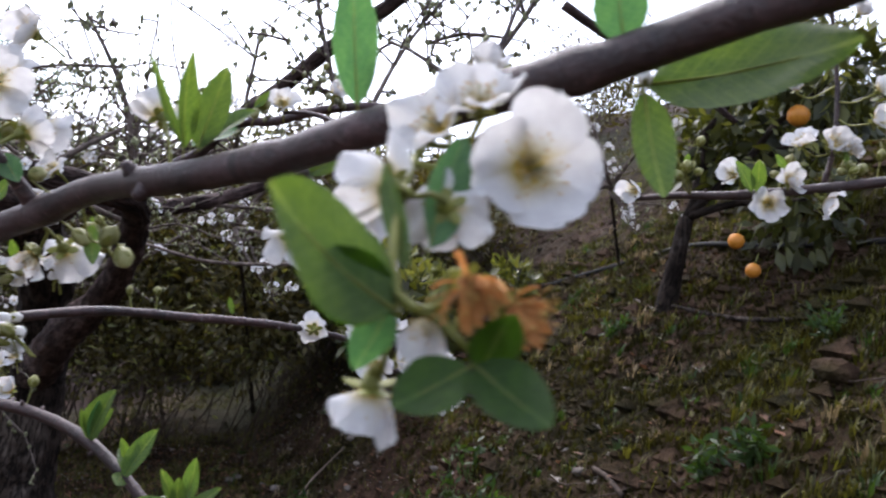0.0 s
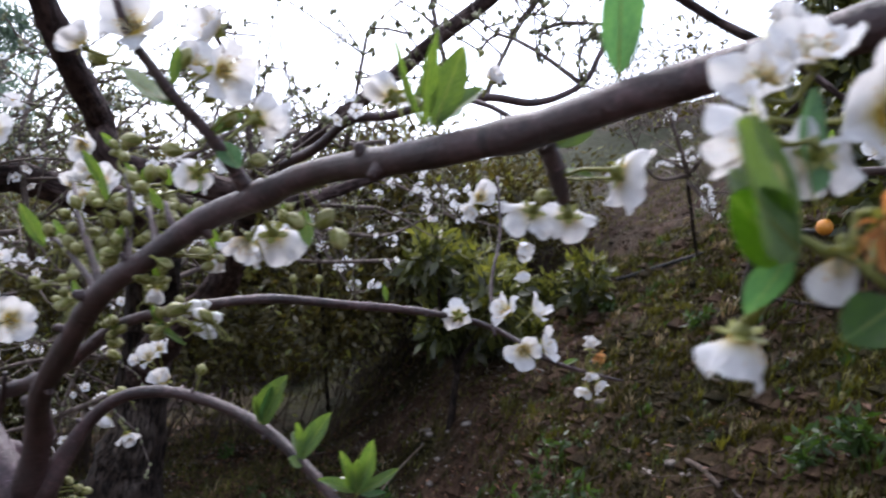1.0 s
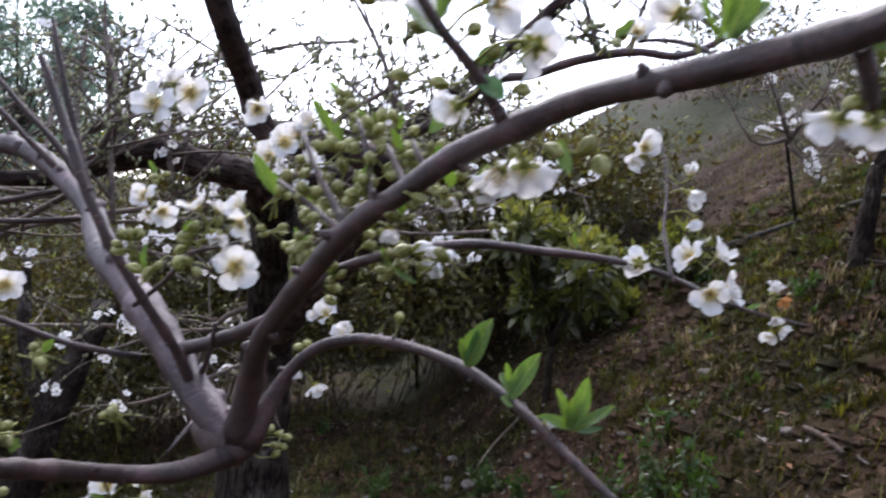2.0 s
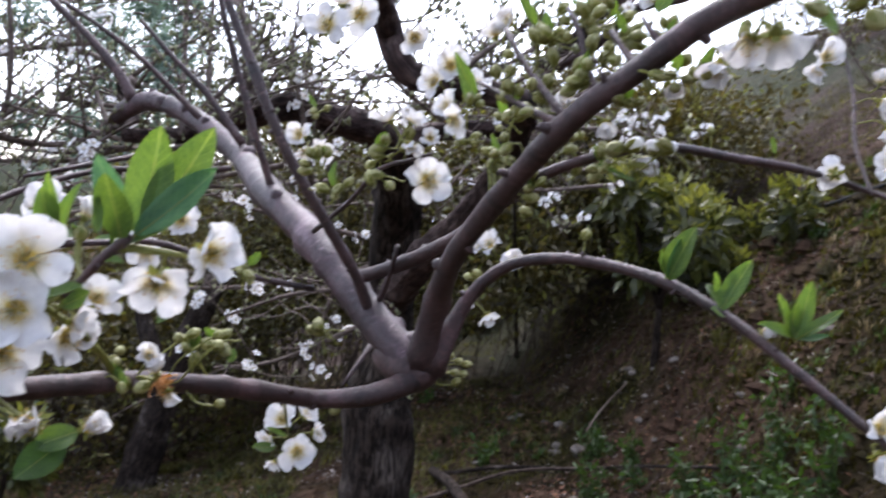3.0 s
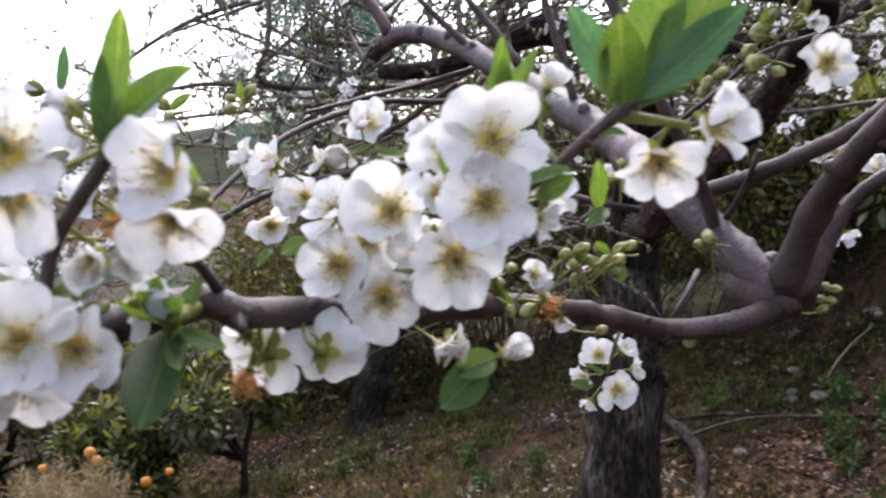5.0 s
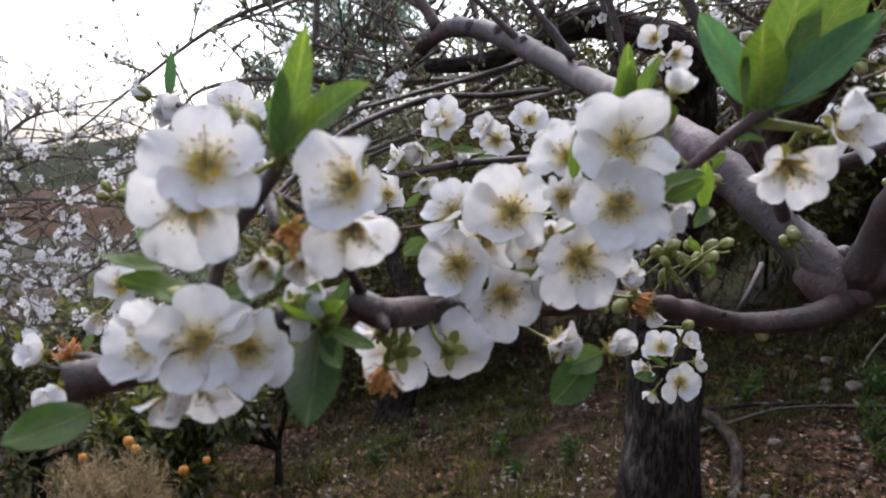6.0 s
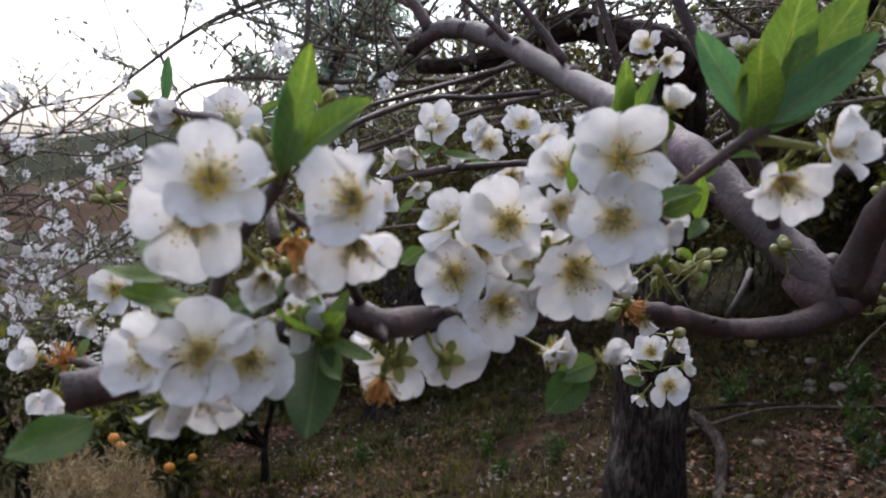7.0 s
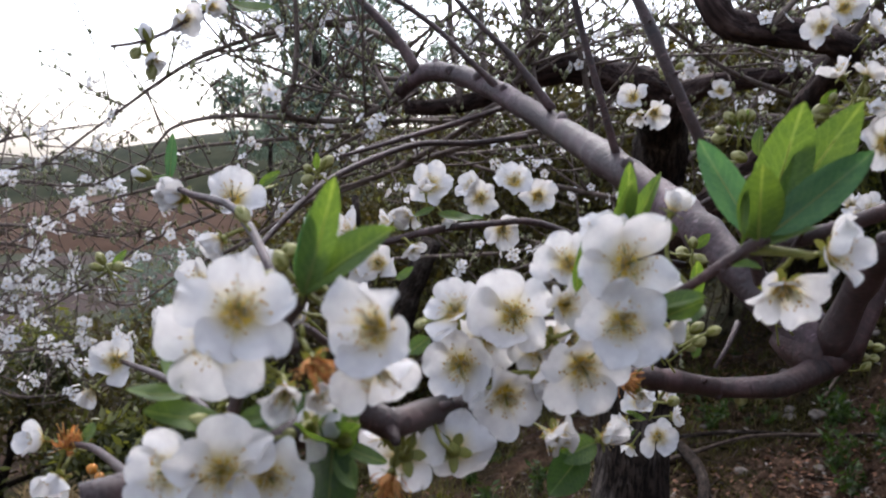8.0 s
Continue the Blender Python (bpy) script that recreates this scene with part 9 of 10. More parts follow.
part("twig_spray", twigs.mesh("twig_spray", TWIG_BARK, FAR_PETAL, HEART, TWIG_BUD), plum, kind="stuff")
twigs = Soup()
spray(twigs, [(-1.042, 2.050, 1.868, 0.0030), (-0.878, 2.145, 1.758, 0.0040), (-0.688, 2.159, 1.839, 0.0050), (-0.512, 2.159, 1.874, 0.0060)], 90, side=12, reach=0.28, buds=120, flowers=14)
part("twig_spray", twigs.mesh("twig_spray", TWIG_BARK, FAR_PETAL, HEART, TWIG_BUD), plum, kind="stuff")
twigs = Soup()
spray(twigs, [(-1.017, 2.382, 1.481, 0.0030), (-0.852, 2.388, 1.632, 0.0040), (-0.744, 2.477, 1.783, 0.0050), (-0.571, 2.482, 1.886, 0.0060)], 91, side=12, reach=0.28, buds=120, flowers=14)
part("twig_spray", twigs.mesh("twig_spray", TWIG_BARK, FAR_PETAL, HEART, TWIG_BUD), plum, kind="stuff")
# ---------- blossoming plum trees farther off ----------
plum_far = thing("plum_tree", "young plum tree with drooping twigs full of white blossom", "tree", (-3.565, 1.442, ground_z(-3.565, 1.442) - 0.05), "plum trees farther off")
branch(plum_far, "trunk", [(-3.565, 1.442, plum_far.location.z, 0.06), (-3.302, 1.410, 0.682, 0.045), (-3.039, 1.377, 1.182, 0.035)], OLD_BARK, 12, 0.14, step=0.05)
twigs = Soup()
spray(twigs, [(-3.039, 1.377, 1.182, 0.0120), (-2.705, 1.375, 1.336, 0.0080), (-2.508, 1.392, 1.407, 0.0050), (-2.303, 1.410, 1.429, 0.0030), (-2.240, 1.448, 1.403, 0.0020)], 100, side=26, reach=0.3, buds=110, flowers=54, flower=0.015)
part("twig_spray", twigs.mesh("twig_spray", TWIG_BARK, FAR_PETAL, HEART, TWIG_BUD), plum_far, kind="stuff")
twigs = Soup()
spray(twigs, [(-3.038, 1.376, 1.165, 0.0120), (-2.670, 1.387, 1.243, 0.0070), (-2.405, 1.442, 1.253, 0.0050), (-2.177, 1.471, 1.247, 0.0030), (-2.071, 1.545, 1.281, 0.0020)], 101, side=26, reach=0.3, buds=110, flowers=57, flower=0.015)
part("twig_spray", twigs.mesh("twig_spray", TWIG_BARK, FAR_PETAL, HEART, TWIG_BUD), plum_far, kind="stuff")
twigs = Soup()
spray(twigs, [(-3.035, 1.374, 1.131, 0.0120), (-2.687, 1.363, 1.131, 0.0070), (-2.431, 1.409, 1.107, 0.0050), (-2.272, 1.454, 1.121, 0.0030), (-2.146, 1.482, 1.161, 0.0020)], 102, side=26, reach=0.3, buds=110, flowers=96, flower=0.015)
part("twig_spray", twigs.mesh("twig_spray", TWIG_BARK, FAR_PETAL, HEART, TWIG_BUD), plum_far, kind="stuff")
twigs = Soup()
spray(twigs, [(-3.032, 1.373, 1.096, 0.0120), (-2.651, 1.374, 1.022, 0.0070), (-2.423, 1.403, 1.017, 0.0040), (-2.329, 1.459, 0.961, 0.0030)], 103, side=26, reach=0.3, buds=110, flowers=96, flower=0.015)
part("twig_spray", twigs.mesh("twig_spray", TWIG_BARK, FAR_PETAL, HEART, TWIG_BUD), plum_far, kind="stuff")
twigs = Soup()
spray(twigs, [(-3.030, 1.372, 1.079, 0.0120), (-2.740, 1.420, 0.889, 0.0060), (-2.508, 1.454, 0.903, 0.0040), (-2.203, 1.543, 0.967, 0.0030)], 104, side=26, reach=0.3, buds=110, flowers=80, flower=0.015)
part("twig_spray", twigs.mesh("twig_spray", TWIG_BARK, FAR_PETAL, HEART, TWIG_BUD), plum_far, kind="stuff")
twigs = Soup()
spray(twigs, [(-3.038, 1.376, 1.165, 0.0120), (-2.726, 1.483, 1.351, 0.0060), (-2.469, 1.533, 1.364, 0.0040), (-2.276, 1.541, 1.373, 0.0030), (-2.230, 1.561, 1.284, 0.0020)], 105, side=26, reach=0.3, buds=110, flowers=57, flower=0.015)
part("twig_spray", twigs.mesh("twig_spray", TWIG_BARK, FAR_PETAL, HEART, TWIG_BUD), plum_far, kind="stuff")
twigs = Soup()
spray(twigs, [(-3.027, 1.370, 1.045, 0.0120), (-2.703, 1.432, 0.776, 0.0060), (-2.549, 1.530, 0.750, 0.0040), (-2.315, 1.571, 0.818, 0.0030)], 106, side=26, reach=0.3, buds=110, flowers=70, flower=0.015)
part("twig_spray", twigs.mesh("twig_spray", TWIG_BARK, FAR_PETAL, HEART, TWIG_BUD), plum_far, kind="stuff")
twigs = Soup()
spray(twigs, [(-3.038, 1.376, 1.165, 0.0120), (-2.722, 1.584, 1.163, 0.0060), (-2.407, 1.655, 1.021, 0.0040), (-2.172, 1.703, 1.141, 0.0030), (-2.059, 1.786, 1.210, 0.0020)], 107, side=26, reach=0.3, buds=110, flowers=48, flower=0.015)
part("twig_spray", twigs.mesh("twig_spray", TWIG_BARK, FAR_PETAL, HEART, TWIG_BUD), plum_far, kind="stuff")
twigs = Soup()
spray(twigs, [(-3.038, 1.376, 1.165, 0.0120), (-2.776, 1.461, 1.448, 0.0060), (-2.535, 1.507, 1.511, 0.0030), (-2.329, 1.525, 1.537, 0.0020)], 108, side=26, reach=0.3, buds=110, flowers=64, flower=0.015)
part("twig_spray", twigs.mesh("twig_spray", TWIG_BARK, FAR_PETAL, HEART, TWIG_BUD), plum_far, kind="stuff")
plum_bank = thing("plum_tree", "slim plum tree on the bank with white blossom", "tree", (-1.882, 6.365, ground_z(-1.882, 6.365) - 0.05), "plum trees farther off")
branch(plum_bank, "trunk", [(-1.882, 6.365, plum_bank.location.z, 0.015), (-1.510, 4.917, 1.126, 0.010), (-1.138, 3.469, 1.721, 0.008)], OLD_BARK, 10, 0.14, step=0.05)
twigs = Soup()
spray(twigs, [(-1.072, 3.280, 1.711, 0.0120), (-0.895, 3.215, 1.894, 0.0080), (-0.642, 3.175, 1.850, 0.0050), (-0.478, 3.114, 1.778, 0.0030), (-0.351, 3.142, 1.854, 0.0020)], 130, side=14, reach=0.3, buds=50, flowers=70, flower=0.013)
part("twig_spray", twigs.mesh("twig_spray", TWIG_BARK, FAR_PETAL, HEART, TWIG_BUD), plum_bank, kind="stuff")
twigs = Soup()
spray(twigs, [(-1.070, 3.281, 1.689, 0.0100), (-0.986, 3.200, 1.606, 0.0060), (-0.886, 3.124, 1.530, 0.0040), (-0.815, 3.143, 1.436, 0.0030)], 131, side=14, reach=0.3, buds=50, flowers=50, flower=0.013)
part("twig_spray", twigs.mesh("twig_spray", TWIG_BARK, FAR_PETAL, HEART, TWIG_BUD), plum_bank, kind="stuff")
twigs = Soup()
spray(twigs, [(-1.071, 3.281, 1.700, 0.0100), (-1.218, 3.241, 1.867, 0.0060), (-1.201, 3.240, 2.089, 0.0030)], 132, side=14, reach=0.3, buds=50, flowers=20, flower=0.013)
part("twig_spray", twigs.mesh("twig_spray", TWIG_BARK, FAR_PETAL, HEART, TWIG_BUD), plum_bank, kind="stuff")
twigs = Soup()
spray(twigs, [(-1.070, 3.281, 1.689, 0.0100), (-0.840, 3.439, 1.704, 0.0060), (-0.634, 3.486, 1.821, 0.0040), (-0.412, 3.540, 1.804, 0.0030)], 133, side=14, reach=0.3, buds=50, flowers=40, flower=0.013)
part("twig_spray", twigs.mesh("twig_spray", TWIG_BARK, FAR_PETAL, HEART, TWIG_BUD), plum_bank, kind="stuff")
plum_slope = thing("plum_tree", "thin plum tree in blossom beside the irrigation hose", "tree", (0.461, 4.556, ground_z(0.461, 4.556) - 0.05), "plum trees farther off")
branch(plum_slope, "trunk", [(0.461, 4.556, plum_slope.location.z, 0.008), (0.324, 4.117, 2.182, 0.007)], OLD_BARK, 10, 0.14, step=0.05)
twigs = Soup()
spray(twigs, [(0.310, 3.815, 2.135, 0.0120), (0.235, 3.697, 2.271, 0.0070), (0.168, 3.681, 2.400, 0.0030)], 150, side=12, reach=0.3, buds=60, flowers=40, flower=0.013)
part("twig_spray", twigs.mesh("twig_spray", TWIG_BARK, FAR_PETAL, HEART, TWIG_BUD), plum_slope, kind="stuff")
twigs = Soup()
spray(twigs, [(0.314, 3.816, 2.112, 0.0120), (0.391, 3.731, 2.017, 0.0060), (0.416, 3.637, 1.942, 0.0030)], 151, side=12, reach=0.3, buds=60, flowers=40, flower=0.013)
part("twig_spray", twigs.mesh("twig_spray", TWIG_BARK, FAR_PETAL, HEART, TWIG_BUD), plum_slope, kind="stuff")
twigs = Soup()
spray(twigs, [(0.310, 3.815, 2.135, 0.0120), (0.397, 3.718, 2.275, 0.0060), (0.529, 3.630, 2.369, 0.0030)], 152, side=12, reach=0.3, buds=60, flowers=24, flower=0.013)
part("twig_spray", twigs.mesh("twig_spray", TWIG_BARK, FAR_PETAL, HEART, TWIG_BUD), plum_slope, kind="stuff")
twigs = Soup()
spray(twigs, [(0.310, 3.815, 2.135, 0.0120), (0.170, 3.697, 2.097, 0.0060), (0.050, 3.673, 2.264, 0.0030), (-0.016, 3.657, 2.393, 0.0020)], 153, side=12, reach=0.3, buds=60, flowers=24, flower=0.013)
part("twig_spray", twigs.mesh("twig_spray", TWIG_BARK, FAR_PETAL, HEART, TWIG_BUD), plum_slope, kind="stuff")
# ---------- citrus trees ----------
citrus_mid = citrus("low citrus tree with dark leaves and yellow-green shoots", (-0.604, 4.258), (-0.607, 4.250, 1.136), (-0.579, 4.249, 1.468), 0.326, 1500, 1, 0.8, girth=0.5)
citrus_bank = citrus("sparse citrus tree with yellow-green shoots on the bank", (-0.237, 4.792), (-0.260, 4.798, 1.156), (-0.338, 4.781, 1.434), 0.397, 1300, 7, 0.9, girth=0.5)
citrus_right = citrus("citrus tree on the slope with a few oranges", (0.589, 3.673), (0.616, 3.659, 2.032), (0.891, 3.678, 2.361), 0.493, 2300, 3, 0.3)
citrus_left = citrus("citrus tree with ripe oranges below the plum", (-2.911, 2.662), (-2.934, 2.674, 0.089), (-3.091, 2.592, 0.268), 0.347, 3400, 4, 0.14, girth=0.5, leaf_size=0.046)
citrus_far_left = citrus("citrus tree with dark glossy leaves", (-4.357, 2.363), (-4.381, 2.381, -0.265), (-4.442, 2.394, 0.106), 0.549, 5600, 5, 0.2, leaf_size=0.048)
citrus_low = citrus("citrus tree with ripe oranges beside dry grass", (-3.247, 2.241), (-3.257, 2.249, -0.118), (-3.259, 2.279, 0.096), 0.263, 2800, 6, 0.14, girth=0.5, leaf_size=0.042)
fruit(citrus_right, (0.886, 3.264, 2.391), 0.079)
fruit(citrus_right, (0.741, 3.269, 1.924), 0.059)
fruit(citrus_right, (0.815, 3.283, 1.832), 0.055)
fruit(citrus_left, (-2.905, 2.151, 0.155), 0.044)
fruit(citrus_low, (-2.963, 1.978, 0.275), 0.038)
fruit(citrus_low, (-2.769, 2.151, 0.229), 0.032)
fruit(citrus_low, (-2.997, 1.987, 0.154), 0.038)
fruit(citrus_left, (-3.130, 2.062, 0.244), 0.044)
fruit(citrus_low, (-3.160, 1.886, 0.223), 0.034)
# ---------- shrubs and far trees ----------
shrub("tangled olive-green shrub with dry stems", (-3.574, 4.262), 0.7, 2800, 200, SHRUB_LEAF)
shrub("low shrub with dry stems", (-4.196, 4.252), 0.6, 2400, 203, SHRUB_LEAF)
shrub("low shrub with dry stems", (-3.930, 4.051), 0.6, 2400, 204, SHRUB_LEAF)
shrub("tangled olive-green shrub with dry stems", (-4.444, 5.136), 0.8, 2800, 205, SHRUB_LEAF)
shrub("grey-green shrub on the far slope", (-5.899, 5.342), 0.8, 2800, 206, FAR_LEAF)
shrub("tangled olive-green shrub with dry stems", (-3.607, 4.628), 0.7, 2400, 207, SHRUB_LEAF)
shrub("low shrub with dry stems", (-4.428, 2.799), 0.55, 2200, 208, SHRUB_LEAF)
shrub("low shrub with dry stems", (-4.631, 3.629), 0.5, 2000, 209, SHRUB_LEAF)
shrub("low shrub with dry stems", (-6.884, 4.083), 0.6, 2200, 210, SHRUB_LEAF)
shrub("low shrub with dry stems", (-6.648, 5.441), 0.6, 2200, 211, SHRUB_LEAF)
shrub("tangled olive-green shrub with dry stems", (1.030, 6.292), 0.8, 2600, 214, SHRUB_LEAF, low=0.2, high=0.9)
shrub("tangled olive-green shrub with dry stems", (1.915, 6.400), 0.6, 2600, 215, SHRUB_LEAF, low=0.2, high=0.9)
shrub("tangled olive-green shrub with dry stems", (0.266, 8.701), 0.8, 2600, 216, SHRUB_LEAF, low=0.2, high=0.9)
shrub("tall dark thicket of tangled dry stems and olive leaves", (-5.519, 5.662), 0.75, 8500, 240, SHRUB_LEAF, 64, 0.05)
shrub("tall dark thicket of tangled dry stems and olive leaves", (-4.417, 5.308), 0.8, 8500, 241, SHRUB_LEAF, 64, 0.05)
shrub("tall dark thicket of tangled dry stems and olive leaves", (-3.655, 5.332), 0.85, 9500, 242, SHRUB_LEAF, 64, 0.05, 0.5, 2.0)
shrub("tall dark thicket of tangled dry stems and olive leaves", (-2.927, 5.092), 0.95, 9500, 243, SHRUB_LEAF, 64, 0.05, 0.5, 1.95)
shrub("tall dark thicket of tangled dry stems and olive leaves", (-2.545, 5.588), 1.2, 8500, 244, SHRUB_LEAF, 64, 0.05, 0.55, 1.5)
shrub("tall dark thicket of tangled dry stems and olive leaves", (-1.943, 5.505), 1.15, 15000, 245, SHRUB_LEAF, 30, 0.055, 0.75, 1.5)
shrub("tall dark thicket of tangled dry stems and olive leaves", (-1.544, 6.012), 1.1, 14000, 246, SHRUB_LEAF, 64, 0.058, 0.7, 1.6)
shrub("tall dark thicket of tangled dry stems and olive leaves", (-1.083, 6.076), 0.95, 8000, 247, SHRUB_LEAF, 64, 0.055, 0.6, 1.25)
shrub("tall dark thicket of tangled dry stems and olive leaves", (-2.102, 5.860), 0.8, 8500, 248, SHRUB_LEAF, 18, 0.05, 0.95, 1.7)
shrub("tall dark thicket of tangled dry stems and olive leaves", (-1.748, 6.690), 0.8, 8500, 249, SHRUB_LEAF, 64, 0.05)
shrub("low dark scrub of olive leaves on the far slope", (-2.95, 7.75), 0.7, 7000, 251, SHRUB_LEAF, 20, 0.055, 0.05, 0.8)
shrub("low dark scrub of olive leaves on the far slope", (-3.75, 8.15), 0.8, 7000, 252, SHRUB_LEAF, 20, 0.055, 0.05, 0.9)
far_tree("tall grey-green tree beyond the orchard", (-8.553, 9.263), (-8.553, 9.263, 3.001), 1.35, 9000, 300)
far_tree("tall grey-green tree beyond the orchard", (-7.659, 11.060), (-7.659, 11.060, 3.037), 1.1, 3000, 301)
far_tree("tall grey-green tree beyond the orchard", (-10.776, 11.906), (-10.776, 11.906, 3.446), 1.3, 3400, 302)
far_tree("tall grey-green tree beyond the orchard", (-17.527, 20.512), (-17.527, 20.512, 5.219), 1.8, 900, 303)
far_tree("tall grey-green tree beyond the orchard", (-14.813, 14.689), (-14.813, 14.689, 2.342), 1.0, 4400, 304)
old_trunk = thing("tree", "dark leaning tree trunk behind the plum", "tree", (-3.081, 3.638, ground_z(-3.081, 3.638) - 0.05))
branch(old_trunk, "trunk", [(-3.081, 3.638, old_trunk.location.z, 0.12), (-3.081, 3.638, -0.107, 0.10), (-2.991, 3.758, 0.475, 0.08), (-2.741, 3.758, 1.075, 0.05)], OLD_BARK, 14, 0.16, step=0.05)
branch(old_trunk, "limb", [(-2.991, 3.758, 0.475, 0.06), (-3.191, 3.758, 0.825, 0.04), (-3.341, 3.858, 1.275, 0.02)], OLD_BARK, 12, 0.16, step=0.05)
# ---------- ground cover ----------
tuft_field("grass", "short moss-green grass on the bank", "grass", GRASS, 125000, (-5.6, 3.2, -0.8, 8.4), 0.055, 0.0023, 21, 1.7, 0.0)
tuft_field("grass", "yellow-green meadow grass below the trees", "grass", GRASS, 50000, (-5.6, -1.2, 0.6, 6.0), 0.07, 0.0026, 35, 1.9, -0.02)
tuft_field("grass", "sparse taller green grass blades", "grass", GRASS, 12000, (-5.0, 3.0, -0.4, 7.0), 0.10, 0.003, 22, 1.6, 0.12)
tuft_field("grass", "mossy olive grass on the upper bank", "grass", GRASS, 70000, (-1.0, 3.2, 2.0, 8.0), 0.038, 0.0026, 28, 1.5, 0.06)
tuft_field("moss", "damp olive moss and low grass on the bank", "moss", MOSS, 95000, (-1.3, 2.9, 0.6, 5.6), 0.034, 0.0050, 41, 1.1, -0.12, 0.9)
tuft_field("dry_grass", "dry straw-coloured grass stems", "grass", STRAW, 9000, (-5.0, 0.6, -0.2, 7.2), 0.08, 0.0016, 23, 1.5, 0.05)
litter_field("leaf_litter", "brown curled dead leaves on soil", LITTER, 44000, (-4.6, 0.2, 0.2, 6.2), 0.028, 24, 0.9, -0.05)
litter_field("leaf_litter", "scattered dead leaves on the mossy bank", LITTER, 3500, (-0.8, 2.8, 0.6, 6.0), 0.034, 29, 1.4, 0.05)
litter_field("leaf_litter", "bleached grey dead leaves on dark soil", PALE_LITTER, 10000, (-3.8, 0.3, 0.6, 5.8), 0.025, 31, 1.2, -0.05)
clump_field("grass", "clumps of olive and brownish moss and grass on the bank", 5200, (-0.5, 2.2, 1.4, 5.6), 0.052, 51, 1.6, -0.12)
clump_field("grass", "green and straw-tinged clumps of grass under the trees", 3600, (-4.6, -0.6, 1.8, 5.6), 0.055, 52, 1.3, 0.02)
clod_field("soil_clods", "broken dark clods of dug soil on the bank", 5200, (-1.6, 0.9, 1.7, 5.2), 53)
clod_field("soil_clods", "larger broken clods on the dug face of the bank", 2600, (-1.5, 3.3, 0.2, 5.3), 54, 0.055)
litter_field("leaf_litter", "bleached curled leaves and chips on the bank", PALE_LITTER, 1900, (-1.7, 3.0, 0.3, 5.3), 0.036, 55, 1.3, -0.05)
clod_field("soil_clods", "small dark clods and crumbs of soil", 16000, (-4.2, 1.2, 0.4, 6.6), 26)
twig_litter("twig_litter", "thin dry fallen twigs on the soil", 1300, (-4.2, 2.4, 0.2, 6.6), 27)
straw_clump((-2.80, 1.76), 0.13, 0.46, 260, 25)
stick("irrigation_hose", [(0.087, 4.839, 0.012, 0.011), (0.460, 4.536, 0.012, 0.011), (0.722, 4.144, 0.012, 0.011), (0.944, 3.747, 0.012, 0.011), (1.142, 3.368, 0.012, 0.011), (1.364, 3.032, 0.012, 0.011)], HOSE, "black irrigation hose lying along the bank", "hose", 0.0)
stick("fallen_pole", [(-1.373, 3.566, 0.04, 0.009), (-1.114, 3.666, 0.05, 0.009), (-0.852, 3.789, 0.045, 0.008), (-0.545, 3.543, 0.04, 0.007), (-0.179, 3.084, 0.04, 0.006)], OLD_BARK, "thin dark fallen pole on leaf litter", "pole")
stick("fallen_branch", [(-1.364, 3.214, 0.03, 0.008), (-1.213, 3.375, 0.05, 0.008), (-1.069, 3.598, 0.05, 0.0075), (-0.895, 3.768, 0.05, 0.007), (-0.688, 3.648, 0.04, 0.005)], DRY_STEM, "dry fallen branch on leaf litter", "branch")
stick("root", [(-1.452, 3.674, 0.02, 0.02), (-1.252, 3.374, 0.05, 0.022), (-1.110, 3.155, 0.05, 0.022), (-1.024, 2.898, 0.03, 0.02), (-0.982, 2.682, 0.0, 0.016)], OLD_BARK, "curved dark root above the soil", "root")
stick("fallen_branch", [(0.332, 2.688, 0.02, 0.008), (0.361, 2.572, 0.02, 0.008), (0.392, 2.437, 0.02, 0.007)], DRY_STEM, "short pale broken stick on soil", "branch")
stick("fallen_branch", [(-0.871, 4.139, 0.03, 0.006), (-0.849, 4.264, 0.05, 0.006), (-0.811, 4.329, 0.06, 0.005), (-0.732, 4.284, 0.06, 0.004)], CUT_WOOD, "bent pale dry stick on the bank", "branch")
stick("fallen_branch", [(0.608, 3.616, 0.02, 0.008), (0.766, 3.233, 0.02, 0.008), (0.908, 2.948, 0.02, 0.007), (1.020, 2.800, 0.02, 0.005)], OLD_BARK, "thin dark stick lying on the slope", "branch")
stick("dry_stem", [(-3.026, 5.124, 0.0, 0.003), (-3.526, 5.898, 0.08, 0.003), (-4.029, 6.906, 0.16, 0.0026), (-3.609, 6.509, 0.14, 0.002), (-3.043, 5.729, 0.05, 0.002)], DRY_STEM, "bent pale dry weed stem on the soil", "dry stem", 0.05, 5)
stick("dry_stem", [(-2.733, 4.550, 0.0, 0.003), (-2.771, 5.048, 0.06, 0.003), (-2.786, 5.489, 0.1, 0.002)], DRY_STEM, "bent pale dry weed stem on the soil", "dry stem", 0.05, 5)
stick("dry_stem", [(-2.461, 4.273, 0.0, 0.003), (-2.987, 4.982, 0.1, 0.0026), (-3.470, 5.719, 0.18, 0.002)], DRY_STEM, "bent pale dry weed stem on the soil", "dry stem", 0.05, 5)
stick("dry_stem", [(-2.257, 4.354, 0.0, 0.003), (-2.646, 4.890, 0.08, 0.0026), (-2.871, 5.079, 0.12, 0.002)], DRY_STEM, "bent pale dry weed stem on the soil", "dry stem", 0.05, 5)
# A lump of soil, shaped with the stone builder.
stone((0.885, 2.490), 0.13, 0, GROUND, "dark lump of damp soil on the bank")
stone((-0.999, 4.096), 0.07, 1)
stone((-0.611, 4.086), 0.04, 2)
stone((-1.277, 5.442), 0.05, 3)
stone((-0.869, 3.985), 0.08, 4)
stone((-2.699, 4.603), 0.05, 5)
stone((-1.079, 4.484), 0.06, 6)
stone((-0.037, 4.529), 0.05, 7)
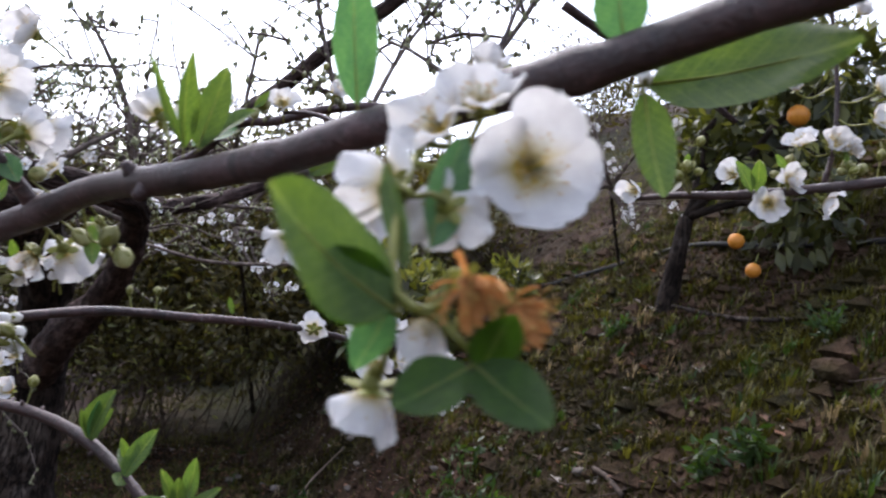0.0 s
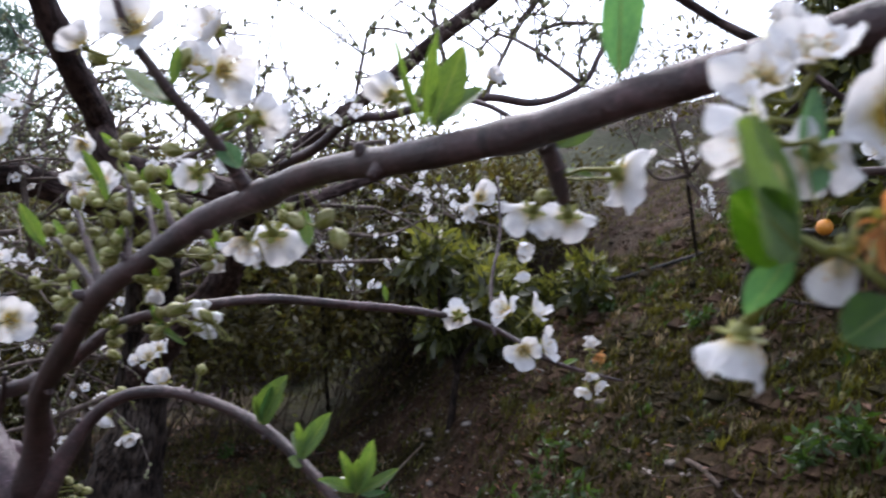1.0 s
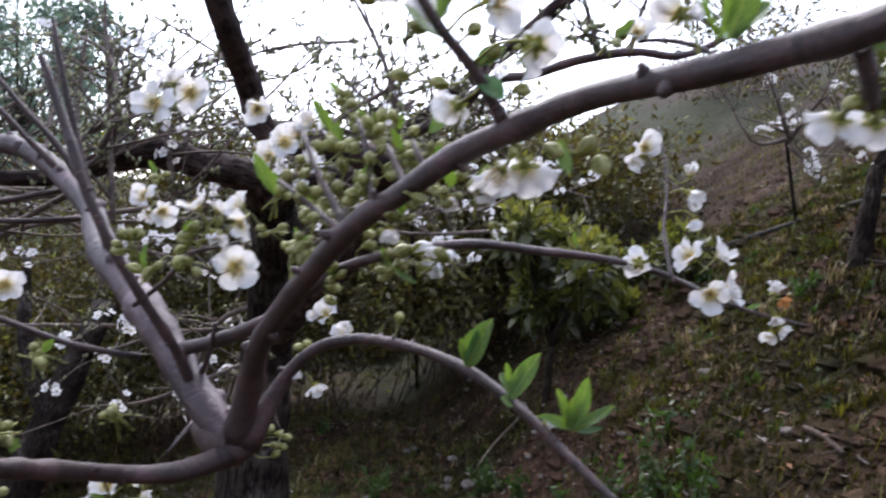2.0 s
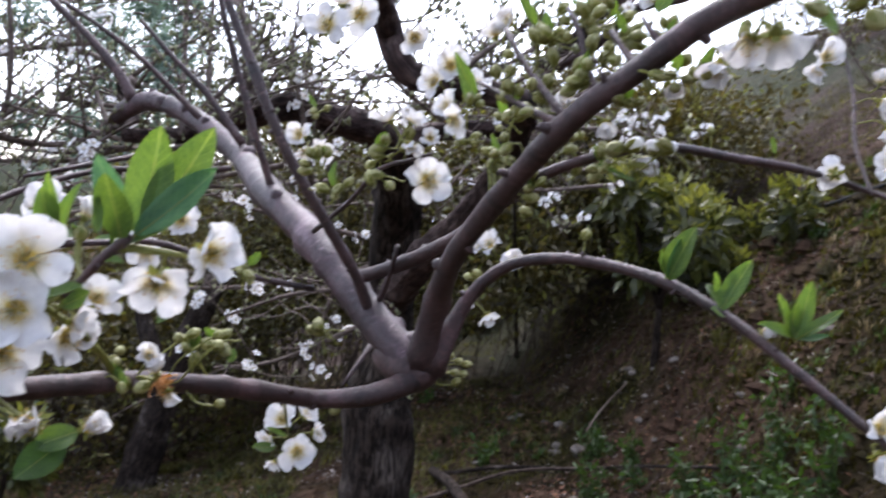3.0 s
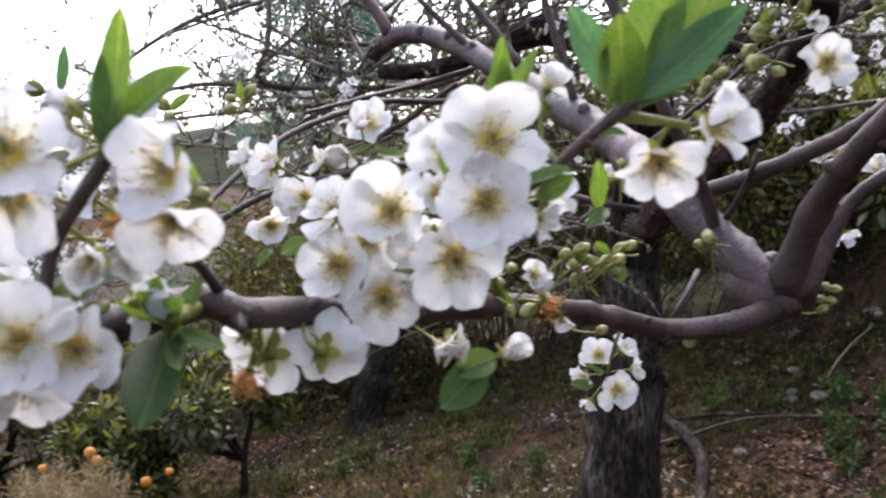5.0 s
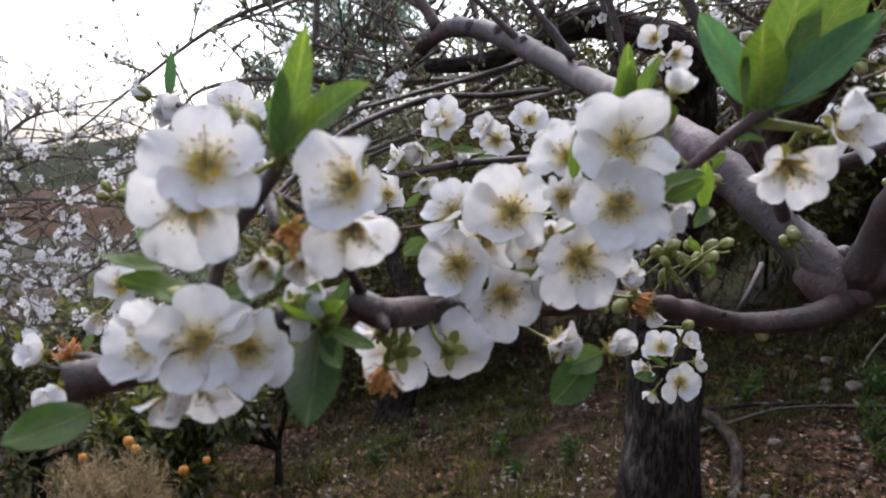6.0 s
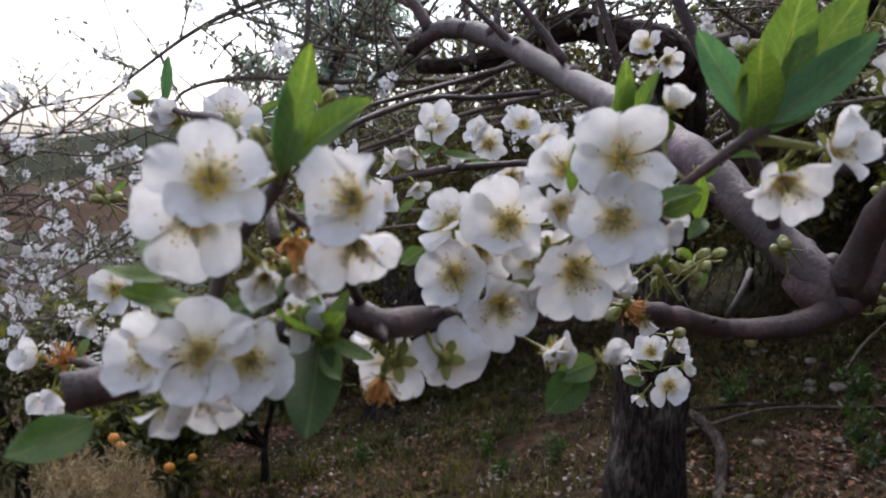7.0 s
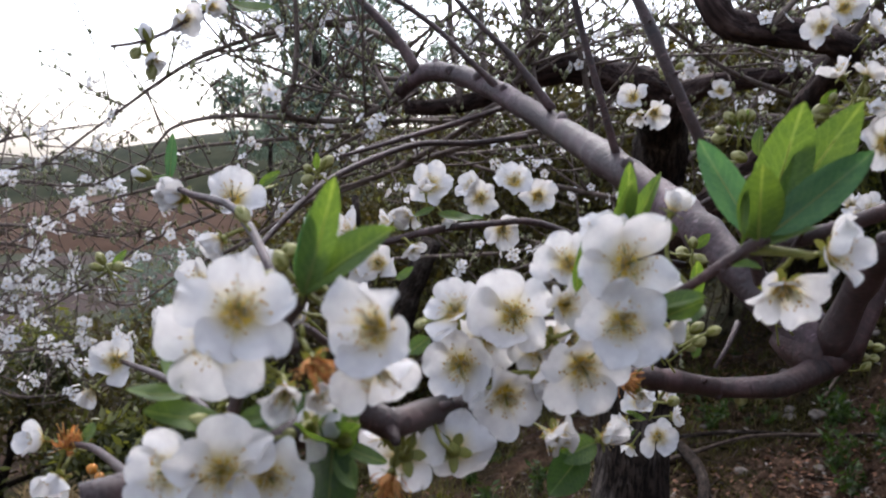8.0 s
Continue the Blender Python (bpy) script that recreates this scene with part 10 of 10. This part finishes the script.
stone((-1.793, 5.947), 0.035, 8)
stone((0.298, 2.721), 0.05, 9)
stone((-0.157, 3.167), 0.05, 10)
stone((-1.024, 4.225), 0.06, 11)
pick = random.Random(77)
for k in range(44):                                        # small field stones thrown up on the bank
    stone((pick.uniform(-1.5, 0.1), pick.uniform(3.2, 4.9)), pick.uniform(0.022, 0.06), 20 + k)
for k in range(14):                                        # tall weeds at the foot of the bank
    weed((pick.uniform(-0.45, 0.08), pick.uniform(2.35, 2.95)), pick.uniform(0.14, 0.24), 5, 60 + k)
weed((-0.724, 3.517), 0.17, 5, 0)
weed((-0.313, 3.190), 0.15, 4, 1)
weed((-0.081, 2.888), 0.17, 5, 2)
weed((-0.524, 3.418), 0.11, 3, 3)
weed((-0.196, 2.958), 0.15, 4, 4)
weed((-0.040, 3.145), 0.13, 3, 5)
weed((0.564, 2.360), 0.11, 4, 6)
weed((0.662, 2.290), 0.11, 4, 7)
weed((0.391, 3.615), 0.08, 3, 8)
weed((0.041, 4.439), 0.08, 3, 9)
weed((-2.069, 3.135), 0.11, 3, 10)
weed((-1.687, 3.015), 0.11, 3, 11)
weed((-0.790, 3.896), 0.14, 4, 12)
weed((-0.729, 3.804), 0.13, 4, 13)
weed((-3.667, 8.751), 0.13, 3, 14)
weed((-1.288, 3.855), 0.17, 4, 15)
weed((-0.564, 3.598), 0.17, 4, 16)
weed((-0.192, 3.084), 0.19, 4, 17)
weed((-1.340, 3.186), 0.11, 3, 18)
weed((-0.649, 3.313), 0.13, 3, 19)
weed((-1.901, 2.935), 0.08, 3, 20)
weed((-2.664, 3.016), 0.11, 3, 21)
weed((-2.043, 4.972), 0.11, 3, 22)
weed((0.927, 2.771), 0.09, 3, 23)
# ---------- distance ----------


def ridge(name, label, mat, pts, depth, seed):
    """A rounded hill: its crest runs through pts and it falls towards the orchard."""
    s = Soup()
    path = smooth_path([(*p, 1.0) for p in pts], 3.0)
    v, rows = [], 9
    for k, p in enumerate(path):
        for j in range(rows):
            t = j / (rows - 1)
            z = p[2] - (p[2] + 8) * (1 - math.cos(t * math.pi / 2)) + 0.035 * abs(p[2]) * noise.noise(Vector((k * 0.35, j * 0.9, seed)))
            q = Vector((p[0], p[1], 0)) * (1 - depth * t)
            v.append((q.x, q.y, z))
    f = [(i * rows + j, (i + 1) * rows + j, (i + 1) * rows + j + 1, i * rows + j + 1) for i in range(len(path) - 1) for j in range(rows - 1)]
    s.add(v, f)
    return tagged(new(name, s.mesh(name, mat)), label, "hill", kind="structure")


ridge("backdrop_hill", "hazy scrub-covered hill", FAR_HILL, [(-123.4, 26.6, -4.3), (-103.7, 39.8, -2.7), (-89.1, 49.7, -0.1), (-79.3, 56.4, 1.9), (-68.6, 63.7, 4.3), (-57.8, 70.9, 5.2), (-44.9, 79.5, 5.6), (-25.2, 92.6, 7.2)], 0.35, 3)
ridge("backdrop_field", "bare brown field on the far slope", FAR_EARTH, [(-61.6, 13.2, -4.1), (-49.4, 21.5, -2.4), (-42.0, 26.4, -1.1), (-37.1, 29.7, -0.5), (-32.1, 33.0, -0.8), (-24.7, 37.9, -1.0)], 0.45, 5)
